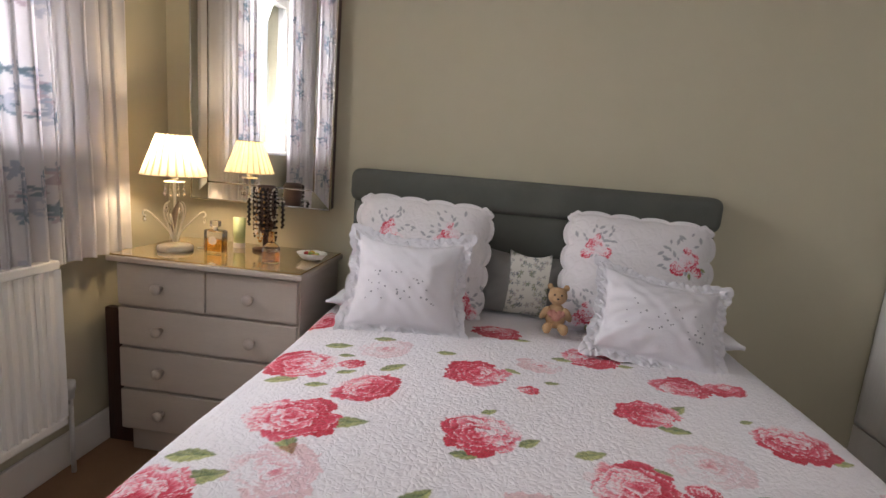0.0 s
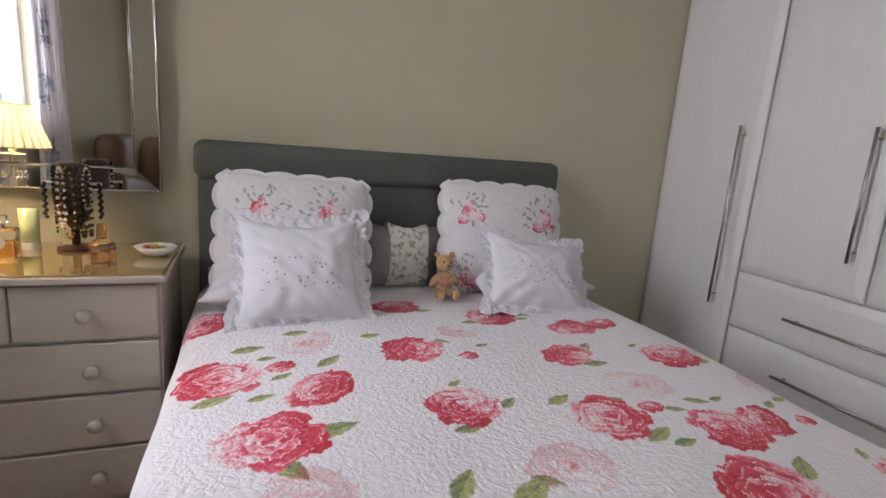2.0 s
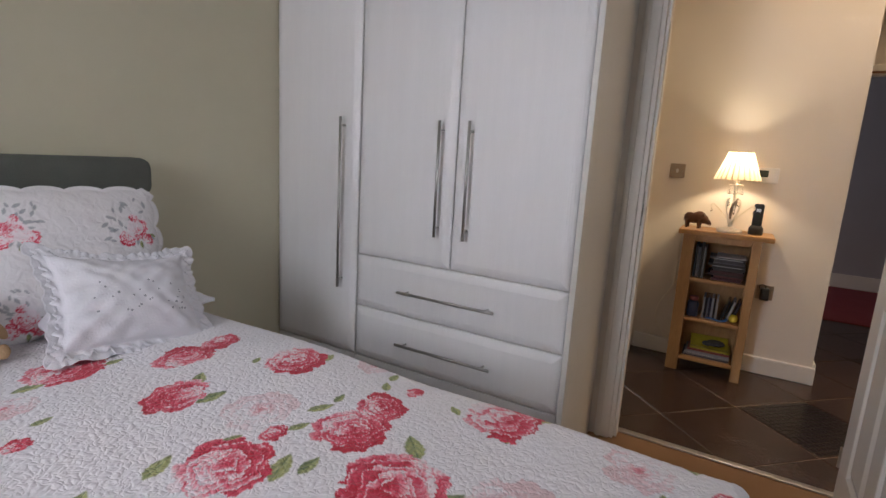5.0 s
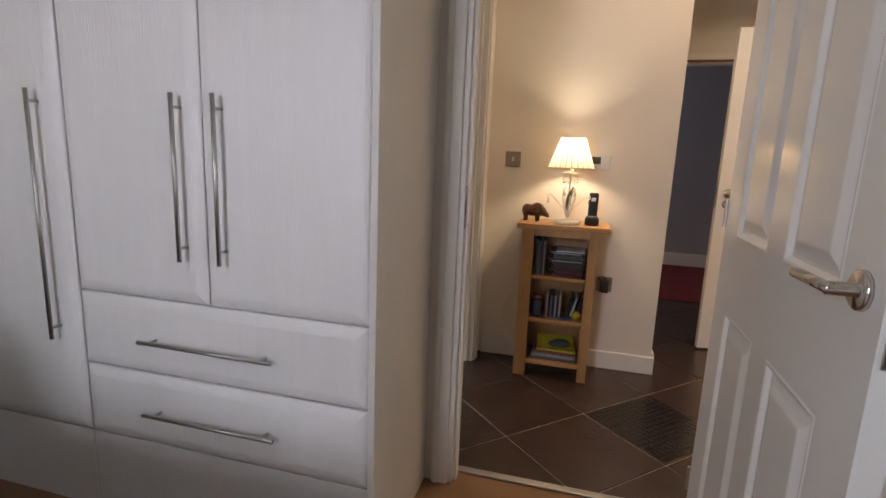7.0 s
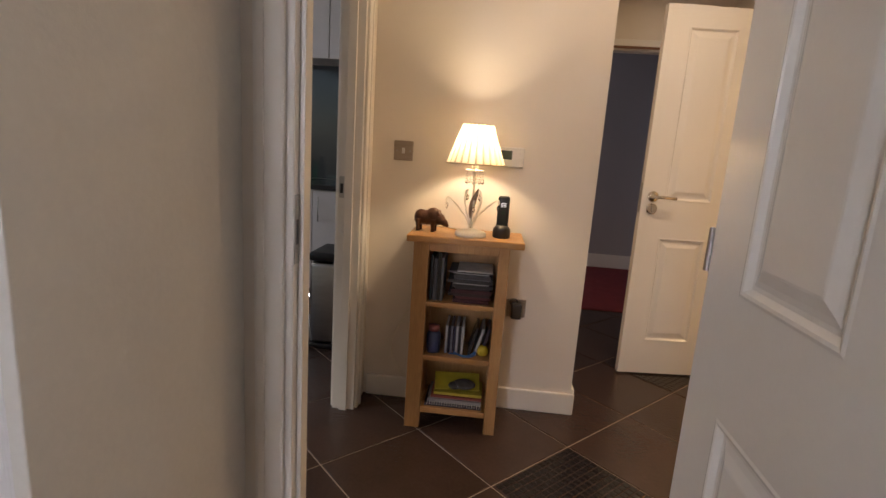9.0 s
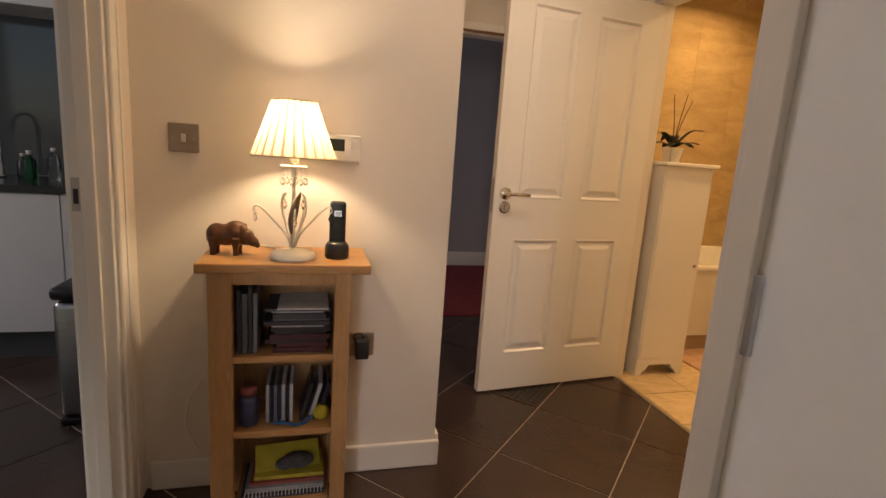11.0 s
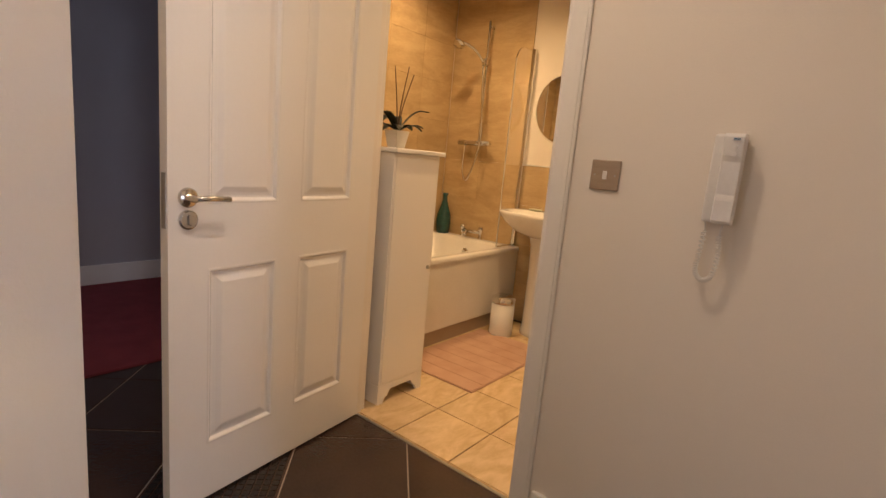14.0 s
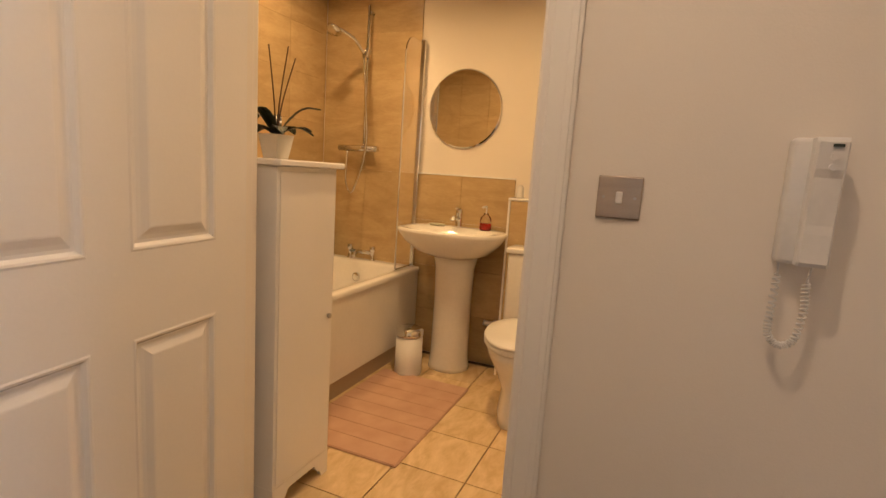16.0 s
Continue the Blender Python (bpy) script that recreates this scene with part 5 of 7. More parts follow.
part("bottle", lathe([(0, 0), (0.027, 0), (0.030, 0.006), (0.030, 0.050), (0.012, 0.066), (0, 0.067)], -0.735, 1.545, T, 8), M_GLASS, p2_)
part("liquid", lathe([(0, 0.004), (0.025, 0.004), (0.025, 0.036), (0, 0.037)], -0.735, 1.545, T, 8), M_PEACH, p2_)
part("cap", lathe([(0.010, 0.066), (0.012, 0.070), (0.010, 0.102), (0, 0.104)], -0.735, 1.545, T, 12), M_PEACH, p2_, "peach cap")
# necklace stand
ns = thing("necklace_stand", (-0.838, 1.715, T), "dark necklace stand hung with beads and chains", "jewellery stand")
part("foot", lathe([(0, 0), (0.045, 0), (0.045, 0.008), (0.012, 0.014), (0, 0.014)], -0.838, 1.715, T, 24), M_DARKWOOD, ns)
part("column", lathe([(0.010, 0.012), (0.010, 0.06), (0.034, 0.09), (0.038, 0.225), (0.030, 0.238), (0, 0.240)], -0.838, 1.715, T, 20), M_DARKWOOD, ns, "", True)
part("crossbar", tube([(-0.905, 1.715, T + 0.185), (-0.77, 1.715, T + 0.185)], 0.004, 8), M_STEEL, ns)
gj = np.random.default_rng(5)
M_PEARL = mat("pearl_beads", (0.62, 0.55, 0.46), None, 20, 0.25)
M_BRONZE = mat("dark_bronze_beads", (0.10, 0.055, 0.035), None, 20, 0.3, 0, 60, 0.6)
M_JET = mat("black_beads", (0.02, 0.016, 0.016), None, 20, 0.2)
M_GOLD = mat("gold_beads", (0.45, 0.25, 0.08), None, 20, 0.3, 0, 60, 0.9)
for i in range(15):
    a = -3.0 + i * 0.20
    cx_, cy_ = -0.838 + 0.040 * math.cos(a), 1.715 + 0.040 * math.sin(a)
    ln = gj.uniform(0.09, 0.20)
    wv = gj.uniform(0.008, 0.016)
    b = bmesh.new()
    for k in range(24):
        q = 2 * math.pi * k / 24
        ball(cx_ + wv * math.sin(q) * -math.sin(a), cy_ + wv * math.sin(q) * math.cos(a), T + 0.228 - ln / 2 + ln / 2 * math.cos(q), 0.0028 + 0.0012 * (i % 3), bm=b, n=6)
    part("necklace", b, (M_JET, M_BRONZE, M_JET, M_BRONZE, M_JET, M_PEARL, M_JET, M_GOLD)[i % 8], ns, ("black bead necklace", "dark bronze necklace", "black bead necklace", "dark bronze necklace", "black bead necklace", "pearl necklace", "black bead necklace", "gold bead necklace")[i % 8], True)
for sx_ in (-1, 1):
    b = bmesh.new()
    for k in range(11):
        ball(-0.838 + sx_ * (0.062 + 0.004 * (k % 2)), 1.713, T + 0.182 - 0.009 * k, 0.0058, bm=b, n=6)
    part("necklace", b, M_JET, ns, "black bead strand", True)
# dish with beads
ds = thing("trinket_dish", (-0.632, 1.640, T), "white scalloped dish holding coloured sweets", "dish")
b = bmesh.new()
rg = []
for r, z in ((0.022, 0.0), (0.036, 0.006), (0.054, 0.026), (0.051, 0.027), (0.034, 0.010), (0.0, 0.007)):
    rg.append([b.verts.new((-0.632 + r * (1 + 0.04 * math.cos(8 * q)) * math.cos(q), 1.640 + r * 0.85 * (1 + 0.04 * math.cos(8 * q)) * math.sin(q), T + z)) for q in (2 * math.pi * k / 32 for k in range(32))])
for a, c in zip(rg, rg[1:]):
    for k in range(32):
        b.faces.new((a[k], a[(k + 1) % 32], c[(k + 1) % 32], c[k]))
b.faces.new(rg[0])
part("bowl", b, M_CERAMIC, ds, "", True)
for i, m_ in enumerate((mat("red_sweet", (0.45, 0.05, 0.04), None, 9, 0.4), mat("yellow_sweet", (0.65, 0.42, 0.06), None, 9, 0.4), mat("green_sweet", (0.25, 0.36, 0.08), None, 9, 0.4), M_PEARL)):
    for k in range(3):
        part("sweet", ball(-0.632 + gj.uniform(-0.028, 0.028), 1.640 + gj.uniform(-0.02, 0.02), T + 0.018 + 0.003 * k, 0.010, 0.008, 0.007, n=8), m_, ds, "", True)

CHEST_TOP = {o.name for o in scene.objects if o.name not in BEFORE and o.parent is None}
# the small things stand on the chest's top
ON_TOP = Matrix.Translation((0, 0, 1.17)) @ Matrix.Scale(1.0755, 4) @ Matrix.Translation((0, 0, -1.17))
for ob in [o for o in scene.objects if o.name in CHEST_TOP]:
    ob.matrix_basis = ON_TOP @ ob.matrix_basis

# ---- hall: oak cabinet ----
CZ = 0.850
cab = thing("oak_cabinet", (3.09, 0.17, 0), "small open oak cabinet with three shelves", "cabinet")
part("top", box(2.955, HX - 0.018, -0.072, 0.400, 0.822, CZ, 0.004), M_OAKTOP, cab)
YL, YR = 0.372, -0.018
for y0, y1 in ((YR, YR + 0.046), (YL - 0.064, YL)):
    for x0, x1 in ((2.975, 3.010), (3.180, 3.215)):
        part("post", box(x0, x1, y0, y1, 0, 0.822, 0.003), M_OAK, cab)
for y0 in (YR + 0.004, YL - 0.024):
    part("side_panel", box(3.010, 3.180, y0, y0 + 0.018, 0.07, 0.822), M_OAK, cab)
part("back_panel", box(3.196, 3.204, YR + 0.046, YL - 0.064, 0.07, 0.822), M_OAK, cab)
part("top_rail", box(2.979, 3.003, YR + 0.046, YL - 0.064, 0.785, 0.822, 0.002), M_OAK, cab)
for z in (0.560, 0.322):
    part("shelf", box(2.984, 3.196, YR + 0.023, YL - 0.026, z - 0.010, z + 0.010, 0.002), M_OAKTOP, cab)
part("bottom_rail", box(2.979, 3.196, YR + 0.047, YL - 0.065, 0.072, 0.098, 0.003), M_OAKTOP, cab)


def flat_mat(c, r=0.45):
    return mat("printed_card_%d" % (len(bpy.data.materials)), c, tuple(q * 0.8 for q in c), 25, r)


gb = np.random.default_rng(11)
# top shelf: upright books and a pile of papers
y = 0.300
for i in range(4):
    w = gb.uniform(0.010, 0.020)
    h = gb.uniform(0.18, 0.205)
    c = ((0.02, 0.025, 0.035), (0.10, 0.11, 0.14), (0.03, 0.03, 0.03), (0.16, 0.17, 0.19))[i]
    solo("book", box(3.005, 3.16, y - w, y, 0.571, 0.571 + h, 0.002), flat_mat(c), (3.08, y - w / 2, 0.571), "dark thin book standing on the top shelf", "book", "upright books")
    y -= w + 0.002
z = 0.571
SHEETS = ((0.06, 0.012, 0.018), (0.09, 0.018, 0.02), (0.030, 0.016, 0.016), (0.05, 0.010, 0.014), (0.030, 0.026, 0.030), (0.020, 0.018, 0.020), (0.40, 0.39, 0.40), (0.030, 0.028, 0.032),
          (0.10, 0.10, 0.12), (0.045, 0.042, 0.050), (0.55, 0.55, 0.57), (0.035, 0.035, 0.040), (0.62, 0.62, 0.64))
for i, c in enumerate(SHEETS):
    h = gb.uniform(0.004, 0.008) if max(c) > 0.3 else gb.uniform(0.007, 0.016)
    y0, y1 = 0.036 + gb.uniform(0, 0.022), 0.185 + gb.uniform(0, 0.045)
    solo("magazine", box(2.992 + gb.uniform(0, 0.022), 3.17, y0, y1, z, z + h, 0.001), flat_mat(c), (3.08, 0.12, z), "magazine or folder in a pile on the shelf", "magazine", "pile of magazines")
    z += h
# middle shelf
jar = thing("jar", (3.04, 0.272, 0.333), "dark blue jar with a lid on the shelf", "jar")
part("body", lathe([(0, 0), (0.028, 0), (0.030, 0.01), (0.030, 0.08), (0.022, 0.095), (0, 0.096)], 3.04, 0.272, 0.333, 18), flat_mat((0.03, 0.04, 0.09), 0.3), jar, "", True)
part("lid", lathe([(0.024, 0.096), (0.024, 0.118), (0, 0.118)], 3.04, 0.272, 0.333, 18), flat_mat((0.25, 0.06, 0.05), 0.4), jar, "", True)
y = 0.222
for i in range(7):
    c = ((0.30, 0.30, 0.33), (0.02, 0.02, 0.03), (0.12, 0.12, 0.15), (0.03, 0.03, 0.05), (0.36, 0.36, 0.38), (0.03, 0.03, 0.035), (0.42, 0.42, 0.44))[i]
    solo("disc_case", box(3.03, 3.17, y - 0.010, y, 0.333, 0.333 + 0.125, 0.001), flat_mat(c, 0.25), (3.1, y, 0.333), "plastic disc case standing on the shelf", "disc case", "disc cases")
    y -= 0.0115
for i in range(3):
    ob = solo("disc_case", box(-0.07, 0.07, -0.006, 0.006, 0, 0.125, 0.001), flat_mat(((0.03, 0.03, 0.035), (0.45, 0.45, 0.46), (0.05, 0.04, 0.06))[i], 0.25), (0, 0, 0), "plastic disc case leaning on the shelf", "disc case", "disc cases")
    ob.matrix_basis = pose(3.10, 0.118 - 0.026 * i, 0.3345, 15, 0, 0)
ob = solo("yellow_ball", ball(3.035, 0.058, 0.358, 0.025), mat("yellow_foam", (0.62, 0.47, 0.03), None, 10, 0.6, 0.3), (3.035, 0.058, 0.333), "small yellow ball on the cabinet shelf", "ball", smooth=True)
solo("blue_cable", tube(curve_points([(3.02, 0.20, 0.337), (3.0, 0.16, 0.345), (3.01, 0.12, 0.337), (3.03, 0.09, 0.350), (3.01, 0.10, 0.338), (3.0, 0.14, 0.337), (3.02, 0.18, 0.345)], 6), 0.0035, 6), flat_mat((0.04, 0.14, 0.36), 0.4), (3.01, 0.14, 0.333), "coiled blue cord on the shelf", "cord", smooth=True)
# bottom: flat pads and a wire-bound notebook
z = 0.099
for i, (c, w) in enumerate((((0.03, 0.03, 0.06), 0.012), ((0.30, 0.31, 0.34), 0.016), ((0.25, 0.05, 0.05), 0.010), ((0.48, 0.40, 0.04), 0.012))):
    solo("notepad", box(2.995 + 0.012 * i, 3.17, 0.045, 0.292 - 0.012 * i, z, z + w, 0.001), flat_mat(c), (3.08, 0.17, z), "paper pad lying at the bottom of the cabinet", "notepad", "paper pads")
    z += w
b = bmesh.new()
for k in range(22):
    yy = 0.052 + k * 0.0108
    tube([(2.996 + 0.006 * math.cos(q), yy, 0.113 + 0.008 * math.sin(q)) for q in (2 * math.pi * j / 8 for j in range(9))], 0.0012, 4, b)
wire = solo("wire_binding", b, M_WHITEPLASTIC, (2.99, 0.17, 0.105), "white wire spiral binding of a pad", "wire binding")
ob = solo("yellow_folder", box(-0.002, 0.002, -0.10, 0.10, 0, 0.085, 0.001), flat_mat((0.42, 0.36, 0.03)), (0, 0, 0), "yellow folder leaning inside the cabinet", "folder")
ob.matrix_basis = pose(3.065, 0.155, z + 0.001, 0, 52, 6)

b = ball(3.055, 0.125, 0.185, 0.040, 0.050, 0.018, n=16)
ball(3.045, 0.165, 0.180, 0.028, 0.030, 0.014, b, 12)
solo("cloth_pouch", b, mat("dark_grey_cloth", (0.075, 0.075, 0.08), (0.04, 0.04, 0.045), 40, 0.9, 0.6, 120), (3.055, 0.125, 0.167), "small dark grey cloth pouch on yellow folder", "pouch", smooth=True)

# on the cabinet: boar figure, phone
b = ball(-0.004, 0, 0.054, 0.050, 0.028, 0.030, n=18)
ball(-0.028, 0, 0.056, 0.028, 0.027, 0.030, b, 16)
ball(0.022, 0, 0.062, 0.034, 0.027, 0.033, b, 16)
ball(0.046, 0, 0.052, 0.026, 0.022, 0.025, b, 14, pose(0, 0, 0, 0, 26, 0))
ball(0.066, 0, 0.040, 0.020, 0.014, 0.015, b, 12, pose(0, 0, 0, 0, 38, 0))
ball(0.080, 0, 0.029, 0.007, 0.0095, 0.0095, b, 10)
for s in (-1, 1):
    lathe([(0, 0.020), (0.007, 0.008), (0.009, 0)], 0.044, s * 0.015, 0.070, 8, b)
    lathe([(0, 0.014), (0.0022, 0.004), (0.0028, 0)], 0.070, s * 0.012, 0.034, 6, b)
    lathe([(0.009, 0), (0.008, 0.014), (0.014, 0.048)], 0.026, s * 0.016, 0, 10, b)
    lathe([(0.009, 0), (0.008, 0.014), (0.015, 0.048)], -0.034, s * 0.016, 0, 10, b)
tube([(-0.045, 0, 0.06), (-0.056, 0, 0.05), (-0.055, 0, 0.03)], 0.002, 6, b)
M_BOAR = mat("carved_dark_wood", (0.115, 0.045, 0.02), (0.075, 0.03, 0.014), 30, 0.38, 0.3, 120)
boar = solo("boar_figure", b, M_BOAR, (0, 0, 0), "small carved dark wood boar figure on cabinet", "figurine", smooth=True)


def melt(ob, voxel, rounds):
    """Joins a body's limbs into one smooth skin."""
    rm_ = ob.modifiers.new("skin", "REMESH")
    rm_.mode, rm_.voxel_size, rm_.use_smooth_shade = "VOXEL", voxel, True
    sm_ = ob.modifiers.new("soften", "SMOOTH")
    sm_.factor, sm_.iterations = 0.5, rounds


melt(boar, 0.0024, 7)
melt(bear, 0.0028, 3)
boar.matrix_basis = pose(3.085, 0.334, CZ + 0.0005, 0, 0, -98) @ Matrix.Scale(1.06, 4)
ph = thing("cordless_phone", (3.065, 0.022, CZ), "black cordless phone standing in its cradle", "telephone")
part("cradle", lathe([(0.0, 0), (0.034, 0), (0.0365, 0.005), (0.0365, 0.030), (0.034, 0.040), (0.024, 0.052), (0.0, 0.054)], 3.064, 0.022, CZ, 28), M_BLACK, ph, "", True)
hs = part("handset", box(3.048, 3.076, -0.002, 0.046, CZ + 0.025, CZ + 0.172, 0.010, 4), M_BLACK, ph, "", True)
part("display", box(3.0465, 3.0485, 0.012, 0.033, CZ + 0.128, CZ + 0.145, 0.0006), glowing("lit_display", (0.72, 0.82, 0.95), 0.22), hs, "pale lit display")
for z in (0.1315, 0.1375):
    part("display_text", box(3.0458, 3.0468, 0.014, 0.030, CZ + z, CZ + z + 0.0022), M_SCREEN, hs, "dark bars of small text")
for r in range(4):
    for c in range(3):
        part("key", box(3.0462, 3.0485, 0.008 + c * 0.0105, 0.015 + c * 0.0105, CZ + 0.052 + r * 0.009, CZ + 0.057 + r * 0.009, 0.0006), M_SCREEN, hs)
part("pad", lathe([(0.010, 0), (0.010, -0.002), (0, -0.002)], 3.048, 0.022, CZ + 0.104, 16, axis="x"), M_SCREEN, hs, "round dark key")

# ---- wall plates ----


def plate(name, label, frame_fn):
    s = thing(name, (0, 0, 0), label, "light switch")
    part("plate", box(-0.043, 0.043, -0.007, 0, -0.043, 0.043, 0.003, 3), M_SWITCH, s, "satin nickel plate")
    part("rocker", box(-0.0065, 0.0065, -0.011, -0.006, -0.012, 0.012, 0.002), M_WHITEPLASTIC, s, "white rocker")
    for x in (-0.030, 0.030):
        part("screw", lathe([(0.003, -0.006), (0.003, -0.0078), (0, -0.008)], x, 0, 0, 10, axis="y"), M_STEEL, s)
    s.matrix_basis = frame_fn
    return s


plate("light_switch", "satin nickel light switch beside the bathroom door", pose(2.858, TY + 0.0005, 1.191, 0, 0, 180))
plate("light_switch", "satin nickel light switch on the hall wall", pose(HX - 0.0005, 0.478, 1.176, 0, 0, -90))
th = thing("thermostat", (HX, 0.012, 1.177), "white room thermostat with grey display", "thermostat")
part("case", box(HX - 0.027, HX, -0.052, 0.076, 1.134, 1.221, 0.006, 3), M_WHITEPLASTIC, th)
part("display", box(HX - 0.0285, HX - 0.0265, 0.000, 0.066, 1.168, 1.206, 0.0008), M_SCREEN, th, "grey display")
for z in (1.200, 1.182):
    part("button", box(HX - 0.0295, HX - 0.0265, -0.040, -0.022, z - 0.006, z + 0.006, 0.001), M_WHITEPLASTIC, th)
so_ = thing("wall_socket", (HX, -0.10, 0.50), "satin nickel wall socket with black plug adaptor", "socket")
part("plate", box(HX - 0.008, HX, -0.125, -0.039, 0.457, 0.543, 0.003), M_SWITCH, so_)
part("adaptor", box(HX - 0.050, HX - 0.0085, -0.104, -0.058, 0.458, 0.530, 0.007, 3), M_BLACK, so_, "black plug adaptor", True)
part("cable", tube(curve_points([(HX - 0.03, -0.085, 0.526), (HX - 0.03, -0.078, 0.546), (HX - 0.03, -0.062, 0.548), (HX - 0.026, -0.050, 0.536), (HX - 0.020, -0.056, 0.520)], 6), 0.0025, 6), M_BLACK, so_, "", True)

# entry phone
ip = thing("entry_phone", (2.555, TY, 1.2), "white entry phone handset on the hall wall", "entry phone")
b = box(2.513, 2.583, TY + 0.0005, TY + 0.0375, 1.098, 1.317, 0.008, 3)
part("base", b, M_WHITEPLASTIC, ip, "", True)
b = bmesh.new()
prof_ = [(1.099, 0.035), (1.099, 0.060), (1.106, 0.065), (1.155, 0.0635), (1.170, 0.061), (1.250, 0.063), (1.264, 0.067), (1.308, 0.070), (1.316, 0.064), (1.316, 0.035)]
rws = [[b.verts.new((x, TY + d_, z)) for z, d_ in prof_] for x in (2.510, 2.513, 2.553, 2.556)]
for q, (x, k) in zip(rws, ((2.510, 0.93), (2.513, 1), (2.553, 1), (2.556, 0.93))):
    for v in q:
        if v.co.y > TY + 0.04:
            v.co.y = TY + (v.co.y - TY) * k
for p_, q in zip(rws, rws[1:]):
    for i in range(len(prof_)):
        b.faces.new((p_[i], p_[(i + 1) % len(prof_)], q[(i + 1) % len(prof_)], q[i]))
b.faces.new(rws[0])
b.faces.new(rws[-1])
part("handset", b, M_WHITEPLASTIC, ip)
part("badge", box(2.520, 2.535, TY + 0.0705, TY + 0.0730, 1.300, 1.305), M_SCREEN, ip, "small dark marking")
for z in (1.285, 1.268):
    part("button", lathe([(0.006, 0), (0.006, 0.004), (0, 0.004)], 2.530, TY + 0.068, z, 12, axis="y"), M_WHITEPLASTIC, ip)
ctrl = [(2.528, TY + 0.045, 1.100), (2.532, TY + 0.045, 1.065), (2.528, TY + 0.040, 1.02), (2.535, TY + 0.038, 0.965), (2.556, TY + 0.035, 0.950), (2.574, TY + 0.032, 0.968), (2.574, TY + 0.026, 1.01), (2.572, TY + 0.02, 1.075), (2.574, TY + 0.02, 1.103)]
line = curve_points(ctrl, 34)
coil = []
for i, p in enumerate(line):
    d_ = (line[min(i + 1, len(line) - 1)] - line[max(0, i - 1)]).normalized()
    s_ = Vector((0, 1, 0))
    u_ = d_.cross(s_).normalized()
    a = i * 1.15
    k = 0.0055 if 30 < i < len(line) - 34 else 0.0005
    coil.append(p + k * (math.cos(a) * s_ + math.sin(a) * u_))
part("coiled_cord", tube(coil, 0.0019, 6), M_WHITEPLASTIC, ip, "white coiled cord", True)

# strike plates on the frames
for nm, x0, x1, y0, y1, z0, z1 in (("strike_plate", 1.9415, 1.961, 0.4605, 0.4632, 0.945, 1.085), ("strike_plate", 3.0575, 3.0602, 0.690, 0.712, 0.965, 1.055)):
    s = thing(nm, ((x0 + x1) / 2, (y0 + y1) / 2, z0), "steel strike plate on the door frame", "strike plate", "strike plates")
    part("plate", box(x0, x1, y0, y1, z0, z1, 0.001), M_STEEL, s)
    zc = (z0 + z1) / 2
    # no hole is cut: a black patch gives the latch hole's shade
    if nm and x1 < 3:
        part("keep", box(x0 + 0.006, x1 - 0.006, y0 - 0.0012, y0 + 0.001, zc - 0.03, zc + 0.02), M_BLACK, s, "black patch in place of the shaded latch hole")
    else:
        part("keep", box(x0 - 0.0012, x0 + 0.001, y0 + 0.005, y1 - 0.005, zc - 0.025, zc + 0.015), M_BLACK, s, "black patch in place of the shaded latch hole")

# ceiling downlights; the fittings are out of view, their places assumed


def downlight(x, y, watts, colour, spread=0.10):
    s = thing("downlight", (x, y, H), "assumed recessed ceiling downlight with a chrome rim, lit", "ceiling light", "ceiling downlights")
    part("rim", lathe([(0.030, 0), (0.042, -0.001), (0.044, -0.005), (0.040, -0.008), (0.031, -0.005)], x, y, H - 0.001, 24), M_CHROME, s, "", True)
    part("lens", lathe([(0.030, -0.002), (0, -0.002)], x, y, H - 0.001, 20), glowing("lit_lens", colour, 6), s)
    d = bpy.data.lights.new("downlight_lamp", "AREA")
    d.shape, d.size, d.energy, d.color, d.spread = "DISK", spread, watts, colour, radians(150)
    new("downlight_lamp", d).location = (x, y, H - 0.016)


downlight(3.05, -0.80, 6.6, WARM_CEILING)
# the next two are added, with no known fitting, to even out the hall
downlight(2.80, -0.10, 2.6, WARM_CEILING)
downlight(4.35, -1.0, 2.0, WARM_CEILING)
downlight(3.60, -2.45, 12.0, WARM_BATH)
downlight(4.55, -2.75, 9.0, WARM_BATH)
bulb_light("lamp_bulb_bedroom", (LAMP1[0], LAMP1[1], LAMP1[2] + 0.355), 12.0, WARM, 0.02)
bulb_light("lamp_bulb_hall", (LAMP2[0], LAMP2[1], LAMP2[2] + 0.378), 9.0, WARM, 0.02)

# ---- bathroom ----
# narrow white cupboard
pc = thing("narrow_cupboard", (3.96, -1.88, 0), "narrow white painted wooden cupboard with shaped foot", "cupboard")
PX0, PX1, PY0, PY1 = 3.878, 4.050, -2.035, -1.722
part("body", box(PX0, PX1, PY0, PY1, 0.10, 1.205, 0.003), M_GLOSS, pc)
part("door", box(PX0 - 0.004, PX0, PY0 + 0.012, PY1 - 0.012, 0.115, 1.190, 0.003), M_GLOSS, pc)
part("top", box(PX0 - 0.022, PX1 + 0.008, PY0 - 0.022, PY1 + 0.010, 1.205, 1.227, 0.006, 3), M_GLOSS, pc)
# the front rail is cut to a scalloped curve between its two feet
b = bmesh.new()
cols = []
for i in range(49):
    u_ = i / 48
    e_ = min(u_, 1 - u_) * (PY1 - PY0)
    z_ = 0.0 if e_ < 0.030 else 0.034 * (0.5 - 0.5 * math.cos(math.pi * min(1, (e_ - 0.030) / 0.022))) + 0.034 * (0.5 - 0.5 * math.cos(math.pi * min(1, max(0, e_ - 0.058) / 0.030)))
    y = PY0 + (PY1 - PY0) * u_
    cols.append([b.verts.new(v) for v in ((PX0, y, z_), (PX0 + 0.018, y, z_), (PX0 + 0.018, y, 0.10), (PX0, y, 0.10))])
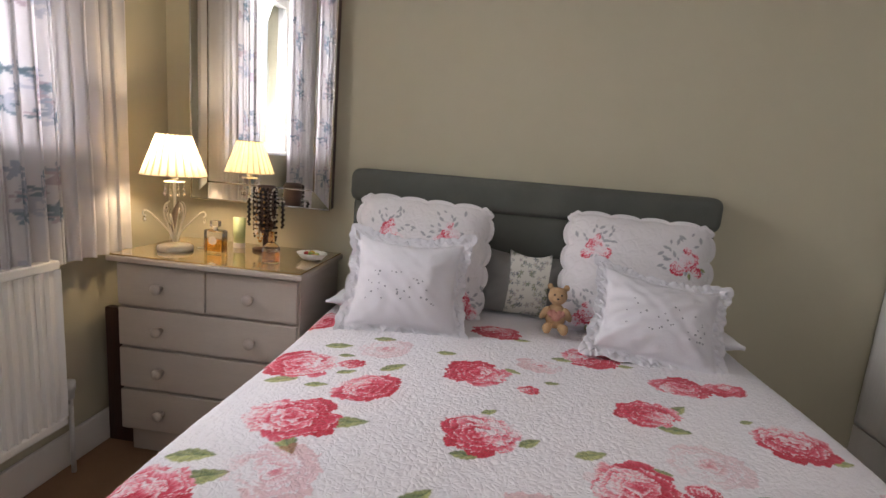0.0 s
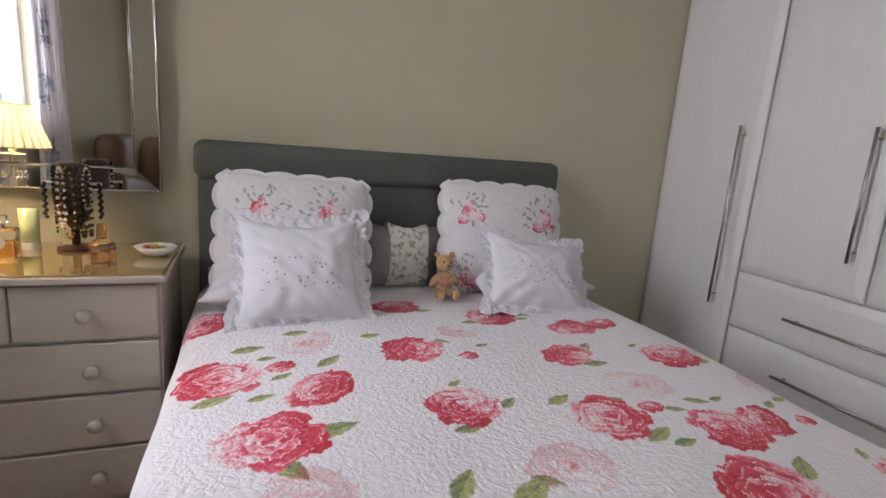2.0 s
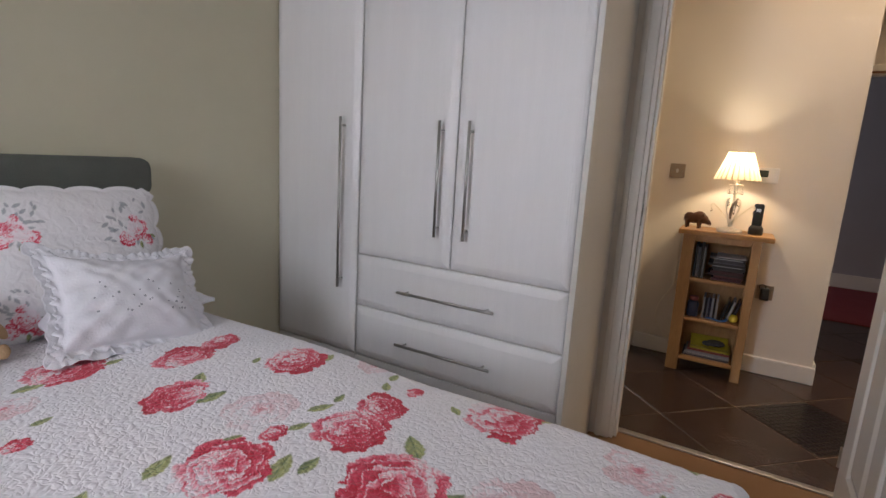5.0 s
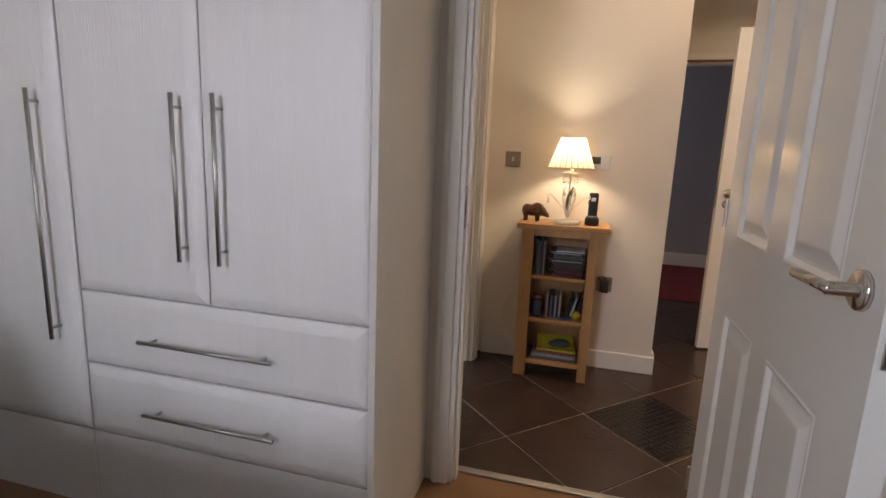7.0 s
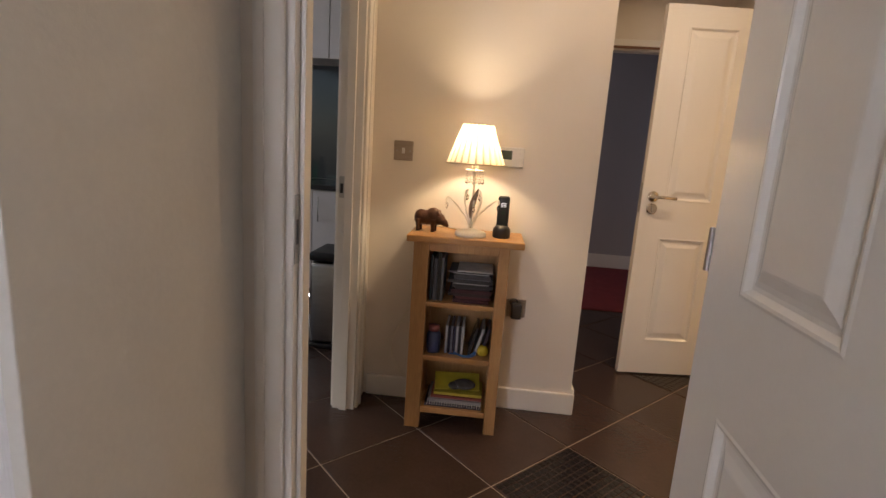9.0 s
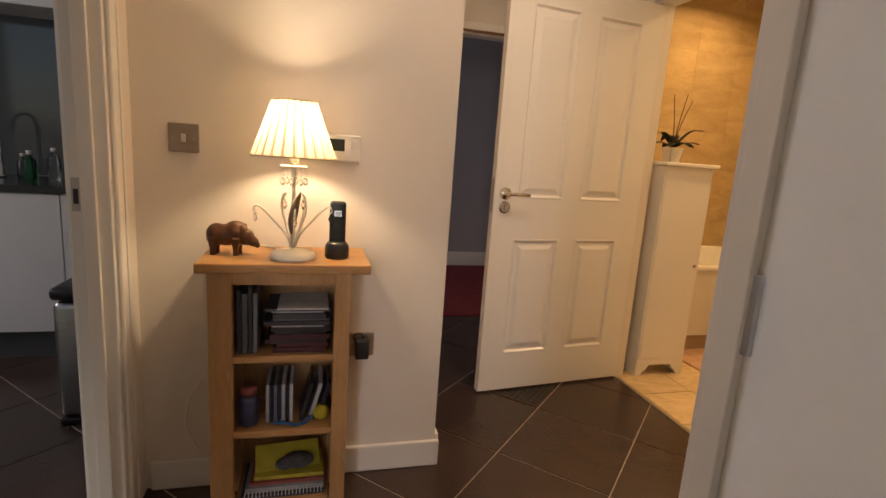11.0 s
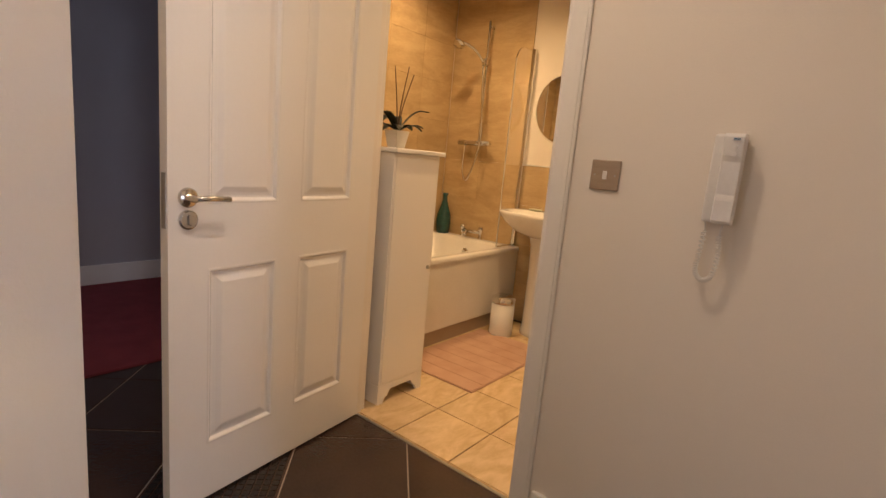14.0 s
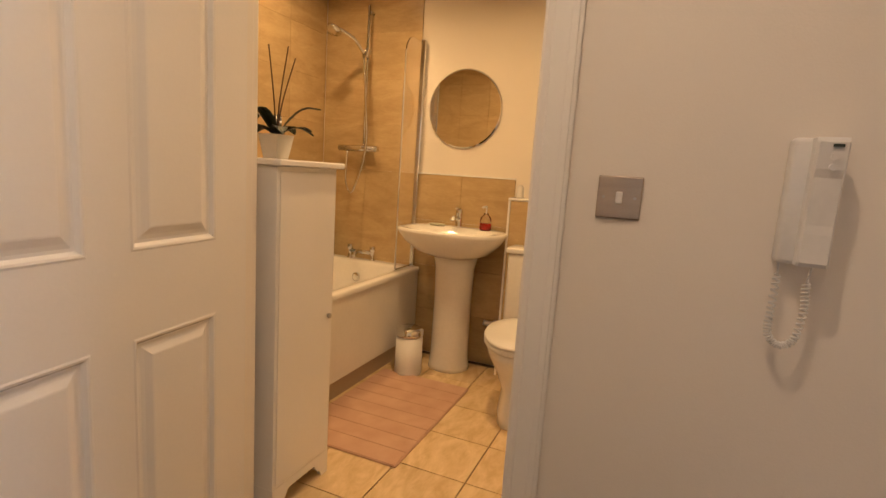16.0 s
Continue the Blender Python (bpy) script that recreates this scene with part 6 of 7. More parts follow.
for p_, q in zip(cols, cols[1:]):
    for i in range(4):
        b.faces.new((p_[i], q[i], q[(i + 1) % 4], p_[(i + 1) % 4]))
b.faces.new(cols[0])
b.faces.new(cols[-1])
part("foot_rail", b, M_GLOSS, pc, "scalloped front rail")
for y0, y1 in ((PY0, PY0 + 0.018), (PY1 - 0.018, PY1)):
    part("foot", box(PX0 + 0.018, PX1, y0, y1, 0.0, 0.10), M_GLOSS, pc)
part("door_knob", ball(PX0 - 0.012, PY0 + 0.035, 0.66, 0.010), M_STEEL, pc, "small steel knob", True)
# orchid in a square pot
op = thing("potted_orchid", (3.985, -1.835, 1.227), "dark-leaved orchid with bare stems in white pot", "potted plant")
b = bmesh.new()
rr = []
for w, z in ((0.028, 0), (0.041, 0.080), (0.037, 0.080), (0.030, 0.06)):
    rr.append([b.verts.new((3.985 + sx_ * w, -1.835 + sy_ * w, 1.2275 + z)) for sx_, sy_ in ((-1, -1), (1, -1), (1, 1), (-1, 1))])
for a, c in zip(rr, rr[1:]):
    for i in range(4):
        b.faces.new((a[i], a[(i + 1) % 4], c[(i + 1) % 4], c[i]))
b.faces.new(rr[0])
b.faces.new(rr[-1])
part("pot", b, M_CERAMIC, op)
M_ORCHID = mat("dark_orchid_leaf", (0.018, 0.030, 0.014), (0.012, 0.020, 0.012), 12, 0.35, 0.1, 60)
M_STEM = mat("dry_orchid_stem", (0.10, 0.055, 0.03), None, 30, 0.7, 0.3, 120)
go = np.random.default_rng(3)
for k in range(11):
    a = k * 0.61 + go.uniform(-0.2, 0.2)
    ln, dr = go.uniform(0.12, 0.20), go.uniform(-0.01, 0.06)
    b = bmesh.new()
    prev = None
    for i in range(8):
        t = i / 7
        w = 0.025 * math.sin(math.pi * (0.12 + 0.86 * t)) ** 0.7
        x, y = 3.985 + ln * t * math.cos(a), -1.835 + ln * t * math.sin(a)
        z = 1.300 + (0.045 + 0.05 * (k % 3 == 0)) * math.sin(math.pi * min(1, t * 1.1) * 0.62) - dr * t * t
        row = [b.verts.new((x - w * math.sin(a), y + w * math.cos(a), z + 0.004)), b.verts.new((x, y, z)), b.verts.new((x + w * math.sin(a), y - w * math.cos(a), z + 0.004))]
        if prev:
            b.faces.new((prev[0], prev[1], row[1], row[0]))
            b.faces.new((prev[1], prev[2], row[2], row[1]))
        prev = row
    bmesh.ops.solidify(b, geom=b.faces[:], thickness=0.002)
    part("leaf", b, M_ORCHID, op, "", True)
for dx_, dy_, h in ((0.010, 0.03, 0.30), (-0.006, -0.045, 0.31), (-0.012, -0.075, 0.28)):
    part("stem", tube(curve_points([(3.985, -1.835, 1.29), (3.985 + dx_ * 0.4, -1.835 + dy_ * 0.3, 1.29 + h * 0.45), (3.985 + dx_, -1.835 + dy_, 1.29 + h)], 6), 0.0028, 6, taper=0.7), M_STEM, op, "dry bare stem", True)

# bath
BX_, BE, BN, BF, RIM = 4.205, 5.028, -1.68, FY + 0.010, 0.585
bt = thing("bathtub", (4.6, -2.6, 0), "white acrylic bath with panelled side", "bathtub")
b = bmesh.new()


def rounded(x0, x1, y0, y1, r, z, n=6):
    out = []
    for cx_, cy_, a0 in ((x1 - r, y1 - r, 0), (x0 + r, y1 - r, 90), (x0 + r, y0 + r, 180), (x1 - r, y0 + r, 270)):
        for k in range(n + 1):
            a = radians(a0 + 90 * k / n)
            out.append(b.verts.new((cx_ + r * math.cos(a), cy_ + r * math.sin(a), z)))
    return out


rings = [rounded(BX_, BE, BF, BN, 0.012, RIM - 0.030), rounded(BX_, BE, BF, BN, 0.012, RIM - 0.008), rounded(BX_ + 0.006, BE - 0.006, BF + 0.006, BN - 0.006, 0.012, RIM),
         rounded(BX_ + 0.060, BE - 0.055, BF + 0.115, BN - 0.060, 0.10, RIM), rounded(BX_ + 0.072, BE - 0.067, BF + 0.128, BN - 0.075, 0.10, RIM - 0.012),
         rounded(BX_ + 0.10, BE - 0.10, BF + 0.18, BN - 0.18, 0.12, RIM - 0.28), rounded(BX_ + 0.15, BE - 0.15, BF + 0.26, BN - 0.30, 0.12, RIM - 0.37)]
for a, c in zip(rings, rings[1:]):
    for i in range(len(a)):
        b.faces.new((a[i], a[(i + 1) % len(a)], c[(i + 1) % len(a)], c[i]))
b.faces.new(rings[-1])
part("tub", b, M_ACRYLIC, bt, "", True)
part("side_panel", box(BX_ + 0.012, BX_ + 0.020, BF, BN - 0.002, 0.105, RIM - 0.030, 0.002), M_ACRYLIC, bt)
part("plinth", box(BX_ + 0.028, BX_ + 0.038, BF, BN - 0.002, 0.0, 0.105), mat("taupe_plinth", (0.42, 0.33, 0.24), None, 5, 0.5), bt, "taupe plinth strip")
part("end_panel", box(BX_ + 0.022, BE, BN - 0.024, BN - 0.004, 0.0, RIM - 0.030), M_ACRYLIC, bt)
part("overflow", lathe([(0.030, 0), (0.030, 0.006), (0.020, 0.010), (0, 0.011)], 4.60, BF + 0.165, RIM - 0.10, 20, axis="y"), M_CHROME, bt, "round chrome overflow", True)
# bath mixer
mx_ = thing("bath_mixer", (4.64, FY + 0.06, RIM), "chrome bath mixer tap with two levers", "tap")
for x in (4.55, 4.73):
    part("pillar", lathe([(0.022, 0), (0.022, 0.008), (0.013, 0.012), (0.013, 0.065), (0.020, 0.068), (0.020, 0.098), (0, 0.10)], x, FY + 0.060, RIM, 16), M_CHROME, mx_, "", True)
b = tube([(4.55, FY + 0.06, RIM + 0.055), (4.73, FY + 0.06, RIM + 0.055)], 0.014, 12)
tube(curve_points([(4.64, FY + 0.06, RIM + 0.055), (4.64, FY + 0.11, RIM + 0.065), (4.64, FY + 0.16, RIM + 0.035)], 6), 0.013, 10, b)
part("spout", b, M_CHROME, mx_, "", True)
# shower
sw_ = thing("shower", (4.70, FY + 0.05, 1.3), "chrome thermostatic bar shower with riser and hose", "shower")
SXc, SYc = 4.690, FY + 0.075
part("bar_valve", tube([(SXc - 0.15, SYc, 1.345), (SXc + 0.15, SYc, 1.345)], 0.021, 16), M_CHROME, sw_, "", True)
for x in (SXc - 0.07, SXc + 0.07):
    part("elbow", tube([(x, FY + 0.012, 1.345), (x, SYc, 1.345)], 0.014, 12), M_CHROME, sw_, "", True)
part("riser", tube([(SXc - 0.04, SYc - 0.01, 1.365), (SXc - 0.04, SYc - 0.01, 2.26)], 0.0095, 12), M_CHROME, sw_, "", True)
part("wall_bracket", tube([(SXc - 0.04, FY + 0.012, 2.22), (SXc - 0.04, SYc - 0.01, 2.22)], 0.011, 10), M_CHROME, sw_, "", True)
part("slider", box(SXc - 0.062, SXc - 0.018, SYc - 0.03, SYc + 0.03, 1.93, 1.985, 0.010, 3), M_CHROME, sw_, "", True)
b = tube(curve_points([(SXc - 0.04, SYc + 0.03, 1.95), (SXc - 0.01, SYc + 0.10, 2.02), (SXc + 0.04, SYc + 0.17, 2.06), (SXc + 0.06, SYc + 0.21, 2.06)], 6), 0.011, 10)
part("handset", b, M_CHROME, sw_, "", True)
hd = lathe([(0.012, 0.014), (0.045, 0.006), (0.048, -0.006), (0.044, -0.012), (0, -0.012)], 0, 0, 0, 24)
bmesh.ops.transform(hd, matrix=pose(SXc + 0.062, SYc + 0.225, 2.05, 28, 0, 0), verts=hd.verts)
part("head", hd, M_CHROME, sw_, "round shower head", True)
part("hose", tube(curve_points([(SXc - 0.04, SYc + 0.035, 1.93), (SXc - 0.07, SYc + 0.05, 1.7), (SXc - 0.09, SYc + 0.05, 1.35), (SXc + 0.00, SYc + 0.045, 1.06), (SXc + 0.07, SYc + 0.03, 1.12), (SXc + 0.08, SYc + 0.01, 1.33)], 8), 0.008, 8), M_CHROME, sw_, "chrome hose", True)
# glass screen
sc = thing("shower_screen", (4.262, -3.1, RIM), "clear glass bath screen with chrome wall profile", "shower screen")
b = bmesh.new()
sil = [(-3.462, RIM + 0.012), (-3.24, RIM + 0.012), (-3.24, 1.92)] + [(-3.34 + 0.10 * math.cos(radians(a)), 1.92 + 0.10 * math.sin(radians(a))) for a in range(10, 91, 10)] + [(-3.462, 2.02)]
fr = [b.verts.new((4.259, y, z)) for y, z in sil]
bk = [b.verts.new((4.265, y, z)) for y, z in sil]
b.faces.new(fr)
b.faces.new(bk)
for i in range(len(sil)):
    b.faces.new((fr[i], fr[(i + 1) % len(sil)], bk[(i + 1) % len(sil)], bk[i]))
g_ = part("glass", b, M_GLASS, sc)
g_.visible_shadow = False
part("profile", box(4.245, 4.278, FY + 0.010, FY + 0.040, RIM + 0.002, 2.04, 0.004), M_CHROME, sc, "chrome profile")
part("seal", tube([(4.262, -3.46, RIM + 0.008), (4.262, -3.24, RIM + 0.008)], 0.006, 8), M_CHROME, sc)
part("edge_strip", tube([(4.262, -3.238, RIM + 0.01), (4.262, -3.238, 1.93)], 0.006, 8), M_CHROME, sc, "chrome edge strip")
# vase on the bath's corner
solo("vase", lathe([(0, 0), (0.050, 0), (0.055, 0.01), (0.062, 0.08), (0.058, 0.15), (0.035, 0.22), (0.020, 0.27), (0.018, 0.31), (0.026, 0.335), (0.022, 0.335), (0.014, 0.31), (0, 0.30)], 4.93, FY + 0.075, RIM + 0.0005, 22), mat("teal_glaze", (0.012, 0.055, 0.055), (0.02, 0.085, 0.08), 10, 0.2, 0.2, 40), (4.93, FY + 0.075, RIM), "dark teal vase on the bath rim", "vase", smooth=True)

# basin
WX, WZ = 3.903, 0.880
ws = thing("basin", (WX, -3.28, 0), "white ceramic basin on a full pedestal", "basin")
b = bmesh.new()


def basin_ring(hw, yf, yb, z, p=2.6, n=40):
    out = []
    for k in range(n):
        a = 2 * math.pi * k / n
        c, s = math.cos(a), math.sin(a)
        x = math.copysign(abs(c) ** (2 / p), c) * hw
        y = math.copysign(abs(s) ** (2 / p), s)
        ym, yr = (yf + yb) / 2, (yf - yb) / 2
        out.append(b.verts.new((WX + x, ym + y * yr, z)))
    return out


rs = [basin_ring(0.13, -3.20, -3.46, 0.715), basin_ring(0.22, -3.14, -3.48, 0.745), basin_ring(0.290, -3.075, -3.490, 0.805), basin_ring(0.324, -3.058, -3.494, 0.862, 3.2),
      basin_ring(0.324, -3.058, -3.494, WZ, 3.4), basin_ring(0.312, -3.068, -3.488, WZ + 0.005, 3.4), basin_ring(0.262, -3.105, -3.370, WZ + 0.001, 2.8), basin_ring(0.235, -3.125, -3.355, WZ - 0.05, 2.6), basin_ring(0.12, -3.18, -3.31, WZ - 0.115, 2.2)]
for a, c in zip(rs, rs[1:]):
    for i in range(40):
        b.faces.new((a[i], a[(i + 1) % 40], c[(i + 1) % 40], c[i]))
b.faces.new(rs[0])
b.faces.new(rs[-1])
part("bowl", b, M_CERAMIC, ws, "", True)
b = bmesh.new()
pr_ = []
for hw, z in ((0.130, 0.0), (0.128, 0.03), (0.120, 0.08), (0.117, 0.45), (0.123, 0.65), (0.140, 0.730)):
    pr_.append([b.verts.new((WX - 0.012 + hw * math.cos(a), -3.335 + (hw * 1.0) * math.sin(a), z)) for a in (2 * math.pi * k / 28 for k in range(28))])
for a, c in zip(pr_, pr_[1:]):
    for i in range(28):
        b.faces.new((a[i], a[(i + 1) % 28], c[(i + 1) % 28], c[i]))
b.faces.new(pr_[0])
b.faces.new(pr_[-1])
part("pedestal", b, M_CERAMIC, ws, "", True)
tp = thing("basin_tap", (WX + 0.02, -3.42, WZ), "chrome single-lever basin mixer", "tap")
b = lathe([(0.024, 0), (0.022, 0.01), (0.020, 0.085), (0.022, 0.09), (0.022, 0.115), (0, 0.118)], WX + 0.02, -3.425, WZ + 0.004, 18)
tube([(WX + 0.02, -3.42, WZ + 0.06), (WX + 0.02, -3.34, WZ + 0.075), (WX + 0.02, -3.31, WZ + 0.062)], 0.013, 10, b)
part("body", b, M_CHROME, tp, "", True)
part("lever", box(WX + 0.010, WX + 0.030, -3.43, -3.37, WZ + 0.122, WZ + 0.132, 0.004), M_CHROME, tp, "", True)
sp = thing("soap_bottle", (3.745, -3.425, WZ), "clear soap dispenser with red soap and pump", "soap dispenser")
part("bottle", lathe([(0, 0), (0.034, 0), (0.036, 0.01), (0.034, 0.075), (0.014, 0.095), (0.014, 0.105), (0, 0.105)], 3.745, -3.425, WZ + 0.005, 18), M_GLASS, sp, "", True)
part("soap", lathe([(0, 0.003), (0.031, 0.004), (0.033, 0.010), (0.0325, 0.040), (0, 0.041)], 3.745, -3.425, WZ + 0.005, 18), mat("red_soap", (0.55, 0.035, 0.02), None, 9, 0.2), sp, "", True)
b = tube([(3.745, -3.425, WZ + 0.105), (3.745, -3.425, WZ + 0.15)], 0.005, 8)
tube([(3.745, -3.425, WZ + 0.15), (3.755, -3.385, WZ + 0.147)], 0.007, 8, b)
part("pump", b, M_WHITEPLASTIC, sp, "", True)
solo("soap_dish", lathe([(0, 0), (0.045, 0), (0.055, 0.012), (0.051, 0.012), (0.040, 0.004), (0, 0.004)], 4.065, -3.41, WZ + 0.005, 24, sy=0.7), mat("pale_green_soap_dish", (0.55, 0.55, 0.42), None, 8, 0.4), (4.065, -3.41, WZ + 0.005), "flat oval soap dish on the basin", "soap dish", smooth=True)
# round mirror
rm = thing("round_mirror", (3.962, FY, 1.622), "round frameless mirror above the basin", "mirror")
part("glass", lathe([(0.235, 0.012), (0.243, 0.009), (0.243, 0.002), (0, 0.002)][::-1] + [(0.0, 0.012)], 3.962, FY, 1.622, 64, axis="y"), M_MIRROR, rm)
# pedal bin
pb = thing("pedal_bin", (4.062, -3.10, 0), "small white pedal bin with chrome lid", "bin")
part("body", lathe([(0, 0), (0.080, 0), (0.082, 0.01), (0.080, 0.235), (0, 0.235)], 4.062, -3.10, 0.0045, 28), M_WHITEPLASTIC, pb, "", True)
part("lid", lathe([(0.082, 0.236), (0.084, 0.242), (0.083, 0.275), (0.060, 0.288), (0, 0.291)], 4.062, -3.10, 0.0045, 28), M_CHROME, pb, "chrome domed lid", True)
part("pedal", box(4.045, 4.079, -3.025, -3.005, 0.012, 0.020, 0.003), M_CHROME, pb)
# bath mat with raised ribs
bm_ = thing("bath_mat", (3.92, -2.62, 0), "pink ribbed cotton bath mat on the tiles", "bath mat")
part("base", box(3.645, 4.205, -3.060, -2.180, 0.0045, 0.013, 0.004), M_MAT, bm_)
for i in range(8):
    y0 = -3.052 + i * 0.1088
    part("rib", box(3.652, 4.198, y0, y0 + 0.1065, 0.0115, 0.0162, 0.0022), M_MAT, bm_)
# toilet with boxed cistern
TX = 3.335
tl = thing("toilet", (TX, -2.95, 0), "white close-coupled toilet, seat lid down", "toilet")
b = bmesh.new()


def egg(hw, y0, y1, z, n=32):
    out = []
    for k in range(n):
        a = 2 * math.pi * k / n
        x = hw * math.sin(a) * (1 - 0.10 * math.cos(a))
        y = (y0 + y1) / 2 + (y1 - y0) / 2 * math.cos(a)
        out.append(b.verts.new((TX + x, y, z)))
    return out


def skin(rs_):
    for a, c in zip(rs_, rs_[1:]):
        for i in range(len(a)):
            b.faces.new((a[i], a[(i + 1) % len(a)], c[(i + 1) % len(a)], c[i]))
    b.faces.new(rs_[0])
    b.faces.new(rs_[-1])


skin([egg(0.105, -3.30, -2.72, 0.0), egg(0.105, -3.30, -2.72, 0.05), egg(0.095, -3.28, -2.76, 0.16), egg(0.13, -3.25, -2.70, 0.27), egg(0.172, -3.22, -2.655, 0.355), egg(0.178, -3.20, -2.650, 0.395)])
part("bowl", b, M_CERAMIC, tl, "", True)
b = bmesh.new()
skin([egg(0.186, -3.18, -2.640, 0.402), egg(0.190, -3.18, -2.636, 0.408), egg(0.190, -3.18, -2.636, 0.420), egg(0.186, -3.178, -2.640, 0.424)])
part("seat", b, M_WHITEPLASTIC, tl, "", True)
b = bmesh.new()
skin([egg(0.188, -3.18, -2.638, 0.428), egg(0.192, -3.18, -2.634, 0.434), egg(0.186, -3.178, -2.640, 0.446), egg(0.12, -3.12, -2.74, 0.456)])
part("lid", b, M_WHITEPLASTIC, tl, "", True)
part("cistern", box(TX - 0.185, TX + 0.185, -3.345, -3.175, 0.40, 0.80, 0.02, 4), M_CERAMIC, tl, "", True)
part("cistern_lid", box(TX - 0.195, TX + 0.195, -3.347, -3.165, 0.80, 0.832, 0.010, 3), M_CERAMIC, tl, "", True)
part("flush_button", lathe([(0.022, 0), (0.022, 0.005), (0, 0.006)], TX, -3.25, 0.832, 18), M_CHROME, tl)
bx = thing("pipe_boxing", (3.15, -3.42, 0), "boxed-in pipework faced with beige stone tiles", "boxing")
part("body", box(2.722, 3.578, FY + 0.002, -3.362, 0.0, 1.085), M_CREAM, bx)
part("trim", box(2.722, 3.592, FY + 0.002, -3.350, 1.085, 1.100, 0.003), M_GLOSS, bx, "white top edge")
part("corner_trim", box(3.578, 3.590, -3.362, -3.350, 0.0, 1.085), M_GLOSS, bx, "white corner bead")
for i in range(4):
    part("tile", box(2.724, 3.576, -3.361, -3.353, 0.005 + i * 0.27, 0.272 + i * 0.27, 0.001, 1), M_STONE, bx)
    part("tile", box(3.579, 3.586, FY + 0.012, -3.363, 0.005 + i * 0.27, 0.272 + i * 0.27, 0.001, 1), M_STONE, bx)
solo("toiletry_bottle", lathe([(0, 0), (0.022, 0), (0.024, 0.008), (0.022, 0.06), (0.010, 0.075), (0, 0.076)], 3.545, -3.43, 1.1005, 16), M_WHITEPLASTIC, (3.545, -3.43, 1.1), "small white bottle on the boxing", "bottle", smooth=True)
solo("basin_waste_pipe", tube(curve_points([(3.70, -3.40, 0.31), (3.66, -3.42, 0.30), (3.64, -3.47, 0.30)], 5), 0.016, 10), M_WHITEPLASTIC, (3.68, -3.43, 0.3), "white waste pipe behind the basin", "pipe", smooth=True)

# ---- kitchen ----
KX, KB = 4.395, 4.998


def kitchen_unit(y0, y1, handle_y):
    k = thing("kitchen_unit", (4.7, (y0 + y1) / 2, 0), "white gloss kitchen base unit with steel handle", "kitchen unit", "kitchen base units")
    part("carcass", box(KX + 0.022, KB, y0, y1, 0.15, 0.862), M_WHITEPLASTIC, k)
    d = part("door", box(KX, KX + 0.020, y0 + 0.0015, y1 - 0.0015, 0.152, 0.858, 0.002), M_KITCHEN, k)
    bar_handle("handle", d, (KX, handle_y, 0.645), (KX, handle_y, 0.820), (-0.03, 0, 0), 0.005)
    part("plinth", box(KX + 0.045, KX + 0.060, y0, y1, 0.0, 0.15), M_PLINTH, k)


kitchen_unit(0.722, 1.305, 1.255)
kitchen_unit(1.307, 1.900, 1.855)
kitchen_unit(1.902, 2.50, 1.95)
kitchen_unit(2.502, 3.10, 2.55)
solo("worktop", box(KX - 0.015, KB, 0.722, 3.19, 0.864, 0.900, 0.003), M_WORKTOP, (4.7, 1.9, 0.864), "polished black granite kitchen worktop", "worktop")
solo("splashback", box(KB - 0.008, KB, 0.722, 3.19, 0.901, 1.775), M_SPLASH, (KB, 1.9, 0.901), "dark glass kitchen splashback", "splashback")
for y0, y1 in ((0.722, 1.300), (1.303, 1.900), (1.903, 2.50)):
    k = thing("wall_unit", (4.85, (y0 + y1) / 2, 1.778), "white gloss kitchen wall unit", "kitchen unit", "kitchen wall units")
    part("carcass", box(4.702, KB, y0, y1, 1.778, H - 0.002), M_WHITEPLASTIC, k)
    d = part("door", box(4.682, 4.700, y0 + 0.0015, y1 - 0.0015, 1.778, H - 0.002, 0.002), M_KITCHEN, k)
    bar_handle("handle", d, (4.682, (y0 + y1) / 2 - 0.09, 1.855), (4.682, (y0 + y1) / 2 + 0.09, 1.855), (-0.03, 0, 0), 0.005)
kt = thing("kitchen_tap", (4.78, 1.735, 0.90), "tall chrome swan-neck kitchen tap", "tap")
pts_ = [(4.78, 1.735, 0.90), (4.78, 1.735, 1.08), (4.78, 1.74, 1.20), (4.78, 1.79, 1.255), (4.78, 1.855, 1.22), (4.78, 1.872, 1.135)]
part("spout", tube(curve_points(pts_, 8), 0.011, 12), M_CHROME, kt, "", True)
part("base", lathe([(0.026, 0), (0.026, 0.012), (0.018, 0.018), (0.018, 0.09), (0, 0.092)], 4.78, 1.735, 0.9005, 18), M_CHROME, kt, "", True)
part("lever", tube([(4.78, 1.735, 0.965), (4.76, 1.775, 0.975), (4.75, 1.80, 0.995)], 0.006, 8), M_CHROME, kt, "", True)
sk = thing("kitchen_sink", (4.70, 2.05, 0.90), "inset steel kitchen sink in the worktop", "sink")
part("rim", box(4.48, 4.90, 1.80, 2.35, 0.9005, 0.904, 0.0015), M_STEEL, sk)
# flat dark sheet on the rim, standing in for the bowl's shade
part("basin", box(4.51, 4.84, 1.83, 2.32, 0.9042, 0.9048), M_PLINTH, sk)
M_GREENGLASS = clear("green_soap", (0.15, 0.75, 0.35), 0.05, 1.36)
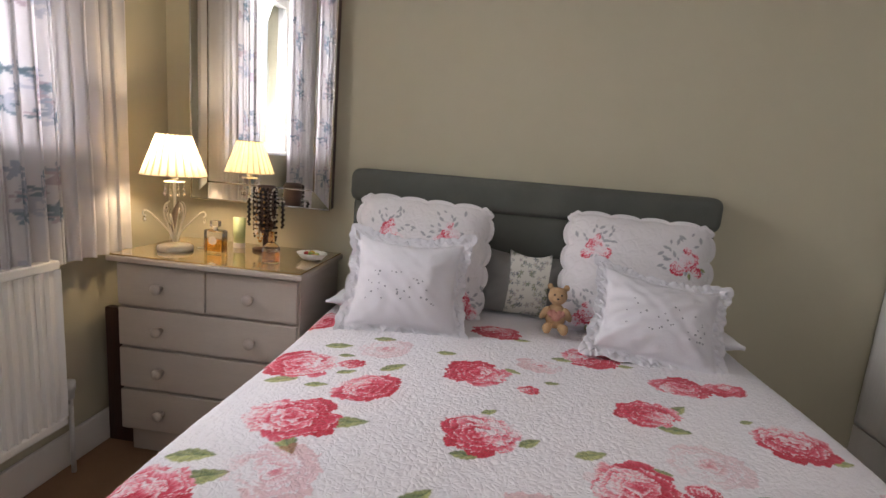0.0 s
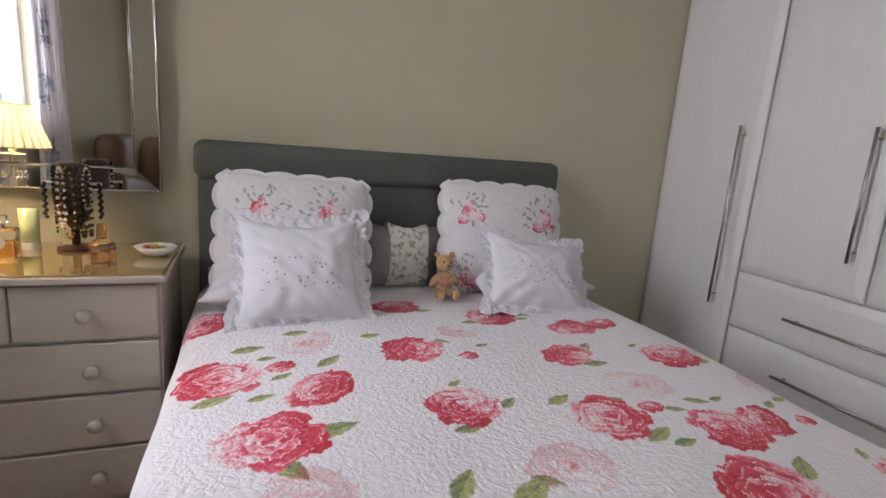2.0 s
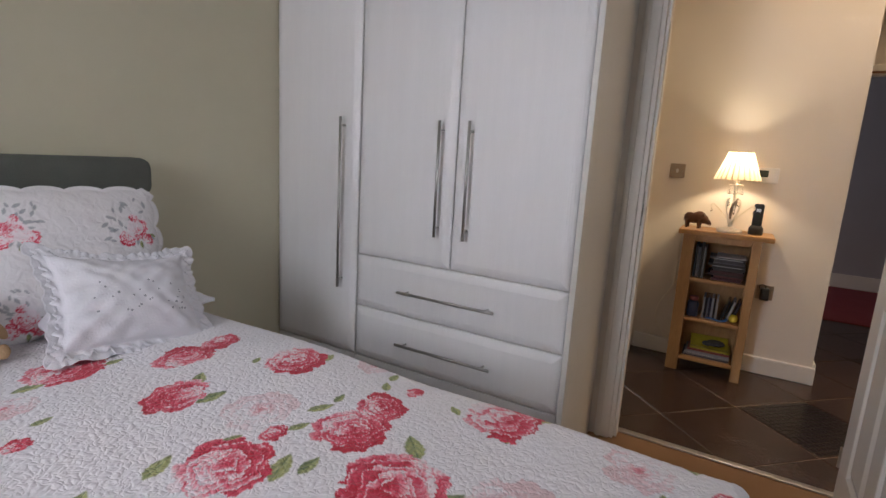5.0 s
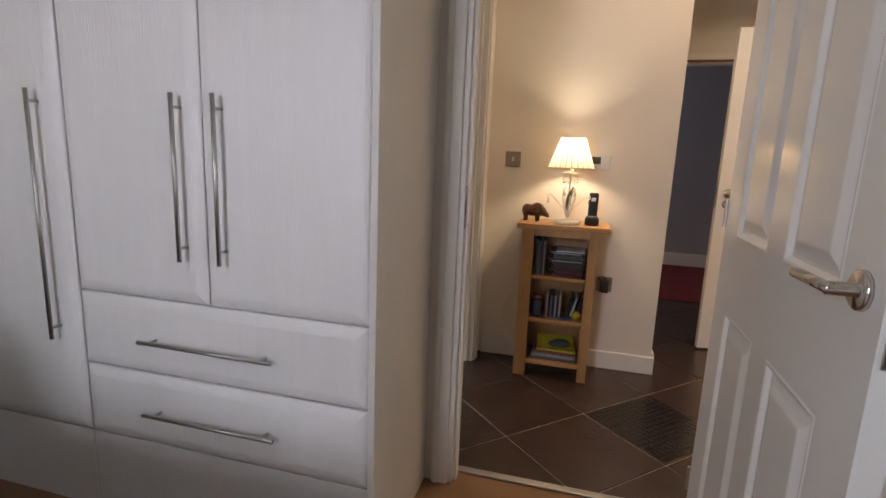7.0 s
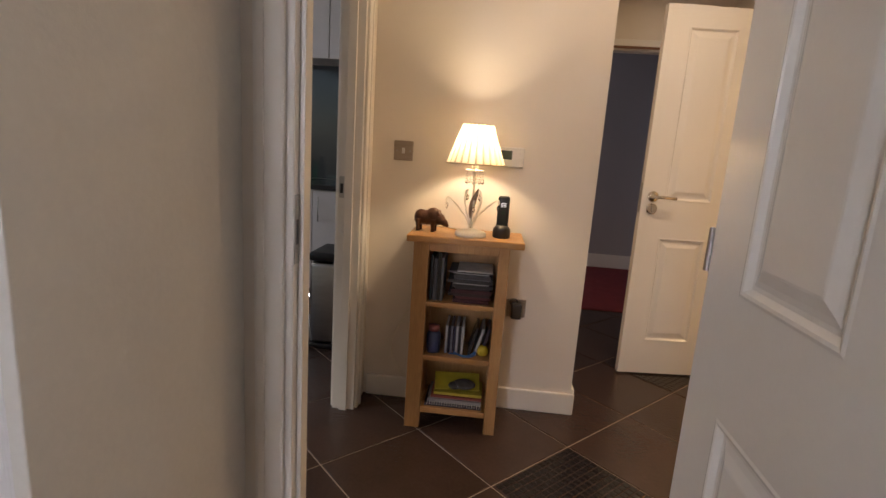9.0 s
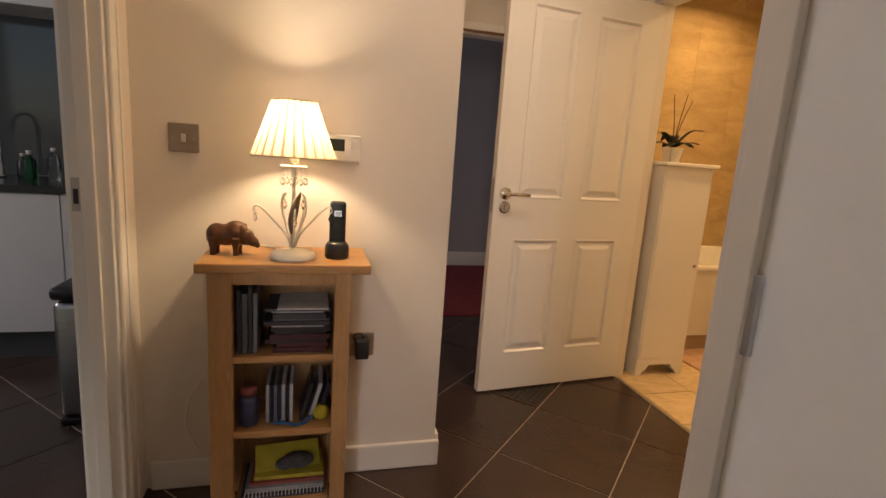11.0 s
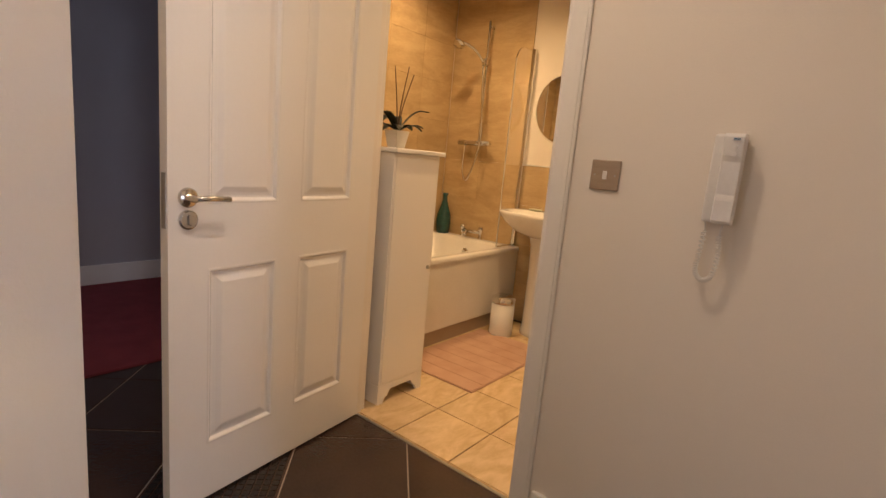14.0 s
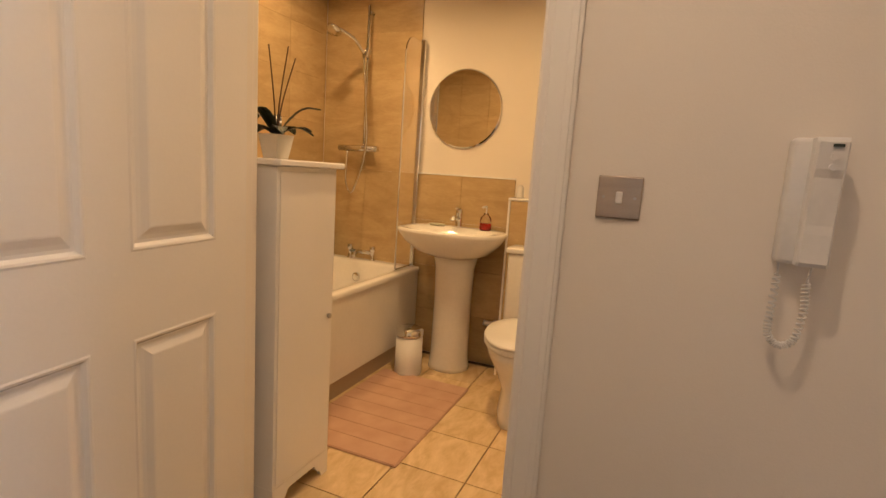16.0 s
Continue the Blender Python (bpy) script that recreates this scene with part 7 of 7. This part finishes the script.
for x, y, h, r, m_ in ((4.76, 1.590, 0.15, 0.032, M_GREENGLASS), (4.82, 1.50, 0.17, 0.030, M_GLASS), (4.84, 1.66, 0.13, 0.026, M_BLACK)):
    k = thing("bottle", (x, y, 0.90), "green and clear bottles beside the sink" if m_ != M_BLACK else "dark bottle beside the sink", "bottle", "bottles by the sink")
    part("body", lathe([(0, 0), (r, 0), (r * 1.05, 0.01), (r, h * 0.62), (r * 0.4, h * 0.8), (r * 0.4, h * 0.86), (0, h * 0.86)], x, y, 0.9005, 16), m_, k, "", True)
    part("cap", lathe([(r * 0.42, h * 0.861), (r * 0.42, h), (0, h)], x, y, 0.9005, 12), M_WHITEPLASTIC, k, "", True)
led = thing("plinth_light", (KX + 0.045, 1.34, 0.08), "small round lit plinth light", "plinth light")
part("lens", lathe([(0.016, 0), (0.016, -0.003), (0, -0.004)], KX + 0.0445, 1.345, 0.085, 18, axis="x"), glowing("led_white", (0.8, 0.9, 1.0), 9), led)
kb = thing("kitchen_bin", (3.83, 0.92, 0), "tall steel kitchen bin with black lid", "bin")
part("body", box(3.70, 3.99, 0.76, 1.07, 0.03, 0.52, 0.03, 4), M_STEEL, kb, "", True)
part("lid", box(3.695, 3.995, 0.755, 1.075, 0.522, 0.575, 0.02, 4), M_BLACK, kb, "black lid", True)
part("foot", box(3.70, 3.99, 0.76, 1.07, 0.0, 0.029, 0.008), M_BLACK, kb)
solo("wall_picture", box(KB - 0.016, KB - 0.009, 2.05, 2.30, 1.25, 1.55), M_PLINTH, (KB, 2.17, 1.4), "dark framed panel on the splashback", "panel")
# header trim of the far doorway
structure("trim_far_door", box(4.982, 4.986, -1.40, -0.52, 2.008, 2.026), M_WOODTRIM, "dark oak strip over the far doorway", "trim")

# ---- tiles, piece by piece ----


def clip_poly(poly, x0, x1, y0, y1):
    for axis, lim, sign in ((0, x0, 1), (0, x1, -1), (1, y0, 1), (1, y1, -1)):
        out = []
        for i, p in enumerate(poly):
            q = poly[(i + 1) % len(poly)]
            a, c = sign * (p[axis] - lim), sign * (q[axis] - lim)
            if a >= 0:
                out.append(p)
            if a * c < 0:
                t = a / (a - c)
                out.append((p[0] + (q[0] - p[0]) * t, p[1] + (q[1] - p[1]) * t))
        poly = out
        if not poly:
            return []
    return poly


def slab(poly, z0, z1, cham=0.0012):
    b = bmesh.new()
    cx_, cy_ = sum(p[0] for p in poly) / len(poly), sum(p[1] for p in poly) / len(poly)
    k = 1 - cham / 0.2
    top = [b.verts.new((cx_ + (x - cx_) * k, cy_ + (y - cy_) * k, z1)) for x, y in poly]
    mid = [b.verts.new((x, y, z1 - cham)) for x, y in poly]
    low = [b.verts.new((x, y, z0)) for x, y in poly]
    b.faces.new(top)
    for a, c in ((top, mid), (mid, low)):
        for i in range(len(poly)):
            b.faces.new((a[i], a[(i + 1) % len(poly)], c[(i + 1) % len(poly)], c[i]))
    return b


hall_floor = bpy.data.objects["floor_hall"]
bath_floor = bpy.data.objects["floor_bathroom"]
PITCH, ANG = 0.4535, radians(-45.6)
U_ = Vector((math.cos(ANG), math.sin(ANG))) * PITCH
V_ = Vector((-math.sin(ANG), math.cos(ANG))) * PITCH
P0 = Vector((3.276, -0.657))
half = (PITCH - 0.006) / 2 / PITCH
shared = None
for i in range(-9, 12):
    for j in range(-9, 12):
        c = P0 + U_ * (i + 0.5) + V_ * (j + 0.5)
        if not (1.7 < c.x < 5.35 and -1.95 < c.y < 3.5):
            continue
        poly = [tuple(c + U_ * (a * half) + V_ * (d_ * half)) for a, d_ in ((-1, -1), (1, -1), (1, 1), (-1, 1))]
        cut = clip_poly(poly, 2.046, 5.004, -1.598, 3.2)
        if len(cut) < 3:
            continue
        whole = len(cut) == 4 and all((Vector(p) - Vector(q)).length < 1e-6 for p, q in zip(cut, poly))
        decor = (c - Vector((2.66, -0.32))).length < 0.12 or (c - Vector((3.905, -0.985))).length < 0.12
        if whole and not decor:
            if shared is None:
                shared = mesh_of("tile", slab([(p[0] - c.x, p[1] - c.y) for p in poly], -0.0034, 0.0), M_SLATE)
            ob = new("tile", shared)
            ob.location = (c.x, c.y, 0)
            ob.parent = hall_floor
        elif decor:
            b = slab(cut, -0.0034, 0.0)
            nb = 15
            for r in range(nb):
                for s in range(nb):
                    q = c + U_ * ((r + 0.5) / nb - 0.5) * 0.96 + V_ * ((s + 0.5) / nb - 0.5) * 0.96
                    if not (2.06 < q.x and q.y > -1.58):
                        continue
                    w = 0.42 / nb
                    vs = [tuple(q + U_ * (a * w) + V_ * (d_ * w)) for a, d_ in ((-1, -1), (1, -1), (1, 1), (-1, 1))]
                    lo_ = [b.verts.new((x, y, 0.0)) for x, y in vs]
                    hi_ = [b.verts.new((q.x + (x - q.x) * 0.88, q.y + (y - q.y) * 0.88, 0.0025)) for x, y in vs]
                    b.faces.new(hi_)
                    for k in range(4):
                        b.faces.new((lo_[k], lo_[(k + 1) % 4], hi_[(k + 1) % 4], hi_[k]))
            me = mesh_of("tile", b, M_SLATE)
            me.materials.append(M_STUD)
            for poly_ in me.polygons:
                if poly_.center.z > 0.0005:
                    poly_.material_index = 1
            ob = new("tile", me)
            ob.parent = hall_floor
            tagged(ob, "dark tile with raised square studs")
        else:
            ob = new("tile", mesh_of("tile", slab(cut, -0.0034, 0.0), M_SLATE))
            ob.parent = hall_floor
shared = None
for i in range(-3, 4):
    for j in range(0, 7):
        x0, y1 = 3.356 + 0.307 * i, -1.620 - 0.305 * (j - 1)
        poly = [(x0 + 0.0025, y1 - 0.3025), (x0 + 0.3045, y1 - 0.3025), (x0 + 0.3045, y1 - 0.0025), (x0 + 0.0025, y1 - 0.0025)]
        cut = clip_poly(poly, 2.722, 4.30, FY + 0.001, -1.613)
        if len(cut) < 3:
            continue
        ob = new("tile", mesh_of("tile", slab(cut, -0.0029, 0.004), M_STONEFLOOR))
        ob.parent = bath_floor
far, east = bpy.data.objects["wall_bath_far"], bpy.data.objects["wall_bath_east"]
# full height over the bath, dado beside it
for r in range(9):
    z0 = 0.005 + 0.30 * r
    z1 = min(z0 + 0.2994, H - 0.002)
    for k, (x0, x1) in enumerate(((4.286, 4.668), (4.670, 5.018))):
        ob = new("tile", mesh_of("tile", box(x0, x1 + 0.0008, FY + 0.0005, FY + 0.009, z0, z1, 0.0004, 1), M_STONE))
        ob.parent = far
    for k in range(5):
        y0 = FY + 0.012 + 0.37 * k
        ob = new("tile", mesh_of("tile", box(5.020, 5.0295, y0, min(y0 + 0.3694, TY - 0.102), z0, z1, 0.0004, 1), M_STONE))
        ob.parent = east
for r in range(4):
    z0, z1 = 0.005 + 0.30 * r, 0.303 + 0.30 * r
    for x0, x1 in ((3.596, 3.946), (3.948, 4.284)):
        ob = new("tile", mesh_of("tile", box(x0, x1, FY + 0.0005, FY + 0.009, z0, min(z1, 1.203), 0.0004, 1), M_STONE))
        ob.parent = far
inner = bpy.data.objects["wall_bathroom"]
for r in range(9):
    z0 = 0.005 + 0.30 * r
    for x0, x1 in ((4.06, 4.418), (4.42, 4.718), (4.72, 5.018)):
        ob = new("tile", mesh_of("tile", box(x0, x1, TY - 0.109, TY - 0.1005, z0, min(z0 + 0.2994, H - 0.002), 0.0004, 1), M_STONE))
        ob.parent = inner
structure("trim_dado", box(3.594, 4.286, FY + 0.0005, FY + 0.012, 1.204, 1.214, 0.002), M_GLOSS, "slim cream tile edging", "trim")
